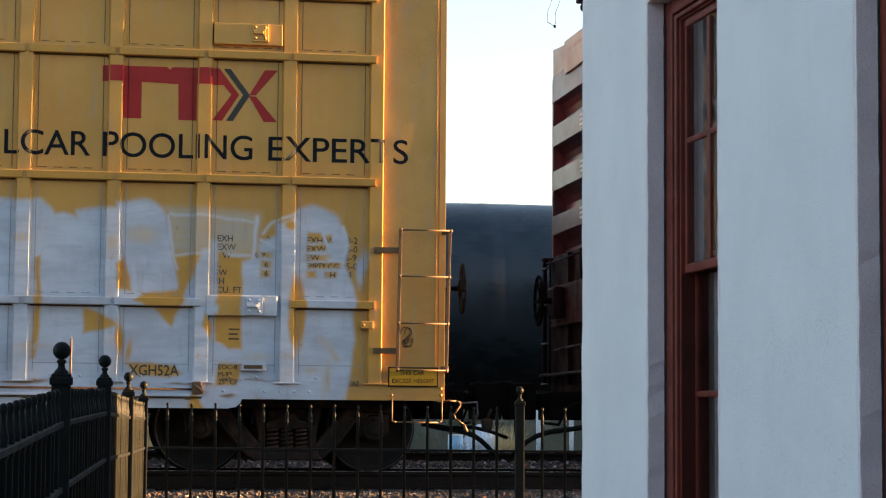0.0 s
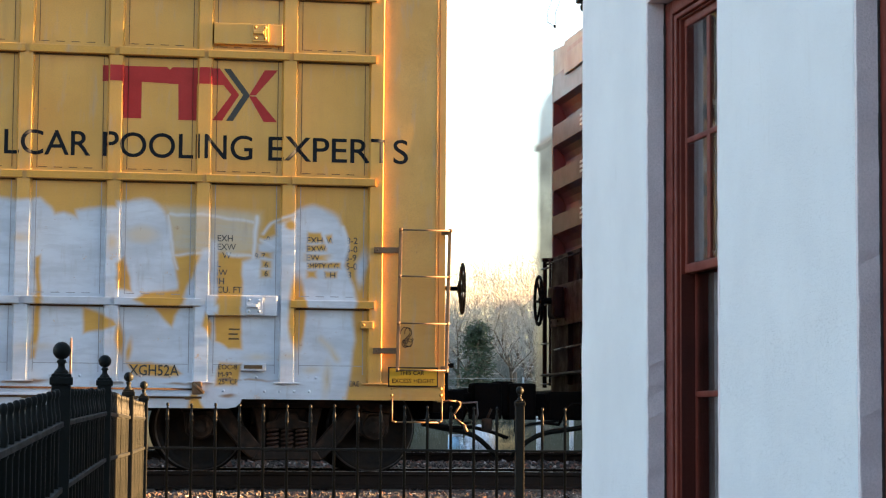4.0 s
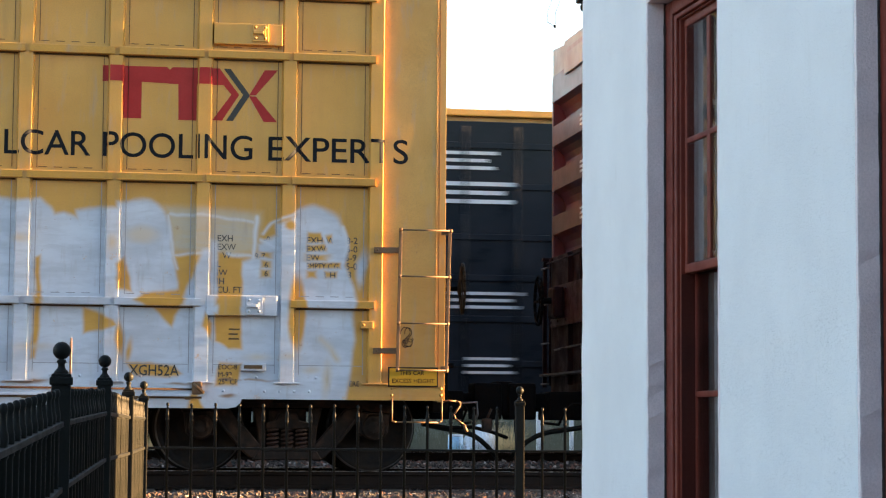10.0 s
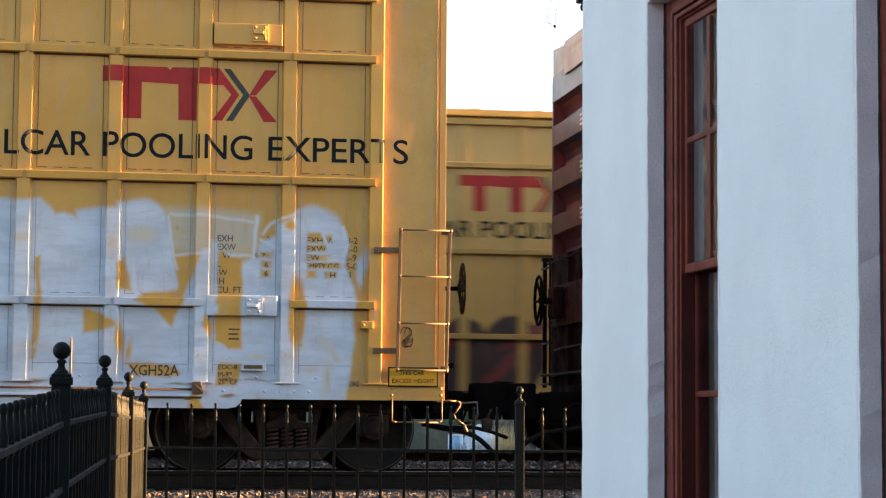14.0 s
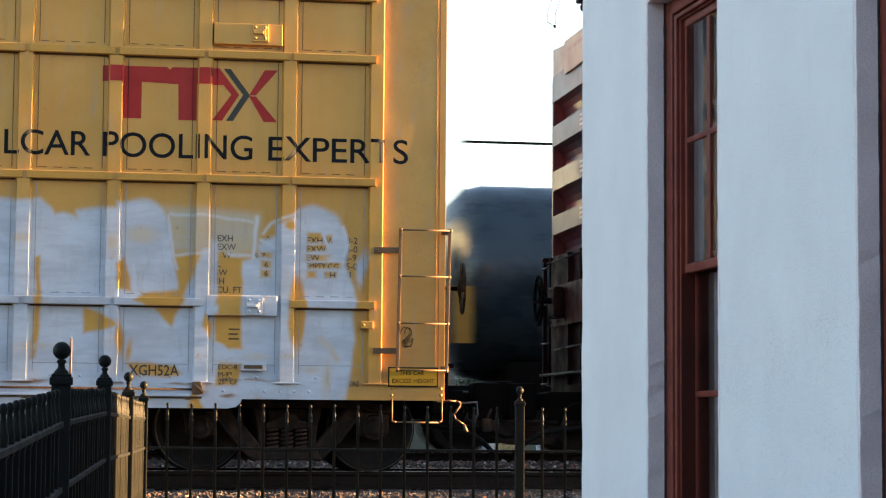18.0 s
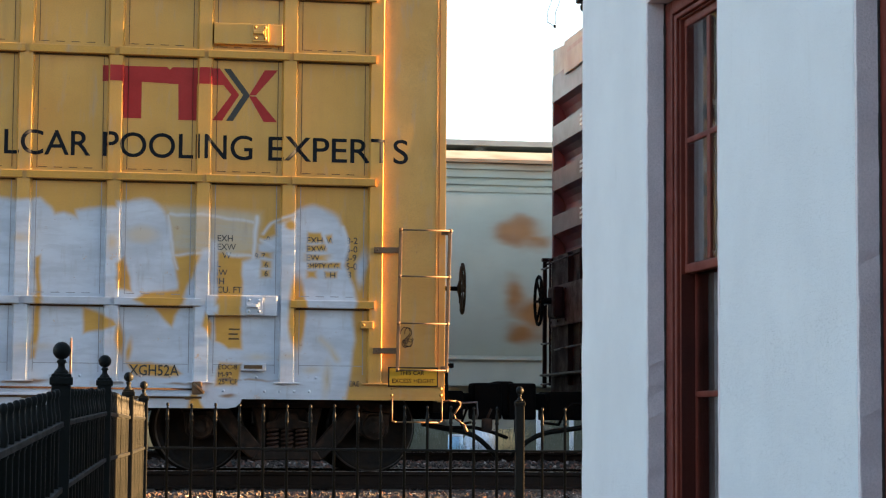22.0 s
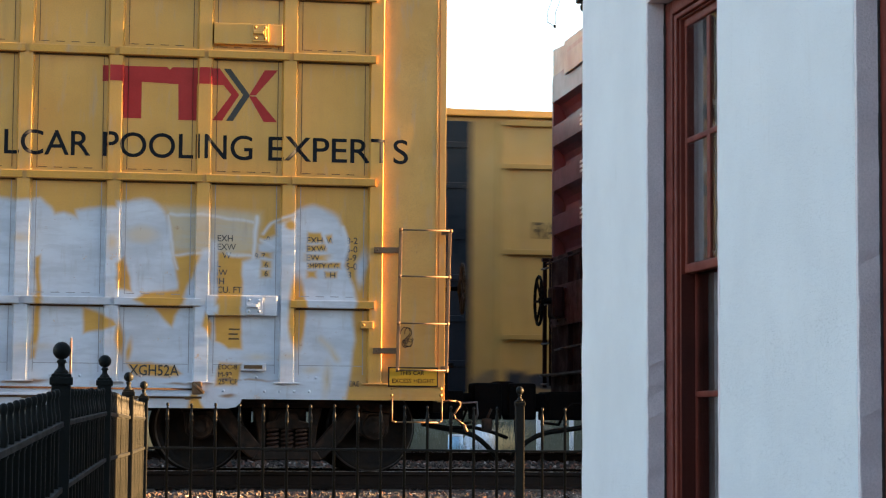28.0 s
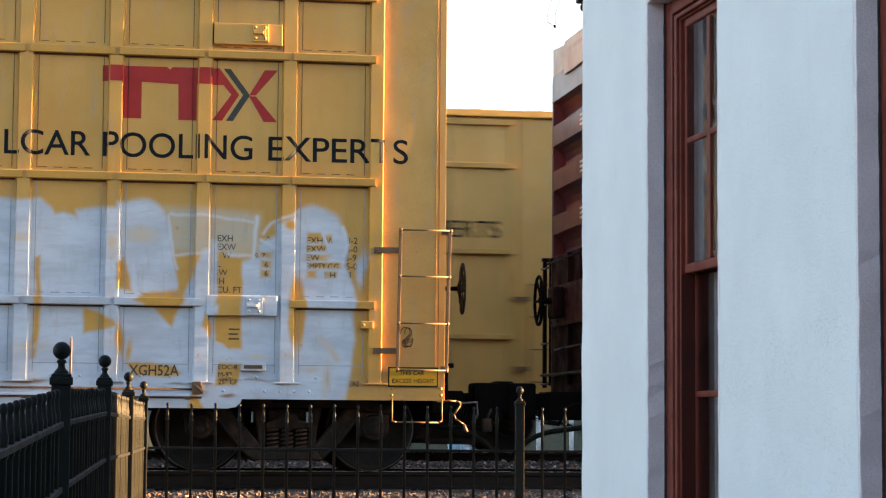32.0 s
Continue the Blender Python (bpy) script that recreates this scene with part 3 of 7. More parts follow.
def fence(name_label, points, n, rails, drop):
    """A run of fence: posts at the points, rails and pickets between; drop is how far the ground falls at each point."""
    root = thing("iron_fence", pose(points[0][0], points[0][1], 0), name_label, "fence")
    base = Vector((*points[0], 0))
    first = len(rails) > 2
    for k, p in enumerate(points):
        if not first and k == 0:
            continue
        o = part("post", SHAFT[0], m_fence, root)
        o.location = Vector((*p, -drop[k])) - base
        o.rotation_euler.z = random.uniform(-0.03, 0.03) if first else -0.014
        part("cap", SHAFT[1], m_fence, o)
        part("ball_finial", SHAFT[2], m_fence, o)
    for k, (a, b) in enumerate(zip(points, points[1:])):
        a, b = Vector((*a, -drop[k])) - base, Vector((*b, -drop[k + 1])) - base
        d = b - a
        ang, tip = math.atan2(d.y, d.x), -math.atan2(d.z, math.hypot(d.x, d.y))
        for z in rails:
            bm = bmesh.new()
            rbox(bm, 0.022, d.length - 0.022, -0.012, 0.012, z - 0.007, z + 0.005, 0.002)
            o = part("rail", bm, m_fence, root)
            o.location, o.rotation_euler = a, (0, tip, ang)
        for i in range(n):
            o = part("picket", PICKET, m_fence, root)
            o.location = a + d * ((i + 1) / (n + 1)) + Vector((0, 0, random.uniform(-0.002, 0.002)))
            o.rotation_euler = (random.uniform(-0.0012, 0.0012), random.uniform(-0.0012, 0.0012), ang)
    return root


def picket_mesh():
    bm = bmesh.new()
    lathe(bm, [(0.0072, 0.06), (0.0072, 1.004), (0.0098, 1.008), (0.0098, 1.015), (0.0078, 1.02), (0.0086, 1.027), (0.0094, 1.034), (0.009, 1.042), (0.0068, 1.05),
               (0.0052, 1.064), (0.0046, 1.074), (0.0066, 1.079), (0.0074, 1.084), (0.0062, 1.09), (0.0025, 1.093)], (0, 0, 0), n=12)
    return done("picket", bm, m_fence)


PICKET = picket_mesh()


STEP = (-0.1035, -1.829)
posts_side = [(FENCE_CORNER[0] + STEP[0] * k, FENCE_CORNER[1] + STEP[1] * k) for k in range(6)]
posts_front = [(FENCE_CORNER[0] + 1.832 * k, FENCE_CORNER[1]) for k in range(1, 4)]
fence("black iron picket fence beside the path, square posts with ball finials", posts_side, 15, (0.14, 0.878, 1.018), (0.0, 0.0, -0.008, 0.022, 0.085, 0.13))
fence("black iron picket fence before the tracks, slim pickets with knobs", [posts_side[0]] + posts_front, 15, (0.14, 0.878), (0.0, 0.008, 0.008, 0.008))
# two thin stakes in the verge behind the fence
for dx, top, tip in ((-0.008, 1.47, 2.0), (0.009, 1.45, -1.0)):
    bm = bmesh.new()
    rbox(bm, -0.006, 0.006, -0.006, 0.006, -0.05, top, 0.002)
    o = single("garden_stake", bm, m_stake, "thin bare wooden stake standing behind the fence", "stake", "stakes behind the fence")
    o.matrix_world = pose(-0.127 + dx, 12.0, 0, 0, tip * 0.25, 0)

# ---- lettering: built once, before the rest of the trains ----
WORDS = ["LCAR POOLING EXPERTS", "RAI", "EXH", "EW", "W", "L", "IW", "IH", "CU. FT.", "-0", "9-7", "6", "3-1", "EXH W", "EXW",
         "EMPTY C.G.", "R H", "8-2", "6-0", "16-9", "5-0", "3", "XGH52A", "EOC-8", "M-92", "25\" CPLR", "ERE", "THIS CAR", "EXCESS HEIGHT", "Railcar Pooling Experts"]


def letter_meshes():
    """Every character once, as (flat mesh, left edge, right edge, advance), at a size of one metre."""
    obs = []
    for ch in sorted(set("".join(WORDS)) - {" "}):
        for k, body in enumerate((ch, ch + ch)):
            for off in ((0.006, 0.0085) if k == 0 else (0.0,)):
                cu = bpy.data.curves.new("word", "FONT")
                cu.body, cu.resolution_u, cu.offset = body, (6 if off == 0.006 else 2), (0.001 if ch in "MW" else off)
                obs.append((ch, k, off, new("word", cu)))
    dg = bpy.context.evaluated_depsgraph_get()
    shape, far = {}, {}
    for ch, k, off, o in obs:
        me = bpy.data.meshes.new_from_object(o.evaluated_get(dg))
        if k:
            far[ch] = max(v.co.x for v in me.vertices)
        else:
            shape[ch, off > 0.007] = me
    for ch, k, off, o in obs:
        cu = o.data
        bpy.data.objects.remove(o)
        bpy.data.curves.remove(cu)
    return {key: (me, far[key[0]] - max(v.co.x for v in shape[key[0], False].vertices)) for key, me in shape.items()}


LETTERS = letter_meshes()
POSTS = [-0.721, -1.614, -2.475, -3.365, -4.25, -5.14, -6.08]
POSTS += [-17.7 - p for p in POSTS[::-1]]
FRONT, PANEL, ENDP = -1.6, -1.545, -1.568


def side_depth(x):
    """How far out the ribbed side stands at x along the car."""
    if x > -0.605:
        return ENDP
    for p in POSTS:
        d = abs(x - p)
        if d < 0.08:
            return FRONT if d <= 0.062 else FRONT + (PANEL - FRONT) * (d - 0.062) / 0.018
    return PANEL


def painted(bm, lift=0.003, bend=True):
    """Lays a flat shape in the x-z plane onto the ribbed side."""
    if bend:
        lo, hi = min(v.co.x for v in bm.verts), max(v.co.x for v in bm.verts)
        for p in POSTS + [-0.605]:
            for o in (-0.08, -0.062, 0.062, 0.08) if p != -0.605 else (0,):
                if lo < p + o < hi:
                    bmesh.ops.bisect_plane(bm, geom=bm.verts[:] + bm.edges[:] + bm.faces[:], plane_co=(p + o, 0, 0), plane_no=(1, 0, 0), dist=1e-6)
    for v in bm.verts:
        v.co.y = (side_depth(v.co.x) if bend else v.co.y) - lift


def lettering(word, x0, z0, h, material, parent, x1=None, name="letter", y=None):
    """A word with its baseline at z0 and capitals h high, a mesh for each letter; drawn to end at x1 where that is given."""
    bold, at, row = h < 0.15, 0.0, []
    for ch in word:
        if ch == " ":
            at += 0.3
            continue
        me, wide = LETTERS[ch, bold]
        row.append((me, at))
        at += wide
    lo = min(v.co.x for v in row[0][0].vertices)
    hi = row[-1][1] + max(v.co.x for v in row[-1][0].vertices)
    sz = h / 0.69
    sx = (x1 - x0) / (hi - lo) if x1 is not None else sz * 0.95
    for me, at in row:
        bm = bmesh.new()
        bm.from_mesh(me)
        for v in bm.verts:
            v.co = ((v.co.x + at - lo) * sx + x0, 0, v.co.y * sz + z0)
        if y is None:
            painted(bm)
        else:
            for v in bm.verts:
                v.co.y = y
        part(name, bm, material, parent)


def flat(pts, material, parent, name="mark", lift=0.003, y=None):
    bm = bmesh.new()
    bm.faces.new([bm.verts.new((x, 0, z)) for x, z in pts])
    if y is None:
        painted(bm, lift)
    else:
        for v in bm.verts:
            v.co.y = y
    return part(name, bm, material, parent)


def bars(x0, z0, w, h, n, gap, material, parent, y, name="stencil"):
    bm = bmesh.new()
    for k in range(n):
        ww = w * (1.0, 0.85, 0.95, 0.7)[k % 4]
        vs = [bm.verts.new(p) for p in ((x0, y, z0 - k * gap), (x0 + ww, y, z0 - k * gap), (x0 + ww, y, z0 - k * gap + h), (x0, y, z0 - k * gap + h))]
        bm.faces.new(vs)
    return part(name, bm, material, parent)


def paint(name, col, rough=0.45, spec=0.2):
    return surface(name, col, [c * 0.85 for c in col], rough, 0, 4, 90, 0.05, spec=spec)


m_ink = paint("black_stencil_paint", (0.013, 0.015, 0.018), 0.7, 0.05)
m_logo_red = paint("faded_red_logo_paint", (0.37, 0.024, 0.02))
m_logo_grey = paint("grey_logo_paint", (0.048, 0.048, 0.042))
m_white_ink = paint("white_stencil_paint", (0.7, 0.72, 0.74))
m_sign_yellow = paint("warning_yellow_paint", (0.55, 0.3, 0.02))
m_mark_blue = paint("blue_mark_paint", (0.05, 0.12, 0.5))
m_mark_red = paint("bright_red_mark_paint", (0.55, 0.06, 0.05))
m_door_stripe = paint("worn_orange_reflector", (0.34, 0.17, 0.06))
m_weld_grey = surface("painted_over_seam", (0.29, 0.3, 0.32), (0.2, 0.2, 0.21), 0.7, 0, 8, 80, 0.1)
# dark brown for weld lines, also for strips that imitate shade
m_weld_shade = surface("dark_weld_and_shade_line", (0.1, 0.055, 0.018), (0.07, 0.04, 0.015), 0.8, 0, 8, 80, 0.1)

SPRAY_A = [("p", -4.81, 2.70, -4.33, 2.70, -4.15, 2.69, -4.08, 1.31, -4.77, 1.30),
    ("p", -4.21, 2.69, -4.05, 2.72, -3.99, 2.63, -3.93, 2.58, -3.90, 1.31, -4.18, 1.31),
    ("p", -4.09, 2.67, -3.94, 2.61, -3.76, 2.59, -3.57, 2.62, -3.54, 1.32, -4.06, 1.31),
    ("p", -3.73, 2.59, -3.51, 2.63, -3.43, 2.63, -3.34, 2.64, -3.23, 2.61, -3.21, 1.32, -3.71, 1.32),
    ("e", -3.09, 2.34, 0.304, 0.385, 0),
    ("p", -3.33, 2.69, -3.12, 2.72, -3.02, 2.66, -3.04, 1.32, -3.31, 1.32),
    ("p", -3.21, 2.45, -2.81, 2.46, -2.76, 2.18, -2.70, 1.95, -2.71, 1.80, -3.20, 1.70),
    ("p", -4.78, 1.64, -1.98, 1.68, -1.96, 0.52, -4.75, 0.50),
    ("p", -4.79, 1.86, -3.16, 1.89, -3.15, 1.32, -4.77, 1.30)]
SPRAY_B = [("p", -2.15, 1.68, -0.94, 1.65, -0.93, 1.35, -0.95, 1.07, -1.01, 0.70, -2.13, 0.69),
    ("p", -2.48, 2.23, -2.39, 2.25, -2.38, 1.65, -2.67, 1.64, -2.60, 1.90),
    ("p", -2.40, 2.33, -2.33, 2.31, -2.30, 2.07, -2.32, 1.74, -2.40, 1.74),
    ("p", -2.54, 1.78, -2.34, 1.79, -2.34, 1.56, -2.54, 1.56),
    ("p", -2.08, 2.12, -1.82, 2.17, -1.81, 1.54, -2.07, 1.54),
    ("p", -1.91, 2.30, -1.67, 2.42, -1.66, 1.51, -1.90, 1.51),
    ("p", -1.74, 2.50, -1.45, 2.61, -1.43, 1.52, -1.73, 1.51),
    ("e", -1.35, 2.24, 0.350, 0.461, 0),
    ("p", -1.50, 2.23, -1.06, 2.21, -0.98, 1.98, -0.91, 1.75, -0.93, 1.58, -1.50, 1.57),
    ("e", -0.86, 2.07, 0.047, 0.158, 8)]
BARE_A = [("p", -4.12, 2.12, -4.07, 2.14, -4.06, 1.70, -4.11, 1.70),
    ("p", -4.13, 1.73, -4.07, 1.73, -4.07, 1.31, -4.10, 1.11, -4.14, 1.11),
    ("p", -3.32, 2.08, -3.25, 2.14, -3.19, 1.94, -3.17, 1.80, -3.31, 1.83),
    ("p", -3.15, 1.71, -3.04, 1.79, -2.85, 1.82, -2.69, 1.83, -2.67, 1.78, -2.69, 1.62, -3.01, 1.65),
    ("p", -2.97, 1.64, -2.69, 1.64, -2.77, 1.44),
    ("p", -2.75, 2.17, -2.56, 2.17, -2.57, 2.02, -2.67, 1.78, -2.69, 1.82, -2.72, 1.98),
    ("p", -2.32, 2.20, -2.09, 2.15, -2.07, 1.79, -2.09, 1.56, -2.31, 1.56)]
BARE_B = [("p", -2.34, 1.58, -2.09, 1.59, -2.06, 1.24, -2.19, 1.23, -2.33, 1.32),
    ("p", -2.44, 1.58, -2.36, 1.49, -2.37, 1.34, -2.47, 1.45),
    ("e", -1.52, 1.60, 0.093, 0.362, 0),
    ("p", -3.64, 1.63, -3.51, 1.59, -3.35, 1.51, -3.31, 1.45, -3.40, 1.43, -3.63, 1.37),
    ("e", -3.28, 1.32, 0.041, 0.152, -8),
    ("e", -3.18, 1.20, 0.023, 0.093, 8),
    ("p", -3.21, 1.09, -2.73, 1.06, -2.66, 0.98, -2.71, 0.95, -3.12, 0.96),
    ("p", -2.29, 1.09, -2.07, 1.09, -2.10, 0.87, -2.32, 0.86),
    ("p", -2.57, 0.78, -2.51, 0.78, -2.43, 0.62, -2.61, 0.62),
    ("e", -1.60, 2.50, 0.047, 0.053, 0)]
BARE_C = [("p", -1.41, 2.42, -1.28, 2.42, -1.23, 2.32, -1.41, 2.32),
    ("p", -1.24, 2.39, -1.17, 2.40, -1.17, 2.32, -1.21, 2.32),
    ("p", -1.41, 2.30, -1.21, 2.31, -1.22, 2.24, -1.41, 2.23),
    ("b", -1.31, 2.17, 0.099, 0.029, 0),
    ("p", -1.41, 2.12, -1.06, 2.13, -1.07, 2.06, -1.41, 2.06),
    ("b", -1.37, 2.00, 0.047, 0.035, 0),
    ("p", -1.24, 2.03, -1.11, 2.03, -1.12, 1.97, -1.23, 1.97),
    ("b", -1.83, 2.19, 0.053, 0.029, 0),
    ("b", -1.83, 2.09, 0.047, 0.035, 0),
    ("b", -1.83, 2.00, 0.047, 0.035, 0)]
FAINT = [("e", -3.08, 2.37, 0.140, 0.076, 0),
    ("e", -4.27, 2.31, 0.058, 0.029, 0),
    ("e", -3.38, 2.28, 0.041, 0.070, 0),
    ("s", -1.26, 1.33, -1.17, 1.26, 0.023),
    ("s", -1.17, 1.26, -1.10, 1.15, 0.023),
    ("e", -1.21, 0.94, 0.029, 0.117, 6),
    ("e", -1.60, 1.16, 0.047, 0.018, 0),
    ("e", -1.91, 1.15, 0.070, 0.023, 0),
    ("e", -4.12, 1.24, 0.082, 0.018, 0),
    ("e", -1.36, 1.04, 0.053, 0.023, 0)]
HAZE = [("p", -2.85, 2.65, -2.56, 2.65, -1.89, 2.61, -1.94, 2.15, -2.31, 2.18, -2.55, 2.17, -2.77, 2.18)]
LINES = [("s", -2.80, 2.58, -2.55, 2.58, 0.007),
    ("s", -2.55, 2.58, -2.40, 2.57, 0.007),
    ("s", -2.40, 2.57, -1.97, 2.52, 0.007),
    ("s", -2.76, 2.17, -2.46, 2.20, 0.007),
    ("s", -2.82, 2.56, -2.79, 2.35, 0.007),
    ("s", -2.79, 2.35, -2.72, 2.03, 0.007),
    ("s", -1.93, 2.57, -1.96, 2.15, 0.015),
    ("s", -2.23, 2.19, -1.97, 2.17, 0.011),
    ("s", -1.87, 2.40, -1.79, 2.51, 0.008),
    ("s", -1.79, 2.51, -1.66, 2.58, 0.008),
    ("s", -1.66, 2.58, -1.50, 2.64, 0.008),
    ("s", -1.06, 2.49, -1.01, 2.33, 0.012),
    ("s", -1.01, 2.33, -1.04, 2.20, 0.012),
    ("s", -1.26, 2.41, -1.21, 2.29, 0.009),
    ("s", -1.20, 2.14, -1.04, 2.13, 0.007),
    ("s", -1.89, 2.34, -1.73, 2.27, 0.009),
    ("s", -4.13, 2.70, -4.13, 2.15, 0.007),
    ("s", -3.16, 2.06, -3.13, 1.75, 0.007)]
_rng = random.Random(21)
RUST_MARKS = [("e", _rng.uniform(-6.6, -1.9), _rng.choice((0.765, 0.885, 0.9, 0.93)), _rng.uniform(0.05, 0.2), _rng.uniform(0.008, 0.02), 0) for k in range(16)]
m_graffiti = sprayed("gold_paint_with_white_graffiti", GOLD, GOLD2,
                     [((0.42, 0.37, 0.29), (0.46, 0.35, 0.2), 0.06, HAZE), (WHITE_A, WHITE_B, 0.036, SPRAY_A + SPRAY_B), (GOLD, GOLD2, 0.026, BARE_A + BARE_B + BARE_C),
                      ((0.48, 0.36, 0.2), (0.5, 0.44, 0.36), 0.05, FAINT), ((0.53, 0.565, 0.62), WHITE_A, 0.028, LINES), ((0.2, 0.1, 0.05), (0.34, 0.22, 0.14), 0.012, RUST_MARKS), ((0.38, 0.19, 0.045), (0.43, 0.23, 0.06), 0.08, [("e", -0.42, 0.8, 0.36, 0.07, 0), ("e", -0.86, 0.9, 0.1, 0.13, 0)])], wobble=0.034, relief=0.26)
# stencil ink, sprayed over together with the side beneath it
m_ink_over = sprayed("black_stencil_paint_sprayed_over", (0.016, 0.018, 0.02), (0.02, 0.022, 0.024),
                     [(WHITE_A, WHITE_B, 0.028, SPRAY_A[-1:] + SPRAY_B), ((0.016, 0.018, 0.02), (0.03, 0.03, 0.03), 0.02, BARE_A + BARE_B + BARE_C), (WHITE_B, WHITE_A, 0.028, LINES)], wobble=0.034, streak=0.0)

# ---- rolling stock ----
WHEELSETS = []   # (object, place in the car, car)


def wheelset_mesh():
    bm = bmesh.new()
    for s in (-1, 1):
        prof = [(0.06, -0.075), (0.1, -0.075), (0.12, -0.05), (0.2, -0.02), (0.36, -0.03), (0.385, -0.068), (0.442, -0.068), (0.457, -0.058), (0.458, 0.035), (0.482, 0.05), (0.478, 0.07), (0.39, 0.07), (0.36, 0.03), (0.15, 0.05), (0.06, 0.07)]
        lathe(bm, [(r, -h if s > 0 else h) for r, h in prof], (0, s * 0.76, 0), "y", 48)
    tube(bm, (0, -1.08, 0), (0, 1.08, 0), 0.07, 14)
    me = done("wheelset", bm, m_wheel)
    me.materials.append(m_tread)   # worn bright treads
    for p in me.polygons:
        r = math.hypot(p.center.x, p.center.z)
        p.material_index = 1 if 0.444 < r < 0.46 else 0
    return me


WHEELSET = wheelset_mesh()


def frame_mesh():
    """A cast truck side frame, around x = 0, rail at z = 0: top member, two arms, columns, pedestals and the spring seat."""
    bm = bmesh.new()

    def bar(pts, y0=-0.07, y1=0.07, b=0.012):
        t = bmesh.new()
        prism(t, pts, "y", y0, y1)
        bmesh.ops.recalc_face_normals(t, faces=t.faces)
        bmesh.ops.bevel(t, geom=list(t.edges), offset=b, segments=1, affect="EDGES")
        join(bm, t)
    bar([(-1.08, 0.6), (-0.62, 0.655), (0.62, 0.655), (1.08, 0.6), (1.08, 0.68), (0.6, 0.775), (-0.6, 0.775), (-1.08, 0.68)])
    for s in (1, -1):
        bar([(s * 0.235, 0.225), (s * 0.3, 0.125), (s * 0.38, 0.14), (s * 0.46, 0.21), (s * 0.74, 0.54), (s * 0.78, 0.64), (s * 0.6, 0.645)])   # arm
        bar([(s * 0.44, 0.225), (s * 0.47, 0.22), (s * 0.73, 0.535), (s * 0.7, 0.55)], -0.1, -0.065, 0.006)   # its flange
        bar([(s * 0.225, 0.2), (s * 0.285, 0.2), (s * 0.31, 0.45), (s * 0.36, 0.66), (s * 0.225, 0.66)])      # column
        bar([(s * 0.7, 0.62), (s * 1.06, 0.6), (s * 1.04, 0.4), (s * 1.0, 0.36), (s * 0.985, 0.5), (s * 0.94, 0.585), (s * 0.84, 0.585), (s * 0.79, 0.5), (s * 0.77, 0.36), (s * 0.735, 0.4)], b=0.008)
        lathe(bm, [(0.13, -0.02), (0.132, -0.06), (0.122, -0.085), (0.118, -0.1), (0.112, -0.104), (0.075, -0.106), (0.072, -0.118), (0.05, -0.122), (0.01, -0.122)], (s * 0.889, 0, 0.457), "y", 28)
        for k in range(3):   # bolts of the bearing cap
            a = k * math.tau / 3 + 0.5
            tube(bm, (s * 0.889 + math.cos(a) * 0.045, -0.118, 0.457 + math.sin(a) * 0.045), (s * 0.889 + math.cos(a) * 0.045, -0.135, 0.457 + math.sin(a) * 0.045), 0.014, 6)
    bar([(-0.36, 0.12), (0.36, 0.12), (0.3, 0.215), (-0.3, 0.215)], -0.11, 0.09)     # spring seat
    bar([(-0.225, 0.44), (0.225, 0.44), (0.225, 0.5), (0.12, 0.53), (0.09, 0.6), (-0.09, 0.6), (-0.12, 0.53), (-0.225, 0.5)], -0.1, 0.1)
    return done("side_frame", bm, m_truck)


def spring_mesh():
    """An open coil."""
    bm = bmesh.new()
    rings, turns, n, k = [], 5.0, 60, 6
    for i in range(n + 1):
        a = turns * math.tau * i / n
        out = Vector((math.cos(a), math.sin(a), 0))
        c = out * 0.052 + Vector((0, 0, 0.222 + 0.215 * i / n))
        rings.append([bm.verts.new(c + (out * math.cos(j * math.tau / k) + Vector((0, 0, 1)) * math.sin(j * math.tau / k)) * 0.0145) for j in range(k)])
    for u, v in zip(rings, rings[1:]):
        for j in range(k):
            bm.faces.new([u[j], u[(j + 1) % k], v[(j + 1) % k], v[j]]).smooth = True
    bm.faces.new(rings[0][::-1])
    bm.faces.new(rings[-1])
    return done("spring", bm, m_spring)


SIDE_FRAME, SPRING = frame_mesh(), spring_mesh()


def truck(root, x):
    bm = bmesh.new()
    rbox(bm, -0.2, 0.2, -1.0, 1.0, 0.46, 0.64, 0.02)
    box(bm, -0.24, 0.24, -0.92, 0.92, 0.2, 0.455)
    t = part("truck", bm, m_truck, root)
    t.location = (x, 0, 0)
    for s in (-1, 1):
        o = part("side_frame", SIDE_FRAME, m_truck, t)
        o.location = (0, s * 1.0, 0)
        if s > 0:
            o.rotation_euler = (0, 0, math.pi)
        for k in (-0.15, 0.0, 0.15):
            part("spring", SPRING, m_spring, t).location = (k, s * 1.03, 0)
    for k in (-0.889, 0.889):
        o = part("wheelset", WHEELSET, m_wheel, t)
        o.location = (k, 0, 0.457)
        WHEELSETS.append((o, (k, 0, 0.457), root))


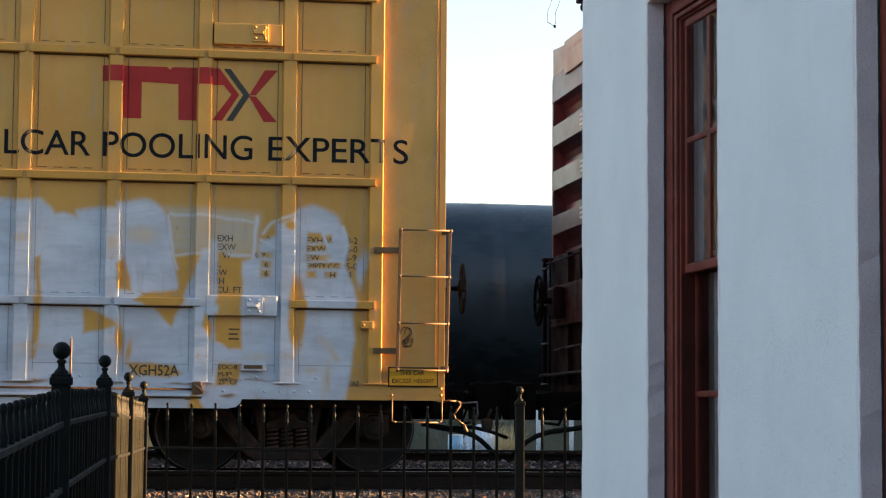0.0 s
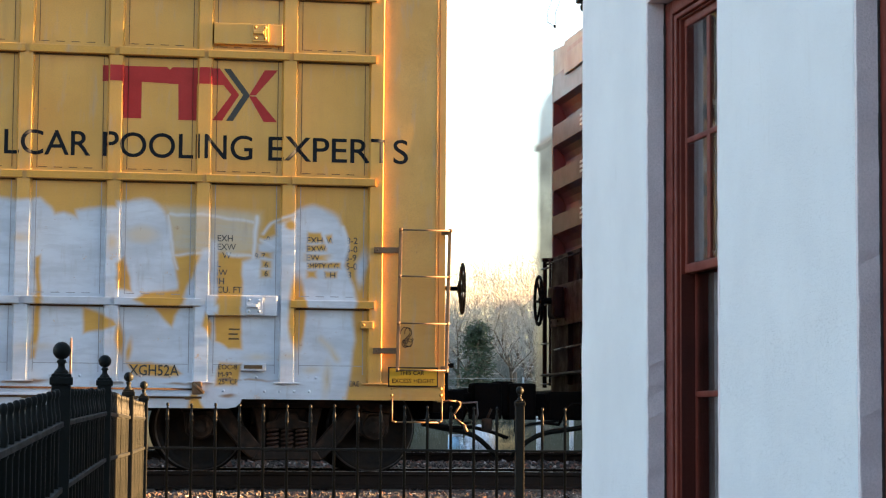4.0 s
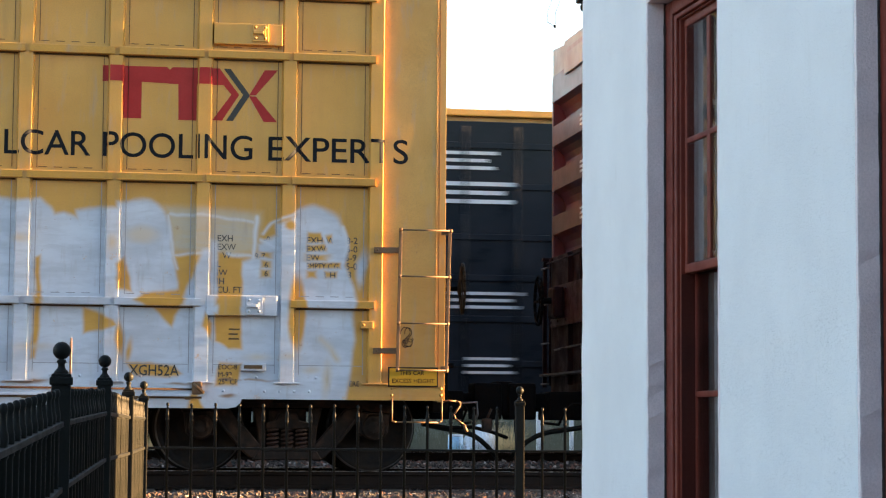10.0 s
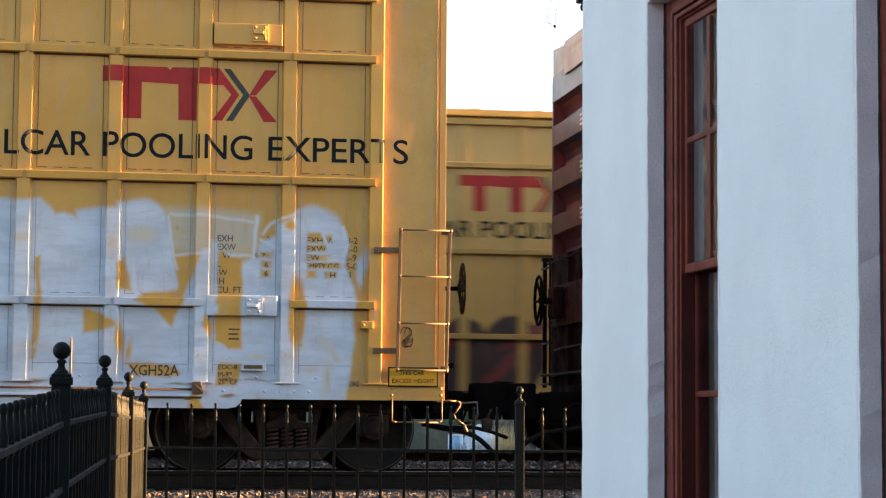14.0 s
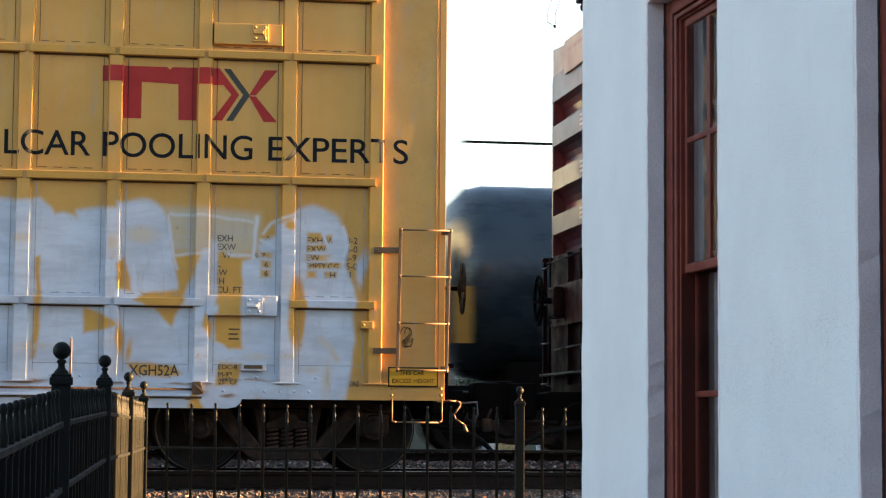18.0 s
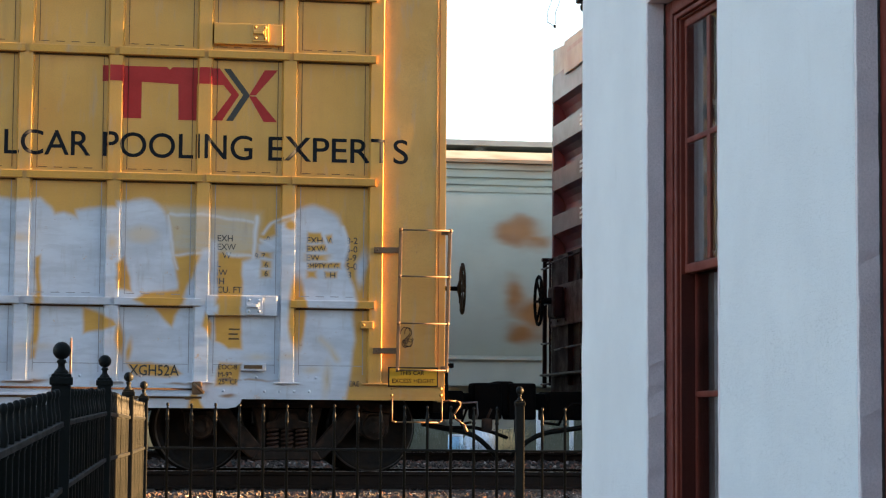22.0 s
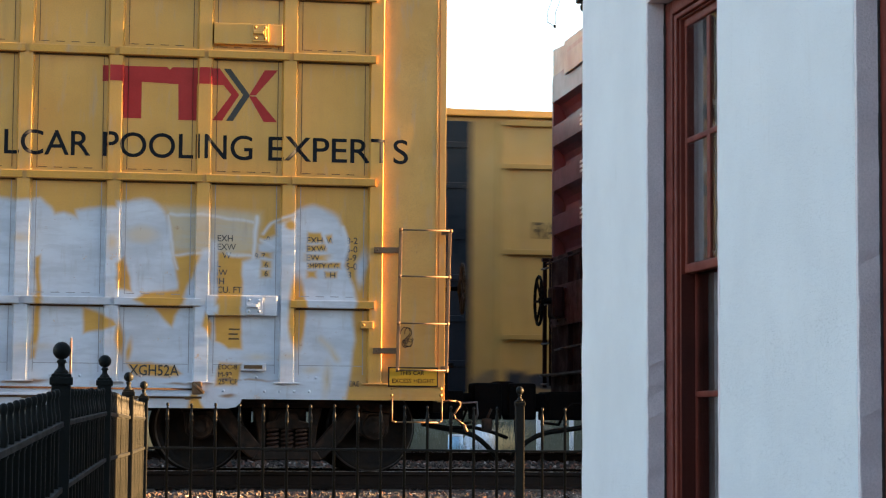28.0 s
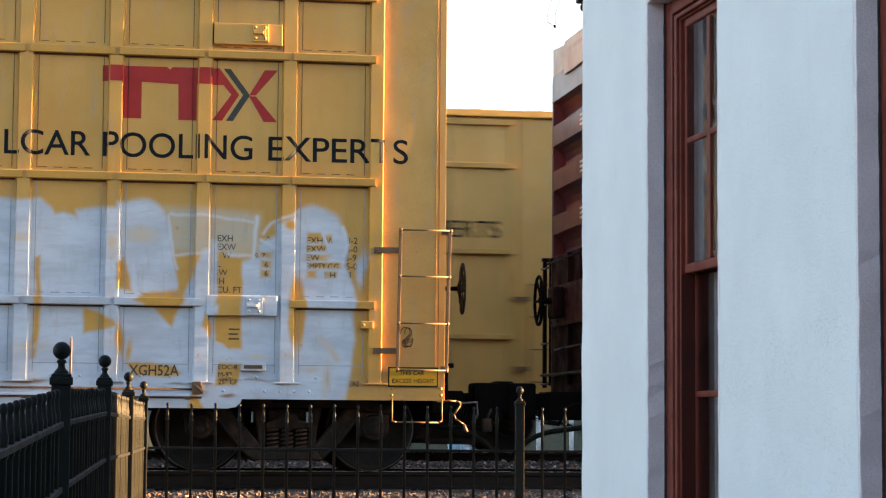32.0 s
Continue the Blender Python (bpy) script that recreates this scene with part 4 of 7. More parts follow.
def coupler(root, x, s):
    """A knuckle coupler on its long draft sill at the end x, pointing along s, with its air hose."""
    def span(a, b):
        return sorted((x + s * a, x + s * b))
    bm = bmesh.new()
    rbox(bm, *span(-1.0, 0.42), -0.3, 0.3, 0.55, 0.86, 0.02)
    sill = part("draft_sill", bm, m_steel_dark, root)
    bm = bmesh.new()
    rbox(bm, *span(0.3, 0.62), -0.08, 0.08, 0.66, 0.84, 0.02)
    rbox(bm, *span(0.55, 0.86), -0.24, 0.16, 0.55, 0.95, 0.035)
    rbox(bm, *span(0.78, 0.93), -0.18, 0.05, 0.6, 0.97, 0.04)
    tube(bm, (x + s * 0.74, -0.12, 0.42), (x + s * 0.74, -0.12, 0.58), 0.035, 8)
    part("coupler", bm, m_steel_dark, root)
    bm = bmesh.new()
    pts = []
    for k in range(11):
        u = k / 10
        pts.append((x + s * (-0.05 + 0.86 * u), -0.45 + 0.3 * u, 0.5 - 0.03 * math.sin(u * 6) - 0.36 * u ** 2.4))
    hose(bm, pts, 0.028, 8)
    part("air_hose", bm, m_fence, root, "black rubber air hose")
    bm = bmesh.new()
    pipe(bm, [(x + s * 0.02, -0.9, 0.72), (x + s * 0.3, -0.9, 0.72), (x + s * 0.36, -0.85, 0.66), (x + s * 0.36, -0.5, 0.5), (x + s * 0.5, -0.3, 0.52)], 0.014)
    part("uncoupling_rod", bm, m_steel_dark, root)


def rib_profile(z0, z1, n, flat_share=0.42, deep=0.075):
    """Heights and depths of a corrugated end from z0 to z1."""
    out, step = [], (z1 - z0) / n
    for k in range(n):
        b = z0 + k * step
        out += [(b, 0.0), (b + step * flat_share, 0.0), (b + step * (flat_share + 0.12), deep), (b + step * 0.82, deep)]
    return out + [(z1, 0.0)]


def corrugated_end(bm, x, s, y0, y1, z0, z1, n):
    pr = rib_profile(z0, z1, n)
    pts = [(x - s * d, z) for z, d in pr] + [(x - s * 0.16, z1), (x - s * 0.16, z0)]
    prism(bm, pts, "y", y0, y1)


def placed(ob, loc=(0, 0, 0), turn=0.0, stretch=1.0, bake=False):
    """Puts a part in its car; baked parts keep the car's own coordinates for their paint."""
    m = Matrix.Translation(loc) @ Matrix.Rotation(turn, 4, "Z") @ Matrix.Diagonal((stretch, 1, 1, 1))
    if bake:
        ob.data = ob.data.copy()
        ob.data.transform(m)
    else:
        ob.matrix_basis = m
    return ob


def buckled_sheet(bm, x0, x1, y, z0, z1):
    """A thin steel sheet, slightly bowed towards its outer end and buckled in shallow waves."""
    nx, nz = 14, 90
    g = []
    for j in range(nz + 1):
        row = []
        for i in range(nx + 1):
            u = i / nx
            p = Vector((x0 + (x1 - x0) * u, 0, z0 + (z1 - z0) * j / nz))
            q = Vector((p.x * 1.9 - p.z * 1.1, 4.0, p.z * 0.55 + p.x * 0.5))
            k = 0.3 + 0.7 * min(1.0, max(0.0, (p.z - 1.4) / 1.6))
            d = 0.014 + 0.002 * u * u * min(1.0, max(0.0, (p.z - 1.8) / 1.5)) + k * (0.016 * noise.noise(q) + 0.001 * noise.noise(q * 2.7))
            row.append(bm.verts.new((p.x, y + max(0.0005, d), p.z)))
        g.append(row)
    for a, b in zip(g, g[1:]):
        for i in range(nx):
            bm.faces.new([a[i], a[i + 1], b[i + 1], b[i]]).smooth = True


def boxcar(m, material, label, sprays=(), near=False, door=None, plain=False, late=False, title=False):
    """A high gold boxcar, ribbed outside with posts and girders, double black plug doors in the middle."""
    global FRONT
    FRONT = -1.6 if near else -1.568
    car = thing("boxcar", m, label, "boxcar", "" if near else "moving boxcars")
    L = -17.7
    bm = bmesh.new()
    box(bm, L + 0.06, -0.06, PANEL, -PANEL, 0.75, 4.93)
    part("body", bm, material, car, "ribbed steel sides in gold paint")
    for x0, x1 in ((-0.642, -0.065), (L + 0.065, L + 0.642)):
        bm = bmesh.new()
        if near:
            buckled_sheet(bm, x0, x1, ENDP - 0.008, 0.76, 4.9)
        box(bm, x0, x1, ENDP + (0.032 if near else 0), -ENDP, 0.76, 4.9)
        part("end_sheet", bm, m_gold_aged if near else material, car)
    for x0, x1 in ((-0.068, 0.0), (L, L + 0.068)):
        for s in (-1, 1):
            bm = bmesh.new()
            d = 1.556 if near else 1.585
            rbox(bm, x0, x1, min(s * 1.5, s * d), max(s * 1.5, s * d), 0.72, 4.93, 0.002 if near else 0.008)
            part("corner_post", bm, m_gold_aged if near else material, car)
    bm = bmesh.new()
    prism(bm, [(-1.63, 4.935), (1.63, 4.935), (1.635, 4.95), (1.62, 5.035), (0.0, 5.19), (-1.62, 5.035), (-1.635, 4.95)], "x", L - 0.02, 0.02)
    for k in range(19):
        prism(bm, [(-1.6, 5.035), (0, 5.19), (1.6, 5.035), (1.6, 5.055), (0, 5.21), (-1.6, 5.055)], "x", L + 0.4 + k * 0.94, L + 0.5 + k * 0.94)
    part("roof", bm, m_gold, car)
    for e, s in ((0.0, 1), (L, -1)):
        bm = bmesh.new()
        corrugated_end(bm, e, s, -1.5, 1.5, 0.95, 4.9, 6)
        part("end_wall", bm, m_gold_end, car)
    # posts and girders
    bm = bmesh.new()
    w = 0.08 if near else 0.066
    prism(bm, [(-w, PANEL + 0.002), (-w + 0.014, FRONT), (w - 0.018, FRONT), (w, PANEL + 0.002)], "z", 0.905, 4.9)
    post = done("side_post", bm, material)
    bm = bmesh.new()
    prism(bm, [(PANEL, 0.0), (-1.618, 0.0), (-1.625, 0.006), (-1.631, 0.072), (-1.628, 0.08), (PANEL, 0.084)], "x", 0.026, 0.866)
    girder = done("girder", bm, material)
    # thin dark strip that paints the shade below each girder
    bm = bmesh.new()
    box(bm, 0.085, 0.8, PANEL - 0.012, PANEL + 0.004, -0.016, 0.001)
    shade_lip = done("girder_lip", bm, m_weld_shade)
    for s in (1, -1):
        for p in POSTS:
            placed(part("side_post", post, material, car), (p, 0, 0), 0 if s > 0 else math.pi, 1.0, near)
        for a, b in zip(POSTS, POSTS[1:]):
            if a - b > 1.5 or plain:
                continue
            for z in (4.81, 4.172, 2.905, 1.656):
                if near and s > 0 and abs(a + 1.614) < 0.01 and z == 1.656:
                    continue
                placed(part("girder", girder, material, car), ((b if s > 0 else a), 0, z), 0 if s > 0 else math.pi, (a - b) / 0.884, near)
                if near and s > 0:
                    placed(part("girder_lip", shade_lip, m_weld_shade, car, "dark strip standing in for shade under the girder"), (b, 0, z), 0, (a - b) / 0.884)
    # side sill
    bm = bmesh.new()
    for s in (-1, 1):
        prism(bm, [(L + 0.02, 0.735), (-0.01, 0.735), (-0.01, 0.9), (L + 0.02, 0.9)], "y", *sorted((s * 1.5, s * 1.572)))
        prism(bm, [(-15.6, 0.735), (-15.55, 0.66), (-15.5, 0.64), (-2.2, 0.64), (-2.12, 0.655), (-2.075, 0.69), (-2.06, 0.735)], "y", *sorted((s * 1.5, s * 1.571)))
    part("side_sill", bm, material, car)
    bm = bmesh.new()
    box(bm, L + 0.3, -0.3, -0.3, 0.3, 0.62, 0.95)
    for x in (-1.6, -4, -6.5, -9, -11.5, -14, -16.1):
        box(bm, x - 0.1, x + 0.1, -1.5, 1.5, 0.7, 0.8)
    part("underframe", bm, m_steel_dark, car)
    # double plug doors
    for x0, x1 in ((-8.84, -6.56), (-11.14, -8.86)):
        for s in (-1, 1):
            bm = bmesh.new()
            rbox(bm, x0, x1, *sorted((s * 1.5, s * 1.612)), 0.82, 4.86, 0.012)
            d = part("door", bm, door or m_black_paint, car, "black plug door")
            for z in (1.3, 1.95, 2.55, 3.15, 3.9, 4.5):
                bm = bmesh.new()
                rbox(bm, x0 + 0.06, x1 - 0.06, *sorted((s * 1.61, s * 1.64)), z - 0.045, z + 0.045, 0.01)
                part("door_rib", bm, door or m_black_paint, d)
            for x in (x0 + 0.75, x1 - 0.75):
                bm = bmesh.new()
                tube(bm, (x, s * 1.66, 0.85), (x, s * 1.66, 4.78), 0.024, 8)
                part("lock_rod", bm, m_black_paint, d)
    y = -1.645
    for z0, z1 in ((1.76, 2.38), (2.46, 2.92), (3.04, 3.74), (3.9, 4.42)):
        flat([(-7.24, z0), (-6.98, z0), (-6.98, z1), (-7.24, z1)], m_door_stripe, car, "door_stripe", y=y)
    bars(-7.22, 3.3, 0.22, 0.02, 3, 0.06, m_white_ink, car, y - 0.004)
    for x in (-8.5, -10.9):
        bars(x, 4.36, 1.0, 0.05, 3, 0.11, m_white_ink, car, y)
        bars(x, 3.9, 1.3, 0.06, 3, 0.13, m_white_ink, car, y)
        bars(x + 0.3, 2.3, 1.1, 0.045, 3, 0.1, m_white_ink, car, y)
        bars(x + 0.5, 1.35, 0.8, 0.04, 3, 0.1, m_white_ink, car, y)
    flat([(-8.3, 1.0), (-8.0, 1.0), (-8.0, 1.25), (-8.3, 1.25)], m_gold, car, "door_label", y=y)
    # ladder at the right end, lower rungs
    ladder(car, material)
    # brake wheel at the right end
    bw = brake_wheel((0.46, 0.02, 1.985), car)
    coupler(car, 0, 1)
    coupler(car, L, -1)
    truck(car, -1.55)
    truck(car, L + 1.55)
    # marks painted on the side
    logo(car, 0.0 if near else 0.44 if late else -0.82)
    if not near:
        if late:
            for word, xa, xb in (("Railcar", -3.83, -2.73), ("Pooling", -2.6, -1.48), ("Experts", -1.35, -0.3)):
                lettering(word, xa, 3.34, 0.25, m_ink, car, xb)
            bars(-3.3, 3.08, 2.2, 0.05, 1, 0.1, m_ink, car, -1.55)
        elif title:
            for word, xa, xb in (("Railcar", -5.4, -4.1), ("Pooling", -3.96, -2.64), ("Experts", -2.5, -1.22)):
                lettering(word, xa, 3.255, 0.27, m_ink, car, xb)
        else:
            lettering("LCAR POOLING EXPERTS", -5.0, 3.15, 0.245, m_ink, car, -0.92)
            lettering("RAI", -5.6, 3.15, 0.245, m_ink, car)
        for x, z in ((-16.7, 3.75), (-14.3, 3.74), (-16.7, 2.2), (-14.4, 2.2), (-14.4, 1.95)):
            bars(x, z, 0.4, 0.03, 2, 0.07, m_ink, car, -1.55)
        cross_mark(car, -15.45, 3.62)
    return car


def logo(car, dx=0.0):
    """A red bar with two legs, and two red wings with a grey chevron between."""
    def mark(pts, material):
        flat([(x + dx, z) for x, z in pts], material, car, "logo_mark")
    mark([(-3.5, 3.908), (-3.5, 4.068), (-2.86, 4.072), (-2.83, 4.045), (-2.80, 4.073), (-2.43, 4.075), (-2.43, 3.905), (-2.557, 3.905), (-2.557, 3.535),
          (-2.738, 3.535), (-2.744, 3.9), (-3.11, 3.912), (-3.109, 3.54), (-3.289, 3.54), (-3.296, 3.908)], m_logo_red)
    mark([(-2.425, 4.075), (-2.33, 4.075), (-2.13, 3.81), (-2.3, 3.543), (-2.40, 3.543), (-2.21, 3.81), (-2.29, 3.905), (-2.425, 3.905)], m_logo_red)
    mark([(-2.29, 4.075), (-2.22, 4.075), (-2.02, 3.81), (-2.19, 3.543), (-2.26, 3.543), (-2.09, 3.81)], m_logo_grey)
    mark([(-2.03, 3.808), (-1.874, 4.073), (-1.74, 4.075), (-1.962, 3.812)][::-1], m_logo_red)
    mark([(-2.03, 3.8), (-1.962, 3.8), (-1.743, 3.543), (-1.878, 3.541)][::-1], m_logo_red)


def cross_mark(car, x, z):
    """A saltire of red arms edged with blue."""
    for sx in (1, -1):
        for sz in (1, -1):
            flat([(x + sx * a, z + sz * b) for a, b in ((0.0, 0.13), (0.46, 0.51), (0.65, 0.51), (0.09, 0.033), (0.0, 0.033))], m_mark_blue, car, "cross_mark", lift=0.004)
            flat([(x + sx * a, z + sz * b) for a, b in ((0.08, 0.05), (0.5, 0.36), (0.6, 0.28), (0.2, 0.0), (0.08, 0.0))], m_mark_red, car, "cross_mark", lift=0.006)


m_ladder = surface("worn_gold_brown_paint", (0.14, 0.072, 0.027), (0.1, 0.054, 0.022), 0.65, 0, 6, 80, 0.2)


def ladder(car, material):
    material = m_ladder
    root = part("ladder", bmesh.new(), material, car)
    rows = ((2.463, -0.477, 0.037), (1.99, -0.484, 0.022), (1.513, -0.492, 0.01), (1.04, -0.5, 0.0))
    for x0, x1 in ((-0.477, -0.5), (0.03, 0.0)):
        bm = bmesh.new()
        rbox(bm, -0.016, 0.016, -1.66, -1.635, 1.02, 2.485, 0.004)
        for v in bm.verts:
            v.co.x += x1 + (x0 - x1) * (v.co.z - 1.03) / 1.44
        part("stile", bm, material, root)
    for z, x0, x1 in rows:
        bm = bmesh.new()
        tube(bm, (x0 - 0.01, -1.68, z), (x1 + 0.01, -1.68, z), 0.0085, 8)
        for x in (x0, x1):
            ball(bm, (x, -1.672, z), 0.02, 10)
        part("rung", bm, material, root)
    for z in (2.256, 1.234):
        bm = bmesh.new()
        rbox(bm, -0.745, -0.49, -1.635, -1.6, z - 0.03, z + 0.03, 0.004)
        ball(bm, (-0.71, -1.637, z), 0.014, 8)
        part("bracket", bm, material, root)
    for z in (2.45, 1.06):
        bm = bmesh.new()
        rbox(bm, -0.05, 0.03, -1.64, -1.58, z - 0.025, z + 0.025, 0.004)
        part("bracket", bm, material, root)
    bm = bmesh.new()
    pipe(bm, [(-0.54, -1.58, 0.75), (-0.543, -1.6, 0.53), (-0.5, -1.6, 0.515), (-0.07, -1.6, 0.515), (-0.033, -1.6, 0.53), (-0.03, -1.58, 0.75)], 0.0082)
    part("stirrup_step", bm, m_ladder, car)
    bm = bmesh.new()
    pipe(bm, [(-0.02, -1.56, 0.735), (0.12, -1.56, 0.735), (0.165, -1.56, 0.72), (0.16, -1.56, 0.68), (0.1, -1.56, 0.6), (0.115, -1.56, 0.55), (0.2, -1.56, 0.5)], 0.0085)
    part("uncoupling_lever", bm, m_ladder, car)
    bm = bmesh.new()
    tube(bm, (0.2, -1.56, 0.5), (0.235, -1.56, 0.42), 0.015, 8)
    part("lever_grip", bm, m_ladder, car, "worn lever grip")


def brake_wheel(c, car):
    """A pressed steel wheel: rim, broad spokes and a dished hub."""
    bm = bmesh.new()
    x, y, z = c
    ring(bm, c, 0.275, 0.012, "x", 32, 6)
    lathe(bm, [(0.03, -0.06), (0.06, -0.05), (0.12, -0.035), (0.125, -0.03), (0.06, -0.03), (0.03, 0.02)], c, "x", 24)
    for k in range(6):
        t = bmesh.new()
        prism(t, [(-0.05, 0.1), (0.05, 0.1), (0.085, 0.272), (-0.085, 0.272)], "x", -0.006, 0.006)
        bmesh.ops.rotate(t, cent=(0, 0, 0), matrix=Matrix.Rotation(k * math.tau / 6 + 0.3, 3, "X"), verts=t.verts)
        bmesh.ops.translate(t, vec=(x - 0.012, y, z), verts=t.verts)
        join(bm, t)
    tube(bm, (x - 0.06, y, z), (x + 0.03, y, z), 0.04, 10)
    bmesh.ops.rotate(bm, cent=c, matrix=Matrix.Rotation(radians(-4.4), 3, "Z"), verts=bm.verts)
    w = part("brake_wheel", bm, m_rust_brown, car, "rusty pressed-steel hand brake wheel")
    bm = bmesh.new()
    s = -1
    tube(bm, (x - 0.05, y, z), (x - 0.4, y, z), 0.025, 8)
    rbox(bm, x - 0.44, x - 0.28, y - 0.16, y + 0.16, z - 0.22, z + 0.2, 0.03)
    part("brake_housing", bm, m_steel_dark, car)
    return w

# ---- standing train: gold boxcar and oxide-red boxcar ----
gold_car = boxcar(pose(3.54, NEAR_Y, NEAR_RAIL), m_graffiti, "tall gold ribbed boxcar with white graffiti, standing on the near track", near=True)
for word, xa, xb in (("LCAR", -4.452, -3.606), ("POOLING", -3.483, -1.987), ("EXPERTS", -1.827, -0.397)):
    lettering(word, xa, 3.15, 0.245, m_ink, gold_car, xb)
lettering("RAI", -5.02, 3.15, 0.245, m_ink, gold_car)


m_rust = surface("flaking_rust", (0.018, 0.01, 0.006), (0.03, 0.015, 0.009), 0.9, 0, 14, 80, 0.4, spec=0.1)
m_pipe = surface("dull_pipe_steel", (0.12, 0.12, 0.12), (0.08, 0.075, 0.07), 0.5, 0.4, 6, 60, 0.2)


def near_details(car, material):
    # stencilled data, capacity lines and class mark
    for k, w in enumerate(("EXH", "EXW", "W", "L", "IW", "IH", "CU. FT.")):
        lettering(w, -2.325 + (0.05 if w == "W" else 0.0), 2.318 - k * 0.0865, 0.062, m_ink_over, car, name="stencil_letter")
    for w, x, z in (("-0", -1.86, 2.318), ("9-7", -1.95, 2.145), ("6", -1.85, 2.058), ("6", -1.85, 1.972), ("3-1", -1.93, 1.885)):
        lettering(w, x, z, 0.06, m_ink_over, car, name="stencil_letter")
    for k, w in enumerate(("EXH W", "EXW", "EW", "EMPTY C.G.", "R H")):
        lettering(w, -1.425 + (0.16 if w == "R H" else 0.0), 2.313 - k * 0.0875, 0.066, m_ink_over, car, -1.085 if w == "EMPTY C.G." else None, "stencil_letter")
    for k, (w, x) in enumerate((("8-2", -1.02), ("6-0", -1.02), ("16-9", -1.06), ("5-0", -1.02), ("3", -1.0))):
        lettering(w, x, 2.318 - k * 0.0875, 0.066, m_ink_over, car, name="stencil_letter")
    lettering("XGH52A", -3.185, 0.962, 0.105, m_ink_over, car, -2.69, "class_mark_letter")
    for k, w in enumerate(("EOC-8", "M-92", "25\" CPLR")):
        lettering(w, -2.297, 1.03 - k * 0.075, 0.05, m_ink_over, car, name="stencil_letter", y=None if k < 2 else -1.577)
    lettering("ERE", -0.98, 0.872, 0.05, m_ink_over, car, name="stencil_letter", y=-1.577)
    bars(-2.2, 1.425, 0.11, 0.016, 3, 0.048, m_weld_shade, car, PANEL - 0.003)
    # warning plate
    bm = bmesh.new()
    rbox(bm, -0.585, -0.072, -1.592, -1.57, 0.872, 1.072, 0.004)
    plate = part("warning_plate", bm, m_ink, car, "yellow warning plate with a black border")
    flat([(-0.572, 0.886), (-0.085, 0.886), (-0.085, 1.058), (-0.572, 1.058)], m_sign_yellow, plate, "plate_face", y=-1.594)
    lettering("THIS CAR", -0.47, 0.993, 0.042, m_ink, plate, -0.215, "letter", y=-1.597)
    lettering("EXCESS HEIGHT", -0.545, 0.912, 0.042, m_ink, plate, -0.11, "letter", y=-1.597)
    # seams and stitch welds of the panels
    edges = [-0.721, -1.614, -2.475, -3.365, -4.25, -5.14]
    for a, b in zip(edges, edges[1:]):
        for z0, z1 in ((0.98, 1.656), (1.76, 2.905), (3.01, 4.172), (4.28, 4.81)):
            bm = bmesh.new()
            for x in (a - 0.122, b + 0.122):
                box(bm, x - 0.0035, x + 0.0035, PANEL - 0.003, PANEL + 0.01, z0 + 0.01, z1)
            if z0 > 1.2:
                x = b + 0.135
                while x < a - 0.2:
                    box(bm, x, x + 0.085, PANEL - 0.003, PANEL + 0.01, z0 + 0.012, z0 + 0.019)
                    x += 0.15
            else:
                box(bm, b + 0.122, a - 0.122, PANEL - 0.003, PANEL + 0.01, 1.074, 1.08)
            part("weld_seam", bm, m_weld_shade if z0 > 2.6 else m_weld_grey, car)
    bm = bmesh.new()
    box(bm, -0.072, -0.0665, -1.5665, -1.55, 0.76, 4.9)
    part("weld_seam", bm, m_weld_shade, car)
    bm = bmesh.new()
    prism(bm, [(-0.105, ENDP + 0.012), (-0.099, ENDP - 0.002), (-0.094, ENDP - 0.002), (-0.09, ENDP + 0.012)], "z", 0.95, 4.88)
    part("weld_bead", bm, m_gold_aged, car)
    # lock plates with hasps
    for x0, x1, z0, z1, hx, hz in ((-2.395, -1.70, 4.318, 4.535, -1.93, 4.44), (-2.432, -1.72, 1.568, 1.773, -1.955, 1.668)):
        bm = bmesh.new()
        rbox(bm, x0, x1, -1.612, PANEL, z0, z1, 0.008)
        pl = part("lock_plate", bm, material, car)
        bm = bmesh.new()
        rbox(bm, hx - 0.085, hx + 0.085, -1.635, -1.61, hz - 0.09, hz + 0.09, 0.006)
        for dx in (-0.05, 0.05):
            for dz in (-0.055, 0.055):
                ball(bm, (hx + dx, -1.637, hz + dz), 0.016, 8)
        rbox(bm, hx - 0.075, hx + 0.03, -1.668, -1.634, hz - 0.017, hz + 0.017, 0.006)
        rbox(bm, hx + 0.028, hx + 0.05, -1.66, -1.634, hz - 0.035, hz + 0.035, 0.005)
        part("hasp", bm, material, pl, "bolted steel hasp")
    # small fittings along the sill
    bm = bmesh.new()
    rbox(bm, -2.075, -1.828, -1.6, -1.54, 1.017, 1.093, 0.006)
    f = part("sill_bracket", bm, material, car)
    bm = bmesh.new()
    rbox(bm, -2.045, -1.86, -1.606, -1.598, 1.037, 1.075, 0.003)
    part("slot", bm, m_weld_shade, f)
    bm = bmesh.new()
    rbox(bm, -0.875, -0.745, -1.622, -1.54, 1.455, 1.53, 0.006)
    ball(bm, (-0.845, -1.622, 1.493), 0.014, 8)
    part("post_lug", bm, material, car)
    bm = bmesh.new()
    tube(bm, (-7.0, -1.588, 0.84), (-2.5, -1.588, 0.828), 0.009, 8)
    part("door_rod", bm, m_rust, car, "rusty operating rod")
    # the ledge's shadow line, put in as a dark strip
    bm = bmesh.new()
    box(bm, -7.0, -2.46, -1.576, -1.57, 0.735, 0.756)
    part("ledge_gap", bm, m_weld_shade, car, "dark strip drawn as the shadow line under the ledge")
    bm = bmesh.new()
    rbox(bm, -2.56, -2.46, -1.635, -1.57, 0.775, 0.905, 0.02)
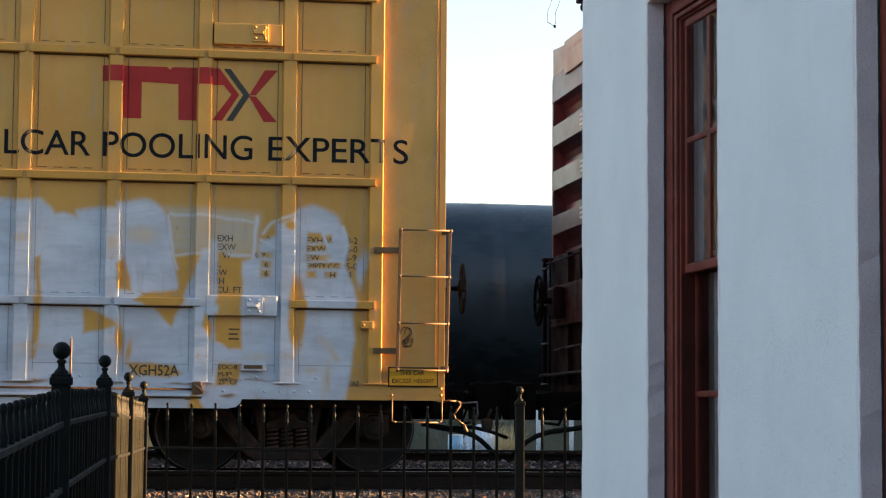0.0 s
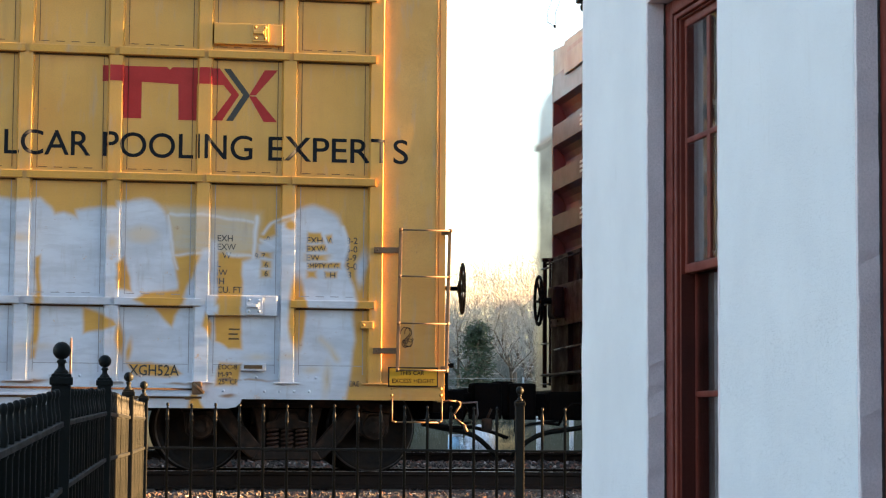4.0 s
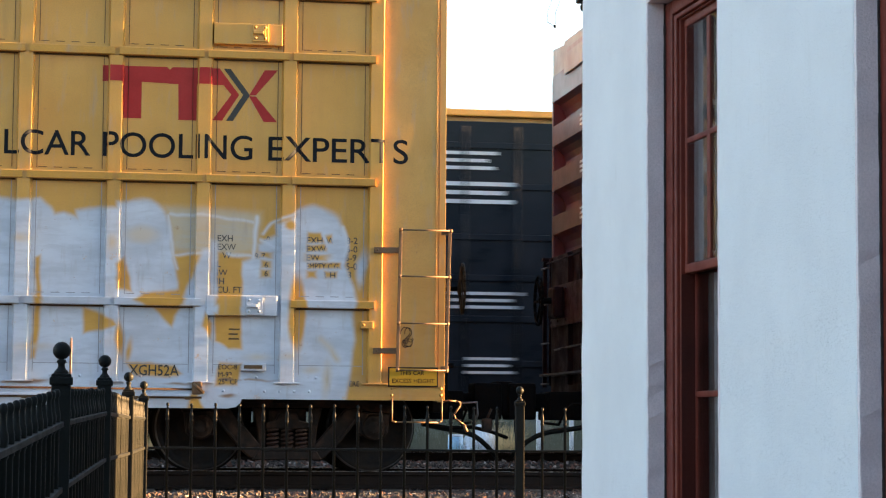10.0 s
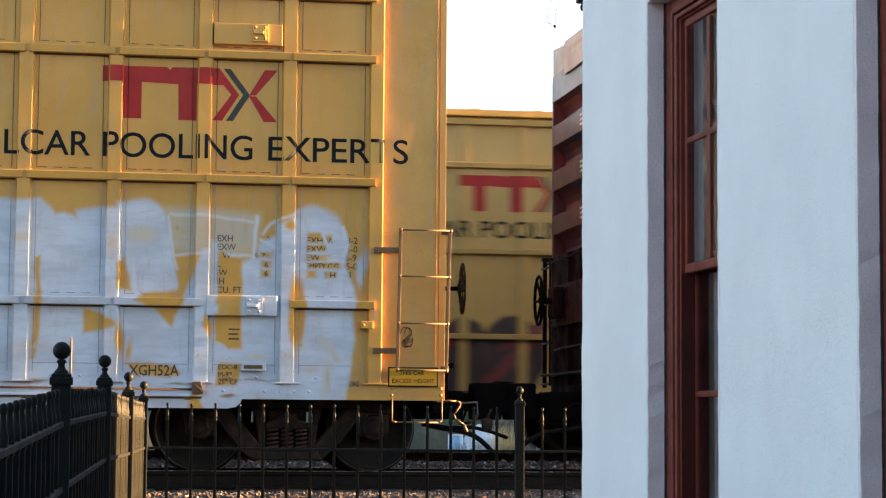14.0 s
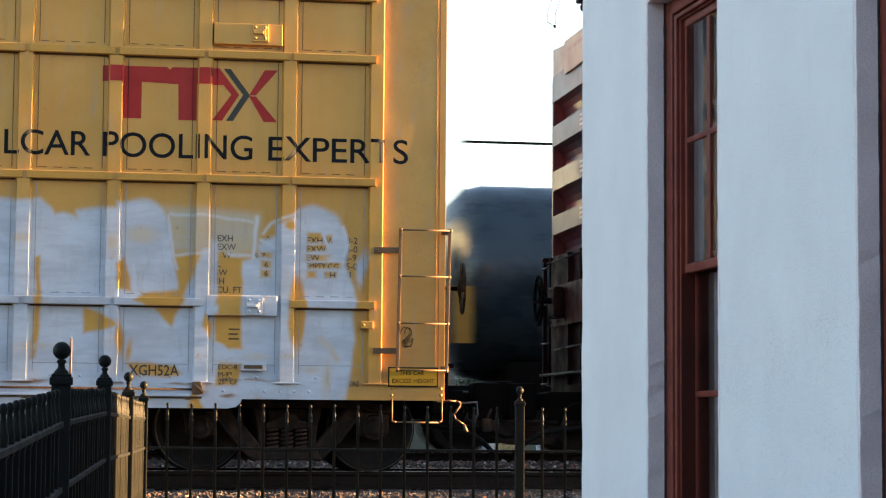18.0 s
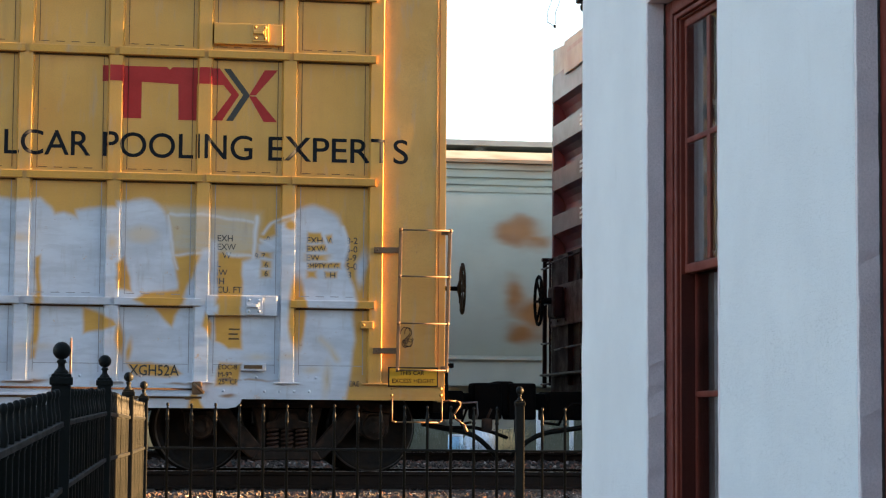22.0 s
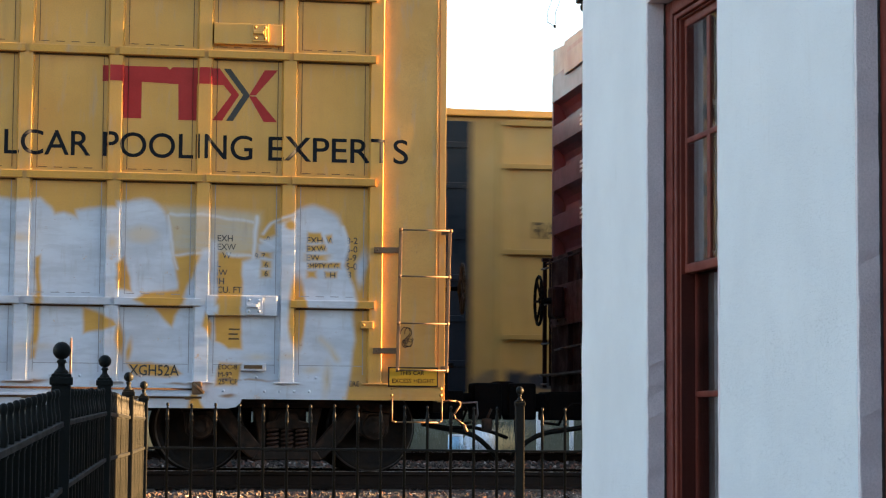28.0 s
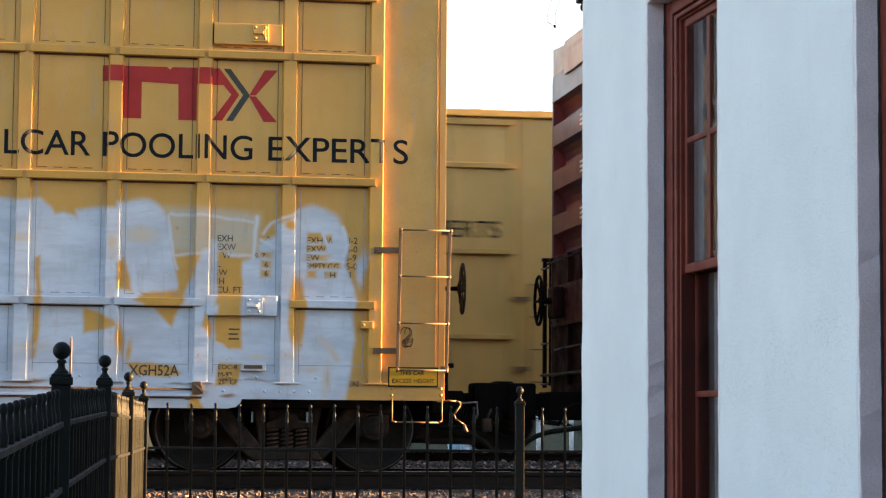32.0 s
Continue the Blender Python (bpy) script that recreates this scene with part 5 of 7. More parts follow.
    tube(bm, (-2.55, -1.63, 0.88), (-2.44, -1.63, 0.79), 0.018, 8)
    part("rod_lever", bm, m_ladder, car)
    bm = bmesh.new()
    rbox(bm, -7.0, -2.46, -1.615, -1.565, 0.755, 0.778, 0.005)
    part("sill_ledge", bm, material, car)
    b2 = bmesh.new()
    prism(b2, [(-0.05, 0.755), (0.05, 0.755), (0.02, 0.725), (-0.02, 0.725)], "y", -1.61, -1.57)
    hook = done("ledge_hook", b2, m_weld_shade)
    for k in range(11):
        placed(part("ledge_hook", hook, material, car), (-2.6 - k * 0.4 - (k % 2) * 0.12, 0, 0), bake=True)
    b2 = bmesh.new()
    lathe(b2, [(0.016, 0.0), (0.015, 0.008), (0.009, 0.014), (0.002, 0.016)], (0, 0, 0), "y", 10)
    for v in b2.verts:
        v.co.y = -v.co.y
    bolt = done("bolt", b2, material)
    spots = [(x, z) for p in (-1.614, -2.475, -3.365, -4.25) for x, z in ((p - 0.3, 0.955), (p + 0.3, 0.955), (p - 0.22, 0.815), (p - 0.07, 0.815), (p + 0.08, 0.815), (p + 0.23, 0.815))]
    spots += [(-0.545, 0.855), (-0.545, 0.79), (-0.04, 0.855), (-0.04, 0.79)]
    for x, z in spots:
        if z > 0.9 or x > -2.3:
            placed(part("bolt", bolt, material, car), (x, -1.571 if z < 0.9 or x > -0.6 else PANEL, z), bake=True)
    # foot plates under the posts
    b2 = bmesh.new()
    rbox(b2, -0.13, 0.13, -1.612, PANEL, 0.892, 0.905, 0.003)
    foot = done("post_foot", b2, material)
    for p in POSTS[:6]:
        placed(part("post_foot", foot, material, car), (p, 0, 0), bake=True)
    # a scribbled black tag beside the ladder
    rng = random.Random(4)
    bm = bmesh.new()
    for k in range(7):
        cx, cz, r = -0.37 + rng.uniform(-0.07, 0.07), 1.365 + rng.uniform(-0.07, 0.07), rng.uniform(0.02, 0.055)
        a0 = rng.uniform(0, 6)
        pts = [(cx + math.cos(a0 + i * 0.55) * r * rng.uniform(0.8, 1.2), cz + math.sin(a0 + i * 0.55) * r * 1.1) for i in range(10)]
        for (xa, za), (xb, zb) in zip(pts, pts[1:]):
            d = Vector((xb - xa, 0, zb - za)).normalized()
            n = Vector((-d.z, 0, d.x)) * 0.0035
            y = ENDP - 0.002
            bm.faces.new([bm.verts.new((xa - n.x, y, za - n.z)), bm.verts.new((xa + n.x, y, za + n.z)), bm.verts.new((xb + n.x, y, zb + n.z)), bm.verts.new((xb - n.x, y, zb - n.z))])
    part("scribbled_tag", bm, m_ink, car)
    # brake pipe bracket and small pipes below the end sill
    bm = bmesh.new()
    hose(bm, [(0.26, -0.98, 0.66), (0.28, -1.0, 0.72), (0.44, -1.0, 0.73), (0.45, -1.0, 0.6), (0.43, -1.0, 0.55)], 0.011)
    part("pipe_bracket", bm, m_pipe, car, "dull grey pipe bracket")
    bm = bmesh.new()
    hose(bm, [(-0.1, -0.9, 0.5), (0.15, -0.95, 0.46), (0.4, -0.95, 0.47), (0.62, -0.9, 0.42), (0.8, -0.8, 0.36)], 0.02)
    part("brake_pipe", bm, m_steel_dark, car)
    bm = bmesh.new()
    rbox(bm, 0.5, 0.6, -1.02, -0.92, 0.42, 0.56, 0.02)
    tube(bm, (0.55, -0.97, 0.55), (0.6, -0.97, 0.66), 0.014, 6)
    part("angle_cock", bm, m_truck, car)
    # buffer block and end sill at the coupler end
    bm = bmesh.new()
    rbox(bm, -0.05, 0.12, -1.1, 1.1, 0.62, 1.05, 0.02)
    rbox(bm, 0.0, 0.1, -1.2, -0.55, 0.82, 1.12, 0.02)
    rbox(bm, 0.06, 0.16, -1.2, -1.1, 1.08, 1.13, 0.012)
    part("end_sill", bm, m_steel_dark, car)


near_details(gold_car, m_graffiti)


m_maroon = surface("dark_maroon_steel", (0.018, 0.0048, 0.0053), (0.012, 0.0038, 0.004), 0.6, 0, 4, 60, 0.2, spec=0.08)

m_dull_steel = surface("dull_grey_steel", (0.05, 0.043, 0.043), (0.03, 0.025, 0.025), 0.5, 0.1, 6, 80, 0.2)
m_red_plate = surface("dull_red_plate", (0.036, 0.0085, 0.009), (0.024, 0.007, 0.007), 0.55, 0, 5, 60, 0.2, spec=0.2, streak=0.4, streak_col=(0.015, 0.006, 0.006))


def red_boxcar(m):
    car = thing("boxcar", m, "oxide-red boxcar with corrugated end, coupled to the gold boxcar", "boxcar")
    bm = bmesh.new()
    box(bm, 0.2, 15.6, -1.46, 1.46, 0.8, 4.6)
    part("body", bm, m_red_car, car)
    bm = bmesh.new()
    pr = []
    ribs = ((4.31, 4.53), (3.78, 4.02), (3.25, 3.48), (2.73, 2.95), (2.2, 2.42), (1.68, 1.9), (1.15, 1.37))
    for (z0, z1), below in zip(ribs, [r[1] for r in ribs[1:]] + [0.95]):
        pr += [(0.0, z1), (0.0, z0), (0.03, z0 - 0.012), (0.08, z0 - 0.04), (0.13, z0 - 0.1), (0.155, z0 - 0.17), (0.15, below + 0.05), (0.09, below + 0.015)]
    prism(bm, [(0.0, 4.62)] + pr + [(0.0, 0.93), (0.0, 0.8), (0.198, 0.8), (0.198, 4.62)], "y", -1.439, 1.439)
    part("end_wall", bm, m_red_car, car, "corrugated oxide-red end")
    for y in (-1.5, 1.44):
        bm = bmesh.new()
        rbox(bm, 0.0, 0.25, y, y + 0.06, 0.8, 4.6, 0.008)
        part("corner_post", bm, m_red_car, car)
    bm = bmesh.new()
    prism(bm, [(-1.5, 4.545), (1.5, 4.545), (1.5, 4.95), (0.78, 4.9), (-0.78, 4.87), (-1.5, 4.87)], "x", 0.012, 0.2)
    prism(bm, [(-1.45, 4.53), (0.72, 4.53), (0.72, 4.91), (-0.78, 4.9), (-1.45, 4.87)], "x", -0.03, 0.011)
    part("end_cap", bm, m_cap, car, "weathered pale upper end panel")
    bm = bmesh.new()
    prism(bm, [(-1.52, 4.6), (1.52, 4.6), (1.5, 4.8), (0.0, 4.86), (-1.5, 4.8)], "x", 0.2, 15.8)
    part("roof", bm, m_red_car, car)
    for y in (-0.55, -0.25, 0.34):
        bm = bmesh.new()
        rbox(bm, -0.075, 0.0, y - 0.03, y + 0.03, 0.95, 2.44, 0.006)
        part("end_stanchion", bm, m_maroon, car)
    bm = bmesh.new()   # end ladder at the farther corner
    rbox(bm, -0.13, -0.085, 1.36, 1.41, 0.93, 2.43, 0.006)
    rbox(bm, -0.14, 0.0, 1.34, 1.43, 2.41, 2.45, 0.006)
    ld = part("end_ladder", bm, m_maroon, car)
    bm = bmesh.new()
    tube(bm, (-0.1, 1.13, 0.95), (-0.1, 1.13, 2.42), 0.013, 6)
    part("stile", bm, m_maroon, ld)
    for z in (0.97, 1.44, 1.9, 2.32):
        bm = bmesh.new()
        tube(bm, (-0.14, 1.42, z), (-0.12, 1.1, z), 0.011, 6)
        part("rung", bm, m_dull_steel, ld)
    bm = bmesh.new()
    pipe(bm, [(-0.06, 1.05, 1.36), (-0.075, 0.4, 1.37), (-0.07, -0.6, 1.38)], 0.011)
    part("brake_pipe", bm, m_dull_steel, car)
    bm = bmesh.new()
    rbox(bm, -0.1, -0.076, -0.7, 1.12, 1.62, 2.09, 0.01)
    for y in (1.06, 0.7, 0.3):
        for z in (1.68, 2.03):
            ball(bm, (-0.102, y, z), 0.016, 8)
    part("bracket_plate", bm, m_red_plate, car, "dull red bolted bracket plate")
    bm = bmesh.new()
    rbox(bm, -0.02, 0.01, -1.43, 1.43, 0.82, 2.46, 0.006)
    part("end_panel", bm, m_maroon, car, "dark maroon lower end panel")
    bm = bmesh.new()
    rbox(bm, -0.22, -0.1, 0.38, 0.74, 1.7, 2.06, 0.035)
    part("brake_housing", bm, m_maroon, car)
    bm = bmesh.new()
    c = (-0.36, 0.55, 1.9)
    ring(bm, c, 0.275, 0.018, "x", 28, 6)
    for k in range(6):
        a = k * math.tau / 6
        tube(bm, (c[0] + 0.03, c[1], c[2]), (c[0], c[1] + math.cos(a) * 0.275, c[2] + math.sin(a) * 0.275), 0.014, 6)
    tube(bm, c, (c[0] + 0.3, c[1], c[2]), 0.035, 8)
    bmesh.ops.rotate(bm, cent=c, matrix=Matrix.Rotation(radians(-3.0), 3, "Z"), verts=bm.verts)
    part("brake_wheel", bm, m_steel_dark, car, "dark spoked hand brake wheel")
    bm = bmesh.new()
    rbox(bm, -0.17, 0.0, -1.3, 1.38, 1.06, 1.085, 0.006)
    part("brake_step", bm, m_dull_steel, car, "grey steel brake step")
    bm = bmesh.new()
    pipe(bm, [(-0.02, 1.42, 2.38), (-0.1, 1.35, 2.38), (-0.1, -0.6, 2.38), (-0.02, -0.62, 2.38)], 0.009)
    part("grab_iron", bm, m_maroon, car)
    bm = bmesh.new()
    box(bm, -0.02, 15.6, -1.4, 1.4, 0.7, 0.8)
    box(bm, 0.0, 15.6, -0.3, 0.3, 0.55, 0.8)
    part("underframe", bm, m_steel_dark, car)
    for k in range(14):
        bm = bmesh.new()
        box(bm, 1.0 + k * 1.05, 1.1 + k * 1.05, -1.5, -1.455, 0.8, 4.6)
        part("side_post", bm, m_red_car, car)
    # stencilled lines on the end ribs
    for z in (4.86,):
        end_bars(-0.034, -0.3, z - 0.1, 0.85, 0.05, 1, m_faint, car)
    for z0 in (3.84, 3.31, 2.79):
        end_bars(-0.004, -0.5, z0, 0.55, 0.028, 3, m_white_ink, car)
    coupler(car, 0, -1)
    coupler(car, 15.6, 1)
    truck(car, 1.9)
    truck(car, 13.7)
    return car


def end_bars(x, y0, z0, w, h, n, material, car):
    bm = bmesh.new()
    for k in range(n):
        z = z0 + k * h * 1.9
        bm.faces.new([bm.verts.new(p) for p in ((x, y0, z), (x, y0 + w, z), (x, y0 + w, z + h), (x, y0, z + h))])
    part("stencil", bm, material, car)


m_board = surface("galvanised_grating", (0.4, 0.43, 0.44), (0.3, 0.32, 0.33), 0.5, 0.2, 3, 60, 0.2)
m_faint = paint("faint_grey_lettering", (0.27, 0.23, 0.2))
m_cap = surface("weathered_pale_panel", (0.33, 0.345, 0.32), (0.27, 0.28, 0.26), 0.55, 0.0, 2, 60, 0.06, streak=0.2, streak_col=(0.2, 0.17, 0.13))
red_boxcar(pose(5.33, NEAR_Y, NEAR_RAIL))

# ---- moving train on the farther track ----
SPEED = 8.4
MOVING = []   # (car, second at which its leading end passes)


def runs(car, t):
    MOVING.append((car, t))
    return car


def run(t):
    """Metres rolled since the start; the train gathers a little speed after 14 s."""
    return SPEED * t + (0.5 * 0.0157 * (t - 14) ** 2 if t > 14 else 0.0)


def lead_x(t0, t):
    return 4.96 + run(t) - run(t0)


def far_pose(t0, t=0.0):
    return pose(lead_x(t0, t), FAR_Y, FAR_RAIL)


m_placard = paint("faded_orange_placard", (0.36, 0.19, 0.04))
STRAIGHT_CUT = ((1.3, -1.45), (1.7, -1.42), (1.82, -1.33), (2.2, -0.85), (2.55, -0.4), (2.65, -0.37), (3.0, -0.37), (4.3, -0.37))
DARK_CUT = ((1.3, -1.9), (1.9, -1.85), (2.1, -1.7), (2.32, -1.45), (2.7, -0.9), (2.95, -0.55), (3.05, -0.37), (4.3, -0.37))
PALE_CUT = ((1.3, -1.37), (1.5, -1.37), (1.83, -1.35), (2.2, -1.2), (2.5, -0.9), (2.7, -0.57), (3.0, -0.37), (4.3, -0.37))
LEAD_CUT = ((1.3, -1.62), (1.5, -1.62), (1.83, -1.58), (2.2, -1.4), (2.5, -1.05), (2.7, -0.68), (2.95, -0.1), (4.3, 0.03))
# slope sheets: the shade under the hopper ends is put into this grey
m_slope = surface("shade_dark_steel", (0.095, 0.1, 0.098), (0.075, 0.075, 0.07), 0.7, 0, 2, 50, 0.2)
m_bolster = surface("mottled_tan_paint", (0.4, 0.27, 0.13), (0.32, 0.25, 0.17), 0.5, 0, 3, 60, 0.1)


def tank_car(t0, L=-18.4, R=1.5, zc=2.31, rail=False):
    car = thing("tank_car", far_pose(t0), "long black tank car with a valve housing on top, weathered", "tank car", "moving tank cars")
    bm = bmesh.new()
    prof = [(0.25, L + 0.2), (0.8, L + 0.28), (1.2, L + 0.43), (1.43, L + 0.65), (R, L + 0.9), (R, -0.9), (1.43, -0.65), (1.2, -0.43), (0.8, -0.28), (0.25, -0.2)]
    lathe(bm, prof, (0, 0, zc), "x", 48)
    tank = part("tank", bm, m_tank, car)
    for x in (-3.6, -6.2, -8.7, -11.2, -13.8):
        bm = bmesh.new()
        lathe(bm, [(R - 0.01, x - 0.04), (R + 0.008, x - 0.03), (R + 0.008, x + 0.03), (R - 0.01, x + 0.04)], (0, 0, zc), "x", 48)
        part("weld_band", bm, m_tank, tank)
    bm = bmesh.new()
    lathe(bm, [(0.4, zc + R - 0.1), (0.4, zc + R - 0.08), (0.4, zc + R + 0.36), (0.43, zc + R + 0.38), (0.43, zc + R + 0.43), (0.36, zc + R + 0.5), (0.1, zc + R + 0.53)], (-8.96, 0, 0), "z", 28)
    part("valve_housing", bm, m_tank, car, "round valve housing")
    top = zc + R
    for y in (-0.75, 0.75):
        bm = bmesh.new()
        for x in (-7.9, -10.0):
            tube(bm, (x, y, top - 0.3), (x, y, top + 0.38), 0.022, 6)
        tube(bm, (-7.9, y, top + 0.38), (-10.0, y, top + 0.38), 0.022, 6)
        part("platform_rail", bm, m_steel_dark, car)
    if rail:
        for x0, x1 in ((-0.6, -7.95), (-9.25, L + 0.55)):
            bm = bmesh.new()
            tube(bm, (x0, -0.7, top + 0.6), (x1, -0.7, top + 0.6), 0.02, 6)
            for x in (x0, (x0 + x1) / 2, x1):
                tube(bm, (x, -0.7, top - 0.3), (x, -0.7, top + 0.6), 0.016, 6)
            part("top_rail", bm, m_steel_dark, car)
    bm = bmesh.new()
    for x0, x1 in ((-2.8, -0.2), (L + 0.2, L + 2.8)):
        box(bm, x0, x1, -0.45, 0.45, 0.65, 0.95)
        box(bm, (x0 + x1) / 2 - 0.3, (x0 + x1) / 2 + 0.3, -1.1, 1.1, 0.8, 1.35)
    for s in (-1.45, 1.45):
        box(bm, L + 0.1, -0.1, s - 0.03, s + 0.03, 0.92, 0.98)
    part("underframe", bm, m_steel_dark, car)
    bars(-9.24, 2.68, 0.6, 0.045, 3, 0.08, m_white_ink, car, -R - 0.006)
    if not rail:
        flat([(-6.9, 1.95), (-5.6, 1.95), (-5.6, 2.12), (-6.9, 2.12)], m_sign_yellow, car, "yellow_label", y=-R * 1.001)
        flat([(-8.4, 2.0), (-8.05, 2.0), (-8.05, 2.4), (-8.4, 2.4)], m_sign_yellow, car, "yellow_label", y=-R * 1.004)
    if rail:
        bars(-13.6, 2.6, 0.6, 0.08, 2, 0.13, m_white_ink, car, -R - 0.006)
    if rail:   # end braces and placards
        for e, s in ((0.0, -1), (L, 1)):
            bm = bmesh.new()
            prism(bm, [(e - s * 0.08, 2.36), (e + s * 0.12, 2.36), (e + s * 0.3, 0.95), (e - s * 0.05, 0.95)], "y", -1.32, -1.26)
            part("end_brace", bm, m_bolster, car, "tan end brace plate")
            flat([(min(e + s * 0.3, e + s * 0.58), 1.6), (max(e + s * 0.3, e + s * 0.58), 1.6), (max(e + s * 0.3, e + s * 0.58), 2.44), (min(e + s * 0.3, e + s * 0.58), 2.44)], m_placard, car, "end_placard", y=-R - 0.01)
    coupler(car, -0.1, 1)
    coupler(car, L + 0.1, -1)
    truck(car, -1.5)
    truck(car, L + 1.5)
    return runs(car, t0)


def hopper_section(z):
    """Half-width of the bulging hopper side at height z."""
    u = min(1, max(0, (z - 1.35) / 2.55))
    return 1.40 + 0.17 * math.sin(math.pi * u ** 0.8) ** 0.7


def hopper_car(t0, L, material, label, dark=False, HOPPER_CUT=PALE_CUT):
    car = thing("hopper_car", far_pose(t0), label, "hopper car", "moving hopper cars")
    zs = [1.3 + k * (4.3 - 1.3) / 24 for k in range(25)]

    def x_end(z):
        """The side sheet is cut away in a curve over the end platform."""
        for (z0, e0), (z1, e1) in zip(HOPPER_CUT, HOPPER_CUT[1:]):
            if z <= z1:
                return e0 + (e1 - e0) * (z - z0) / (z1 - z0)
        return HOPPER_CUT[-1][1]
    for s in (-1, 1):
        bm = bmesh.new()
        rows = []
        for z in zs:
            e = x_end(z)
            w = hopper_section(z)
            rows.append([bm.verts.new((e + (L - 2 * e) * k / 8, s * w, z)) for k in range(9)])
        for a, b in zip(rows, rows[1:]):
            for k in range(8):
                bm.faces.new([a[k], a[k + 1], b[k + 1], b[k]]).smooth = True
        part("side_sheet", bm, material, car)
    bm = bmesh.new()
    for k in (0, 1):
        for z0, z1 in zip(zs, zs[1:]):
            e0, e1 = (x_end(z) - 0.01 if k == 0 else L - x_end(z) + 0.01 for z in (z0, z1))
            w0, w1 = hopper_section(z0) - 0.004, hopper_section(z1) - 0.004
            bm.faces.new([bm.verts.new(p) for p in ((e0, -w0, z0), (e0, w0, z0), (e1, w1, z1), (e1, -w1, z1))])
    part("end_sheet", bm, material, car)
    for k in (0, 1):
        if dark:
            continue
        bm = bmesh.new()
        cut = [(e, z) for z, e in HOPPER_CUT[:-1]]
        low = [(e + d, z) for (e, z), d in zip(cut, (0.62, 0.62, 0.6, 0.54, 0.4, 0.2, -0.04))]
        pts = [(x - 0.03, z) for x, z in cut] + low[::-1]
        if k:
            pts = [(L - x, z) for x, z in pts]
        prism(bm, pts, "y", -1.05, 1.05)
        part("slope_sheet", bm, m_slope, car, "slope sheet with the shade in its dark colour")
        for s in (-1, 1):
            bm = bmesh.new()
            x = -1.56 if k == 0 else L + 1.56
            y0, y1 = sorted((s * (hopper_section(1.6) - 0.02), s * (hopper_section(2.3) + 0.03)))
            rbox(bm, x - 0.12, x + 0.12, y0, y1, 1.42, 2.36, 0.012)
            part("bolster_plate", bm, m_bolster, car, "tan bolster plate")
    for z, o in ((4.3, 0.06), (4.2, 0.03), (4.08, 0.035), (3.97, 0.03), (3.86, 0.025)) if not dark else ((4.3, 0.07), (4.21, 0.05), (3.99, 0.07)):
        for s in (-1, 1):
            bm = bmesh.new()
            w = hopper_section(z)
            box(bm, L - HOPPER_CUT[-1][1], HOPPER_CUT[-1][1], *sorted((s * (w - 0.03), s * (w + o))), z - 0.025, z + 0.025)
            part("top_chord", bm, material, car)
    bm = bmesh.new()
    e = HOPPER_CUT[-1][1]
    prism(bm, [(-1.44, 4.3), (1.44, 4.3), (1.0, 4.5), (-1.0, 4.5)], "x", L - e, e)
    part("roof", bm, material, car)
    bm = bmesh.new()
    box(bm, L + 0.1, -0.1, -0.9, 0.9, 4.6, 4.64)
    box(bm, L + 0.1, -0.1, -0.92, -0.88, 4.6, 4.68)
    for k in range(14):
        x = -0.6 + k * (L + 1.2) / 13
        box(bm, x - 0.04, x + 0.04, -0.8, 0.8, 4.45, 4.6)
    part("running_board", bm, m_board, car, "grey grated roof walkway")
    for s in (-1, 1):
        bm = bmesh.new()
        y0, y1 = sorted((s * 1.3, s * 1.52))
        rbox(bm, L + 0.1, -0.1, y0, y1, 0.97, 1.38, 0.02)
        box(bm, L + 0.1, -0.1, *sorted((s * 1.5, s * 1.56)), 1.36, 1.42)
        part("side_sill", bm, material, car)
        for x in (-0.16, -0.62, L + 0.16, L + 0.62):
            bm = bmesh.new()
            box(bm, x - 0.04, x + 0.04, *sorted((s * 1.4, s * 1.47)), 1.4, 4.3)
            part("end_post", bm, material, car)
    for x0, x1 in ((-0.6, -0.16), (L + 0.16, L + 0.6)):
        ld = part("ladder", bmesh.new(), material, car)
        for k in range(9):
            bm = bmesh.new()
            tube(bm, (x0, -1.48, 1.62 + k * 0.32), (x1, -1.48, 1.62 + k * 0.32), 0.015, 6)
            part("rung", bm, material, ld)
    for e, s in ((0.0, 1), (L, -1)):
        bm = bmesh.new()
        rbox(bm, *sorted((e - s * 0.12, e - s * 1.5)), -1.3, 1.3, 1.34, 1.38, 0.01)
        for z in (2.1, 2.75):
            tube(bm, (e - s * 0.14, -1.35, z), (e - s * 0.14, 1.35, z), 0.018, 6)
        box(bm, *sorted((e - s * 0.3, e - s * 0.4)), -0.06, 0.06, 1.3, 4.2)
        part("end_platform", bm, material, car)
    for x in (L * 0.25, L * 0.5, L * 0.75):
        bm = bmesh.new()
        prism(bm, [(x - 1.6, 1.34), (x + 1.6, 1.34), (x + 0.4, 0.35), (x - 0.4, 0.35)], "y", -1.2, 1.2)
        part("discharge_hopper", bm, material, car)
    bm = bmesh.new()
    for x0, x1 in ((-3.0, -0.1), (L + 0.1, L + 3.0)):
        box(bm, x0, x1, -0.35, 0.35, 0.7, 1.0)
    part("underframe", bm, m_steel_dark, car)
    coupler(car, -0.1, 1)
    coupler(car, L + 0.1, -1)
    truck(car, -1.7)
    truck(car, L + 1.7)
    return runs(car, t0)


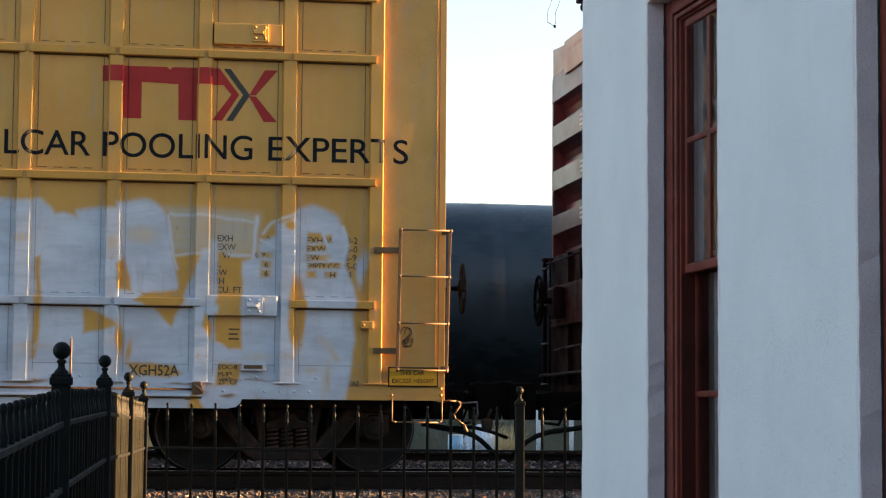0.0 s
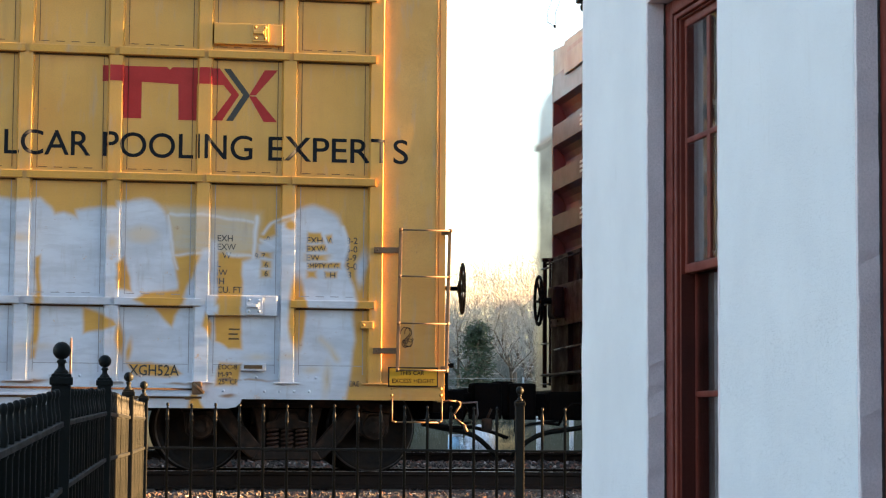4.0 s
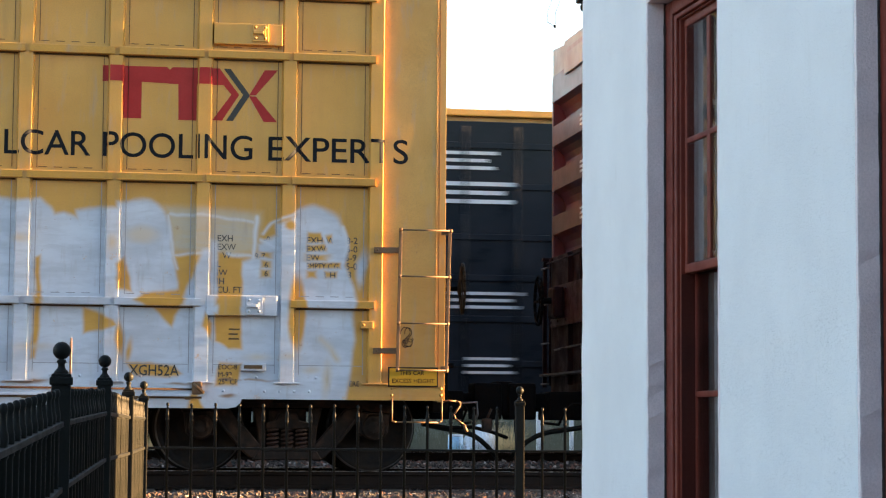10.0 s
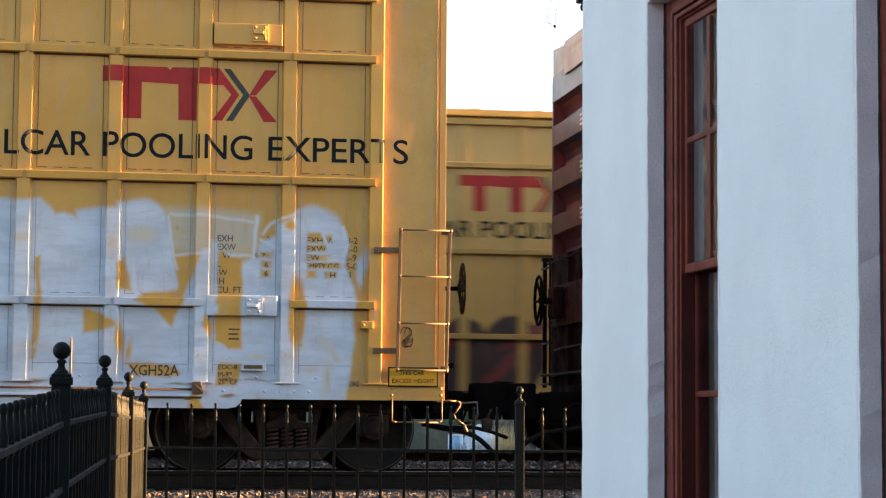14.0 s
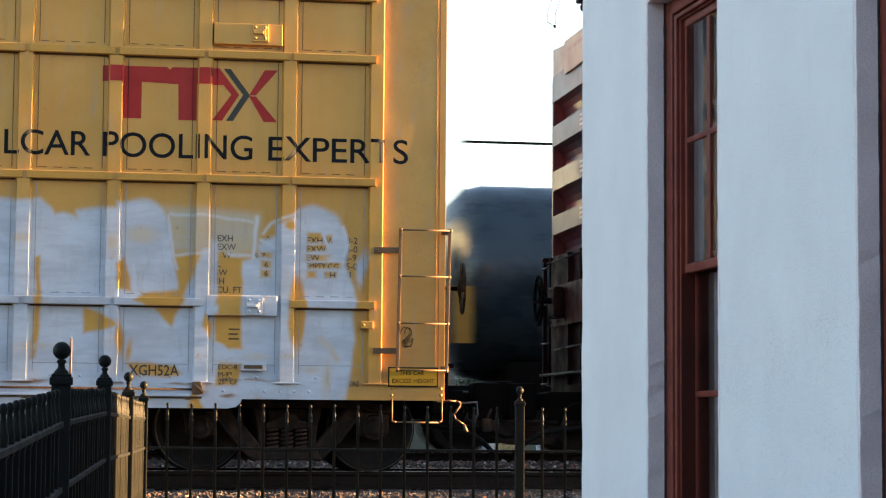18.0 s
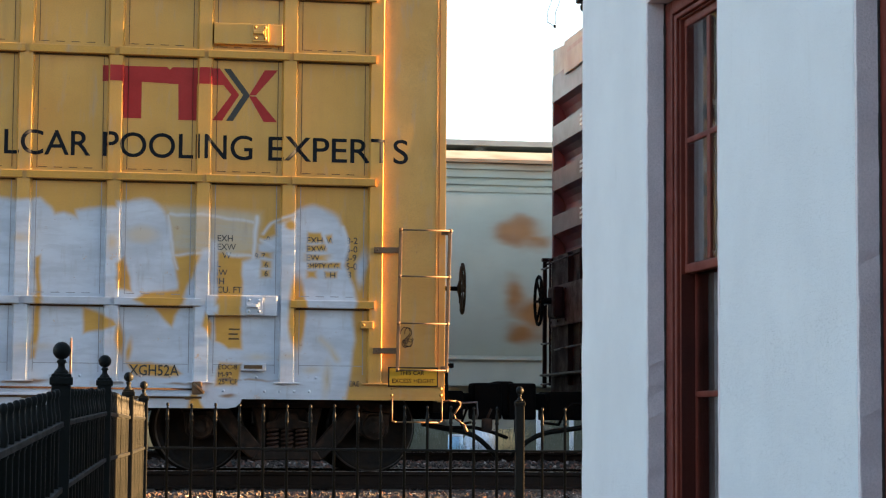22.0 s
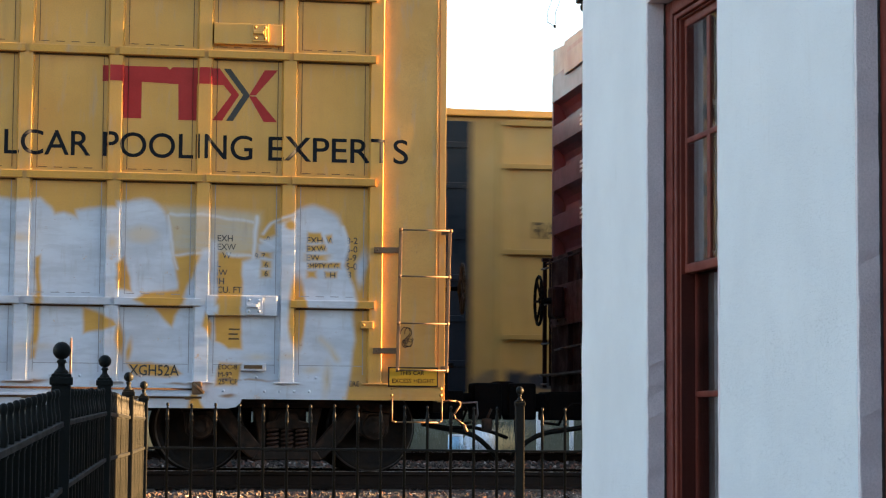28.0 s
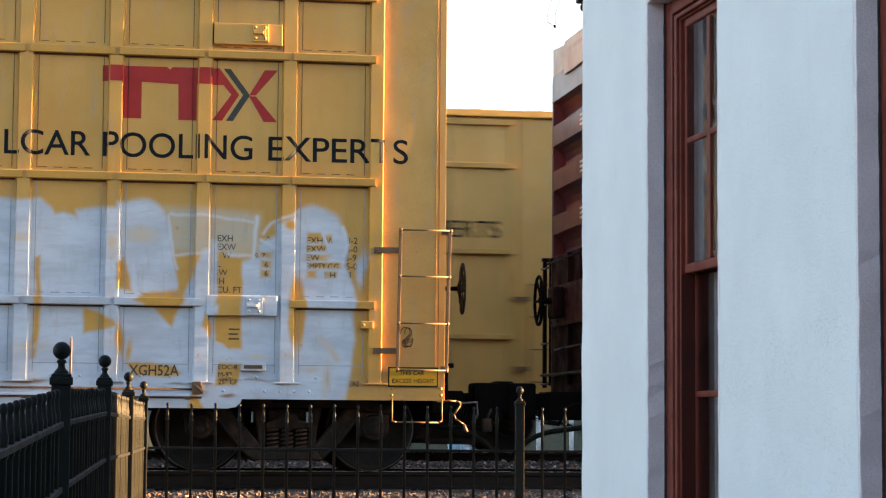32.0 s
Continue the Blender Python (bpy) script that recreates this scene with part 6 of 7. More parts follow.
m_rack_roof = surface("galvanised_roof", (0.38, 0.42, 0.46), (0.32, 0.35, 0.39), 0.45, 0.2, 1.5, 50, 0.1)
m_dark_hopper = surface("dark_grey_hopper_paint", (0.12, 0.15, 0.148), (0.085, 0.105, 0.104), 0.5, 0, 1.2, 60, 0.1, streak=0.4, streak_col=(0.12, 0.1, 0.08))
m_sign_maroon = paint("maroon_sign_paint", (0.19, 0.032, 0.034))
m_rack_end = surface("oxide_brown_end_paint", (0.05, 0.017, 0.015), (0.038, 0.014, 0.013), 0.42, 0, 3, 60, 0.1)
# ladder panels get no sun; its warm orange is put into this colour
m_rack_orange = surface("sun_orange_brown_paint", (0.1, 0.034, 0.012), (0.08, 0.027, 0.01), 0.5, 0, 3, 60, 0.1)
m_rack_red = surface("brown_red_frame_paint", (0.12, 0.026, 0.02), (0.085, 0.022, 0.018), 0.45, 0, 3, 60, 0.1)


m_rack_sprayed = sprayed("galvanised_rack_panel_with_graffiti", (0.25, 0.285, 0.265), (0.18, 0.21, 0.195), [
    ((0.1, 0.4, 0.6), (0.22, 0.52, 0.66), 0.04, [("b", -13.8, 1.5, 3.3, 0.46, 0), ("e", -11.2, 1.6, 0.85, 0.5, 0), ("e", -15.9, 1.5, 1.4, 0.58, 0), ("e", -13.6, 1.75, 0.9, 0.42, 0)]),
    ((0.04, 0.2, 0.5), (0.06, 0.28, 0.56), 0.06, [("b", -13.6, 1.08, 3.0, 0.12, 0), ("e", -15.6, 1.2, 0.8, 0.16, 6)]),
    ((0.012, 0.03, 0.06), (0.02, 0.05, 0.1), 0.03, [("e", -11.4, 1.72, 0.4, 0.13, 8), ("e", -12.3, 1.45, 0.6, 0.1, -12), ("e", -14.2, 1.66, 0.6, 0.14, 10), ("e", -15.4, 1.35, 0.6, 0.1, -8), ("e", -13.3, 1.2, 0.6, 0.07, 5), ("e", -12.75, 1.78, 0.2, 0.12, -20)]),
    ((0.2, 0.22, 0.06), (0.12, 0.16, 0.08), 0.06, [("e", -10.75, 1.5, 0.16, 0.24, 10), ("e", -12.9, 1.3, 0.24, 0.1, 0), ("e", -15.0, 1.75, 0.24, 0.08, 0), ("s", -14.9, 1.5, -14.5, 1.25, 0.05), ("s", -11.9, 1.2, -11.6, 1.5, 0.05)])], rough=0.36, streak=0.3, grime=(0.12, 0.11, 0.1))


def autorack(t0, L=-26.9):
    car = thing("autorack_car", far_pose(t0), "tall autorack car with corrugated grey panels and brown-red posts", "autorack car")
    bm = bmesh.new()
    pr = []
    z = 0.92
    while z < 4.8:
        pr += [(-1.5, z), (-1.5, z + 0.03), (-1.455, z + 0.06), (-1.455, z + 0.085)]
        z += 0.107
    prism(bm, pr + [(-1.5, 4.9), (1.5, 4.9), (1.5, 0.92)], "x", L + 0.9, -0.9)
    part("side_panel", bm, m_rack_sprayed, car)
    bm = bmesh.new()
    for z in (1.03, 2.0, 2.97, 3.94, 4.9):
        for s in (-1, 1):
            y0, y1 = sorted((s * 1.44, s * 1.508))
            box(bm, L + 0.9, -0.9, y0, y1, z - 0.02, z + 0.02)
    part("panel_seam", bm, m_steel_dark, car)
    for k in range(10):
        x = -2.16 - 2.54 * k
        for s in (-1, 1):
            y0, y1 = sorted((s * 1.47, s * 1.56))
            bm = bmesh.new()
            box(bm, x - 0.1, x + 0.1, y0, y1, 0.9, 4.84)
            box(bm, x - 0.42, x + 0.42, y0, y1, 4.841, 4.97)
            part("rack_post", bm, m_rack_red, car)
    bm = bmesh.new()
    arch = [(-1.53, 4.97), (-1.53, 5.1), (-1.36, 5.5), (-0.9, 5.66), (0, 5.72), (0.9, 5.66), (1.36, 5.5), (1.53, 5.1), (1.53, 4.97)]
    prism(bm, arch, "x", L + 0.15, -0.15)
    for k in range(50):
        x = -0.8 - k * 0.52
        prism(bm, [(-1.54, 5.1), (-1.375, 5.505), (-0.9, 5.675), (0, 5.735), (0.9, 5.675), (0.9, 5.64), (0, 5.7), (-0.9, 5.64), (-1.35, 5.48), (-1.52, 5.1)], "x", x - 0.03, x + 0.03)
    part("roof", bm, m_rack_roof, car, "pale galvanised arched roof")
    for e, s in ((0.0, 1), (L, -1)):
        bm = bmesh.new()
        x0, x1 = sorted((e - s * 0.12, e - s * 1.86))
        box(bm, *sorted((e - s * 0.74, e - s * 1.86)), -1.515, 1.515, 0.95, 4.84)
        box(bm, *sorted((e - s * 0.12, e - s * 0.735)), -1.35, 1.35, 0.95, 4.84)
        part("end_door", bm, m_rack_end, car, "dark oxide-brown end door")
        for side in (-1, 1):
            bm = bmesh.new()
            xa, xb = e - s * 0.74, e - s * 0.43
            pts = [(xa, side * 1.47), (xa, side * 1.515), (xb, side * 1.40), (xb, side * 1.36)]
            prism(bm, pts, "z", 1.9, 4.62)
            panel = part("ladder_panel", bm, m_rack_orange, car, "orange-brown angled ladder panel")
            bm = bmesh.new()
            for k in range(7):
                tube(bm, (e - s * 0.78, side * 1.53, 1.88 + k * 0.46), (e - s * 0.38, side * 1.53, 1.88 + k * 0.46), 0.022, 6)
            part("ladder_rung", bm, m_steel_dark, panel)
        flat([tuple(sorted((e - s * 0.93, e - s * 0.62))[i] if j == 0 else z for j in (0, 1)) for i, z in ((0, 4.5), (1, 4.5), (1, 4.77), (0, 4.77))], m_white_ink, car, "white_placard", y=-1.525)
        x0 = min(e - s * 1.85, e - s * 1.0)
        bars(x0, 3.4, 0.7, 0.035, 4, 0.09, m_faint, car, -1.522)
        bars(x0 + 0.15, 2.88, 0.42, 0.05, 1, 0.1, m_white_ink, car, -1.522)
        bars(x0 + 0.2, 2.33, 0.6, 0.07, 1, 0.1, m_sign_yellow, car, -1.522)
        bars(x0 + 0.3, 2.15, 0.45, 0.03, 3, 0.12, m_faint, car, -1.522)
        flat([(x0 + 0.5, 1.35), (x0 + 0.76, 1.35), (x0 + 0.76, 1.48), (x0 + 0.5, 1.48)], m_bolster, car, "small_placard", y=-1.525)
        bm = bmesh.new()
        box(bm, *sorted((e - s * 0.1, e - s * 1.9)), -1.53, 1.53, 4.85, 4.95)
        part("top_rail", bm, m_rack_red, car)
    bm = bmesh.new()
    prism(bm, [(L + 0.05, 0.95), (-0.05, 0.95), (-0.05, 0.75), (-5.0, 0.75), (-6, 0.6), (L + 6, 0.6), (L + 5, 0.75), (L + 0.05, 0.75)], "y", -1.46, 1.46)
    part("flatcar_deck", bm, m_steel_dark, car)
    flat([(-21.3, 2.98), (-18.4, 2.98), (-18.4, 3.92), (-21.3, 3.92)], m_sign_maroon, car, "sign_panel", y=-1.566)
    bars(-20.9, 3.84, 2.2, 0.035, 5, 0.075, m_white_ink, car, -1.57)
    bars(-20.8, 3.15, 1.6, 0.05, 1, 0.11, m_mark_red, car, -1.57)
    # rows of punched vent slots in every bay
    for k in range(9):
        x = -1.96 - 2.555 * k - 1.28
        for z, n, w in ((4.52, 1, 1.0), (4.32, 3, 0.7), (3.98, 1, 0.5), (3.6, 2, 0.55), (2.86, 1, 1.1), (2.72, 1, 1.5), (2.45, 4, 1.0), (2.08, 1, 0.8)):
            bm = bmesh.new()
            for r in range(n):
                u = -w / 2
                while u < w / 2:
                    box(bm, x + u, x + u + 0.09, -1.512, -1.505, z - r * 0.05, z - r * 0.05 + 0.022)
                    u += 0.16
            tagged(part("vent_slots", bm, m_white_ink, car), "small punched vent slots", kind="stuff")
    coupler(car, -0.1, 1)
    coupler(car, L + 0.1, -1)
    truck(car, -2.6)
    truck(car, L + 2.6)
    return runs(car, t0)


def tag_layers(x0, x1, top, colours, seed, n=0):
    """Sprayed letters: a run of fat overlapping ovals in the first colour, strokes in the others."""
    rng = random.Random(seed)
    n = n or max(3, int((x1 - x0) / 0.75))
    z = (0.72 + top) / 2
    body = [("e", x0 + (k + 0.5) * (x1 - x0) / n, z + rng.uniform(-0.05, 0.1), (x1 - x0) / n * 0.62, (top - 0.72) / 2 * rng.uniform(0.9, 1.1), rng.uniform(-15, 15)) for k in range(n)]
    out = [(colours[0], [c * 0.8 for c in colours[0]], 0.03, body)]
    for c in colours[1:]:
        st = [("e", rng.uniform(x0 + 0.2, x1 - 0.2), rng.uniform(0.85, top - 0.12), rng.uniform(0.15, 0.55), rng.uniform(0.06, 0.16), rng.uniform(-50, 50)) for k in range(n + 1)]
        out.append((c, [v * 0.85 for v in c], 0.02, st))
    return out


def stripes(x0, x1, top, seed):
    """Black lettering with broad slanting pale blue-white bars."""
    rng = random.Random(seed)
    pale, pale2, dark, dark2 = (0.4, 0.5, 0.62), (0.55, 0.6, 0.66), (0.015, 0.017, 0.022), (0.02, 0.028, 0.05)
    n = int((x1 - x0) / 0.8)
    body = [("b", (x0 + x1) / 2, (0.72 + top) / 2 - 0.05, (x1 - x0) / 2, (top - 0.72) / 2 - 0.1, 0)]
    body += [("e", x0 + (k + 0.5) * (x1 - x0) / n, top - 0.25, 0.55, rng.uniform(0.2, 0.32), 0) for k in range(n)]
    bars_ = []
    for k in range(n * 2):
        x = x0 + (k + 0.5) * (x1 - x0) / (n * 2)
        for z in (0.95, 1.3, 1.68):
            bars_.append(("e", x + rng.uniform(-0.12, 0.12), z + rng.uniform(-0.1, 0.1), rng.uniform(0.2, 0.36), rng.uniform(0.07, 0.12), rng.uniform(-45, -5)))
    return [(dark, dark2, 0.04, body), (pale, pale2, 0.03, bars_)]


BLACK, WHITE, SKY, NAVY = (0.02, 0.022, 0.028), (0.66, 0.67, 0.7), (0.28, 0.5, 0.66), (0.04, 0.045, 0.25)
YEL, RED, PINK = (0.62, 0.5, 0.03), (0.48, 0.03, 0.04), (0.5, 0.3, 0.36)
GREEN, ORANGE, SLATE = (0.25, 0.5, 0.3), (0.62, 0.25, 0.03), (0.16, 0.22, 0.25)
BLOCKS = [(RED, (0.5, 0.05, 0.03), 0.02, [("e", -2.0, 1.68, 0.36, 0.27, 0), ("e", -1.0, 1.68, 0.36, 0.27, 0), ("b", -1.55, 1.58, 0.9, 0.08, 0)]),
          (NAVY, (0.05, 0.06, 0.3), 0.02, [("b", -1.95, 1.2, 0.45, 0.4, 0)]), (WHITE, (0.5, 0.55, 0.62), 0.015, [("b", -2.0, 1.46, 0.28, 0.02, 0), ("b", -2.0, 1.2, 0.26, 0.018, 0)]),
          (SLATE, SKY, 0.02, [("b", -2.0, 1.33, 0.24, 0.08, 0)]), (ORANGE, (0.6, 0.3, 0.03), 0.03, [("b", -1.0, 1.2, 0.28, 0.42, 0)]), (YEL, (0.66, 0.5, 0.04), 0.02, [("b", -1.42, 1.2, 0.12, 0.5, 28)])]
FAR_BOXCARS = [
    (4.02, "gold boxcar with white and yellow graffiti and a black door, rolling", tag_layers(-13.6, -11.4, 1.75, [WHITE, PINK, BLACK], 1) + tag_layers(-16.6, -14.3, 1.85, [YEL, (0.5, 0.55, 0.05)], 2)),
    (6.342, "gold boxcar with black-and-white and pink graffiti, rolling", stripes(-6.3, -1.7, 2.12, 3) + tag_layers(-16.4, -11.6, 1.85, [PINK, (0.36, 0.17, 0.24), (0.45, 0.2, 0.26)], 4)),
    (8.72, "gold boxcar with red, blue and yellow graffiti, rolling", tag_layers(-6.1, -2.5, 1.85, [RED], 5) + tag_layers(-6.1, -2.5, 1.4, [NAVY, YEL, BLACK], 6) + BLOCKS + tag_layers(-15.7, -12.2, 1.5, [SKY, WHITE], 7)),
    (11.08, "gold boxcar with green and lilac graffiti, rolling", tag_layers(-6.2, -1.0, 1.6, [(0.3, 0.46, 0.4), BLACK, YEL], 8) + tag_layers(-15.5, -12.4, 1.9, [(0.5, 0.56, 0.66), SKY, (0.55, 0.33, 0.06), NAVY], 9)),
]
FAR_BOXCARS += [
    (13.45, "gold boxcar with dark brown graffiti, rolling", tag_layers(-1.2, -0.2, 1.9, [(0.5, 0.52, 0.56)], 10) + tag_layers(-6.2, -3.1, 2.0, [(0.05, 0.025, 0.02), (0.03, 0.02, 0.02), (0.16, 0.03, 0.025)], 11)),
    (27.185, "gold boxcar with turquoise, green and red graffiti, rolling", tag_layers(-6.4, -1.4, 1.2, [(0.22, 0.14, 0.06), BLACK], 12) + tag_layers(-15.9, -11.3, 1.9, [(0.1, 0.5, 0.46), GREEN, (0.1, 0.5, 0.5), BLACK, RED], 13)),
    (29.50, "gold boxcar with slate-blue and white graffiti, rolling", tag_layers(-6.6, -1.1, 1.7, [(0.16, 0.25, 0.25), (0.3, 0.42, 0.46), BLACK], 14, 6) + tag_layers(-14.5, -11.2, 1.95, [(0.24, 0.36, 0.46), BLACK, (0.45, 0.5, 0.55)], 15, 4) + tag_layers(-17.5, -14.9, 2.3, [(0.5, 0.44, 0.43), (0.26, 0.18, 0.12), (0.62, 0.36, 0.12)], 17, 3)),
    (31.79, "gold boxcar with grey smears, rolling", tag_layers(-6.0, -2.0, 1.4, [(0.3, 0.26, 0.2), BLACK], 16)),
]
for t0, label, layers in FAR_BOXCARS:
    door = sprayed("black_door_paint_with_teal", (0.01, 0.015, 0.021), (0.018, 0.023, 0.03), [((0.09, 0.26, 0.21), (0.03, 0.1, 0.1), 0.1, [("b", -7.6, 1.2, 1.3, 0.26, 0), ("e", -6.9, 1.35, 0.5, 0.2, 10), ("e", -8.4, 1.3, 0.5, 0.2, -8)])], streak=0.1, grime=(0.03, 0.03, 0.03), spec=0.15) if t0 == 11.08 else None
    c = boxcar(far_pose(t0), sprayed("gold_paint_with_graffiti", *((0.6, 0.4, 0.14), (0.53, 0.34, 0.11)) if 29 < t0 < 30 or t0 < 5 else ((0.47, 0.28, 0.075), (0.41, 0.235, 0.055)), layers, wobble=0.06, streak=0.35), label, door=door, plain=t0 in (4.02, 6.342, 29.5), late=t0 == 29.5, title=t0 == 6.342)
    runs(c, t0)
tank_car(-1.751)
autorack(0.565)
tank_car(15.83, R=1.5, zc=2.58, rail=True)
H_BASE, H_BASE2 = (0.42, 0.575, 0.595), (0.36, 0.505, 0.53)
RUST, RUST2 = (0.33, 0.15, 0.05), (0.34, 0.26, 0.18)


def rust_spots(x0, x1, n, seed, top=True):
    rng = random.Random(seed)
    sp = []
    for k in range(n):
        x, z = rng.uniform(x0, x1), rng.uniform(3.1, 3.75) if k % 3 else rng.uniform(1.5, 2.4)
        for i in range(2):   # each stain is a ragged pair
            sp.append(("e", x + rng.gauss(0, 0.22), z + rng.gauss(0, 0.09), rng.uniform(0.05, 0.24), rng.uniform(0.03, 0.1), rng.uniform(-12, 12)))
    if top:
        sp += [("e", rng.uniform(x0, x1), rng.uniform(4.12, 4.3), rng.uniform(0.5, 1.2), 0.05, 0) for k in range(4)]
    return [(RUST, RUST2, 0.14, sp)]


hop1 = [((0.14, 0.45, 0.7), (0.3, 0.58, 0.75), 0.06, [("b", -6.05, 1.9, 0.85, 0.4, 0), ("e", -5.4, 1.92, 0.45, 0.42, 0), ("e", -6.7, 1.95, 0.4, 0.38, 0)]), (WHITE, SKY, 0.05, [("e", -5.9, 2.0, 0.3, 0.07, 10), ("e", -6.6, 1.9, 0.25, 0.06, -15)]),
        ((0.3, 0.3, 0.3), RUST2, 0.08, [("b", -6.4, 1.7, 0.12, 0.16, 0), ("e", -9.2, 3.6, 0.5, 0.12, 0)]), ((0.5, 0.45, 0.05), YEL, 0.03, [("b", -3.7, 1.62, 0.35, 0.09, 0)])]
hop3 = [(YEL, (0.7, 0.5, 0.03), 0.02, [("b", -2.72, 1.86, 0.42, 0.12, 0)]), ((0.6, 0.28, 0.03), ORANGE, 0.05, [("b", -0.95, 1.9, 0.28, 0.38, 0), ("b", -11.5, 1.66, 0.15, 0.24, 0), ("e", -8.3, 1.8, 0.14, 0.2, 0)])]
hopper_car(18.155, -17.85, sprayed("pale_hopper_paint_with_blue", (0.52, 0.67, 0.69), (0.45, 0.6, 0.62), hop1, streak=0.25, grime=(0.3, 0.27, 0.22)), "pale blue-grey covered hopper car with blue graffiti", HOPPER_CUT=LEAD_CUT)
hopper_car(20.352, -17.7, sprayed("pale_hopper_paint_rusted", (0.46, 0.525, 0.45), (0.4, 0.455, 0.395), rust_spots(-16, -0.8, 11, 3) + [(RUST, (0.4, 0.19, 0.06), 0.09, [("e", -13.2, 4.3, 1.7, 0.05, 0), ("e", -12.85, 3.25, 0.34, 0.22, 0), ("e", -12.55, 3.1, 0.2, 0.1, 0), ("e", -12.9, 2.3, 0.14, 0.26, 0), ("e", -12.6, 2.05, 0.24, 0.2, 0), ("e", -12.8, 1.72, 0.2, 0.16, 0), ("e", -14.4, 3.4, 0.3, 0.1, 0)]), ((0.5, 0.4, 0.04), YEL, 0.02, [("b", -4.73, 1.13, 0.34, 0.09, 0)])], wobble=0.16, streak=0.3, grime=(0.3, 0.24, 0.18)), "pale grey covered hopper car with rust stains", HOPPER_CUT=STRAIGHT_CUT)
m_label_ink = paint("worn_label_print", (0.3, 0.24, 0.05))
label_car = hopper_car(22.581, -17.7, sprayed("pale_hopper_paint_clean", H_BASE, H_BASE2, rust_spots(-16, -10, 5, 5) + rust_spots(-2.2, -0.8, 2, 6, False) + [((0.42, 0.24, 0.09), (0.5, 0.36, 0.18), 0.09, [("e", -11.7, 3.57, 0.26, 0.14, 0), ("e", -11.5, 4.24, 0.6, 0.06, 0), ("e", -12.0, 3.72, 0.14, 0.08, 0), ("e", -3.3, 4.23, 0.7, 0.05, 0), ("e", -3.2, 3.55, 0.22, 0.09, 0)])] + hop3, wobble=0.12, streak=0.2, grime=(0.32, 0.28, 0.22)), "pale blue-grey covered hopper car, lightly rusted")
bars(-3.1, 1.93, 0.76, 0.016, 4, 0.05, m_label_ink, label_car, -hopper_section(1.9) - 0.012)
bars(-2.05, 1.97, 0.34, 0.02, 4, 0.06, m_white_ink, label_car, -hopper_section(1.9) - 0.012)
hopper_car(24.75, -17.6, m_dark_hopper, "dark grey weathered hopper car", dark=True, HOPPER_CUT=DARK_CUT)


# ---- trees beyond the tracks ----
def bare_tree(x, y, h, seed, label="bare winter tree with fine branching twigs"):
    rng = random.Random(seed)
    root = thing("tree", pose(x, y, 0), label, "tree", "trees beyond the tracks")
    bm = bmesh.new()
    twigs = []

    def limb(p, d, length, r, depth):
        n = 3 if depth < 3 else 2
        q = p
        for k in range(n):
            d = (d + Vector((rng.uniform(-0.16, 0.16), rng.uniform(-0.16, 0.16), rng.uniform(-0.02, 0.1)))).normalized()
            nq = q + d * (length / n)
            r2 = r * 0.84
            if depth < 3:
                tube(bm, q, nq, r, 6, r2)
            else:
                twigs.append((q, nq, r, r2))
            q, r = nq, r2
            if depth < 5 and (k or depth):
                for j in range(2 if depth < 4 else 1):
                    a = rng.uniform(0, math.tau)
                    s = d.orthogonal().normalized()
                    side = (Matrix.Rotation(a, 3, d) @ s)
                    limb(q, (d * rng.uniform(0.5, 0.9) + side * rng.uniform(0.5, 0.9) + Vector((0, 0, 0.2))).normalized(), length * rng.uniform(0.58, 0.74), r * 0.6, depth + 1)
    limb(Vector((0, 0, -0.1)), Vector((0, 0, 1)), h * 0.42, h * 0.02, 0)
    part("trunk", bm, m_bark, root)
    vs, fs = [], []
    for p, q, r, r2 in twigs:
        d = (q - p)
        a = d.orthogonal().normalized()
        b = d.normalized().cross(a)
        k = len(vs)
        r = max(r, 0.007)
        for c, rr in ((p, r), (q, max(r2, 0.006))):
            for i in range(3):
                an = i * math.tau / 3
                vs.append(c + (a * math.cos(an) + b * math.sin(an)) * rr)
        fs += [(k, k + 1, k + 4, k + 3), (k + 1, k + 2, k + 5, k + 4), (k + 2, k, k + 3, k + 5)]
    me = bpy.data.meshes.new("twigs")
    me.from_pydata(vs, [], fs)
    me.materials.append(m_twig)
    part("crown", me, m_twig, root)
    return root


def pine(x, y, h, seed):
    rng = random.Random(seed)
    root = thing("pine_tree", pose(x, y, 0), "dark green pine with ragged drooping boughs", "tree", "trees beyond the tracks")
    bm = bmesh.new()
    tube(bm, (0, 0, -0.1), (0, 0, h), h * 0.02, 8, 0.03)
    boughs, vs, fs = [], [], []
    for k in range(120):
        u = rng.random() ** 0.8
        z = h * (0.12 + 0.86 * u)
        a = rng.uniform(0, math.tau)
        ln = h * 0.31 * (1.05 - u) * rng.uniform(0.5, 1.15) + 0.2
        tip = Vector((math.cos(a) * ln, math.sin(a) * ln, z - ln * rng.uniform(0.0, 0.3)))
        base = Vector((0, 0, z))
        tube(bm, base, tip, 0.035, 4, 0.01)
        for j in range(34):
            w = rng.uniform(0.25, 1.0)
            p = base.lerp(tip, w) + Vector((rng.gauss(0, 0.13), rng.gauss(0, 0.13), rng.gauss(0, 0.09)))
            d = Vector((rng.gauss(0, 1), rng.gauss(0, 1), rng.gauss(0, 0.6))).normalized() * rng.uniform(0.1, 0.22)
            s = d.orthogonal().normalized() * 0.035
            i = len(vs)
            vs += [p - s, p + s, p + d]
            fs.append((i, i + 1, i + 2))
    part("trunk", bm, m_bark, root)
    me = bpy.data.meshes.new("needles")
    me.from_pydata(vs, [], fs)
    me.materials.append(m_pine)
    part("needles", me, m_pine, root)


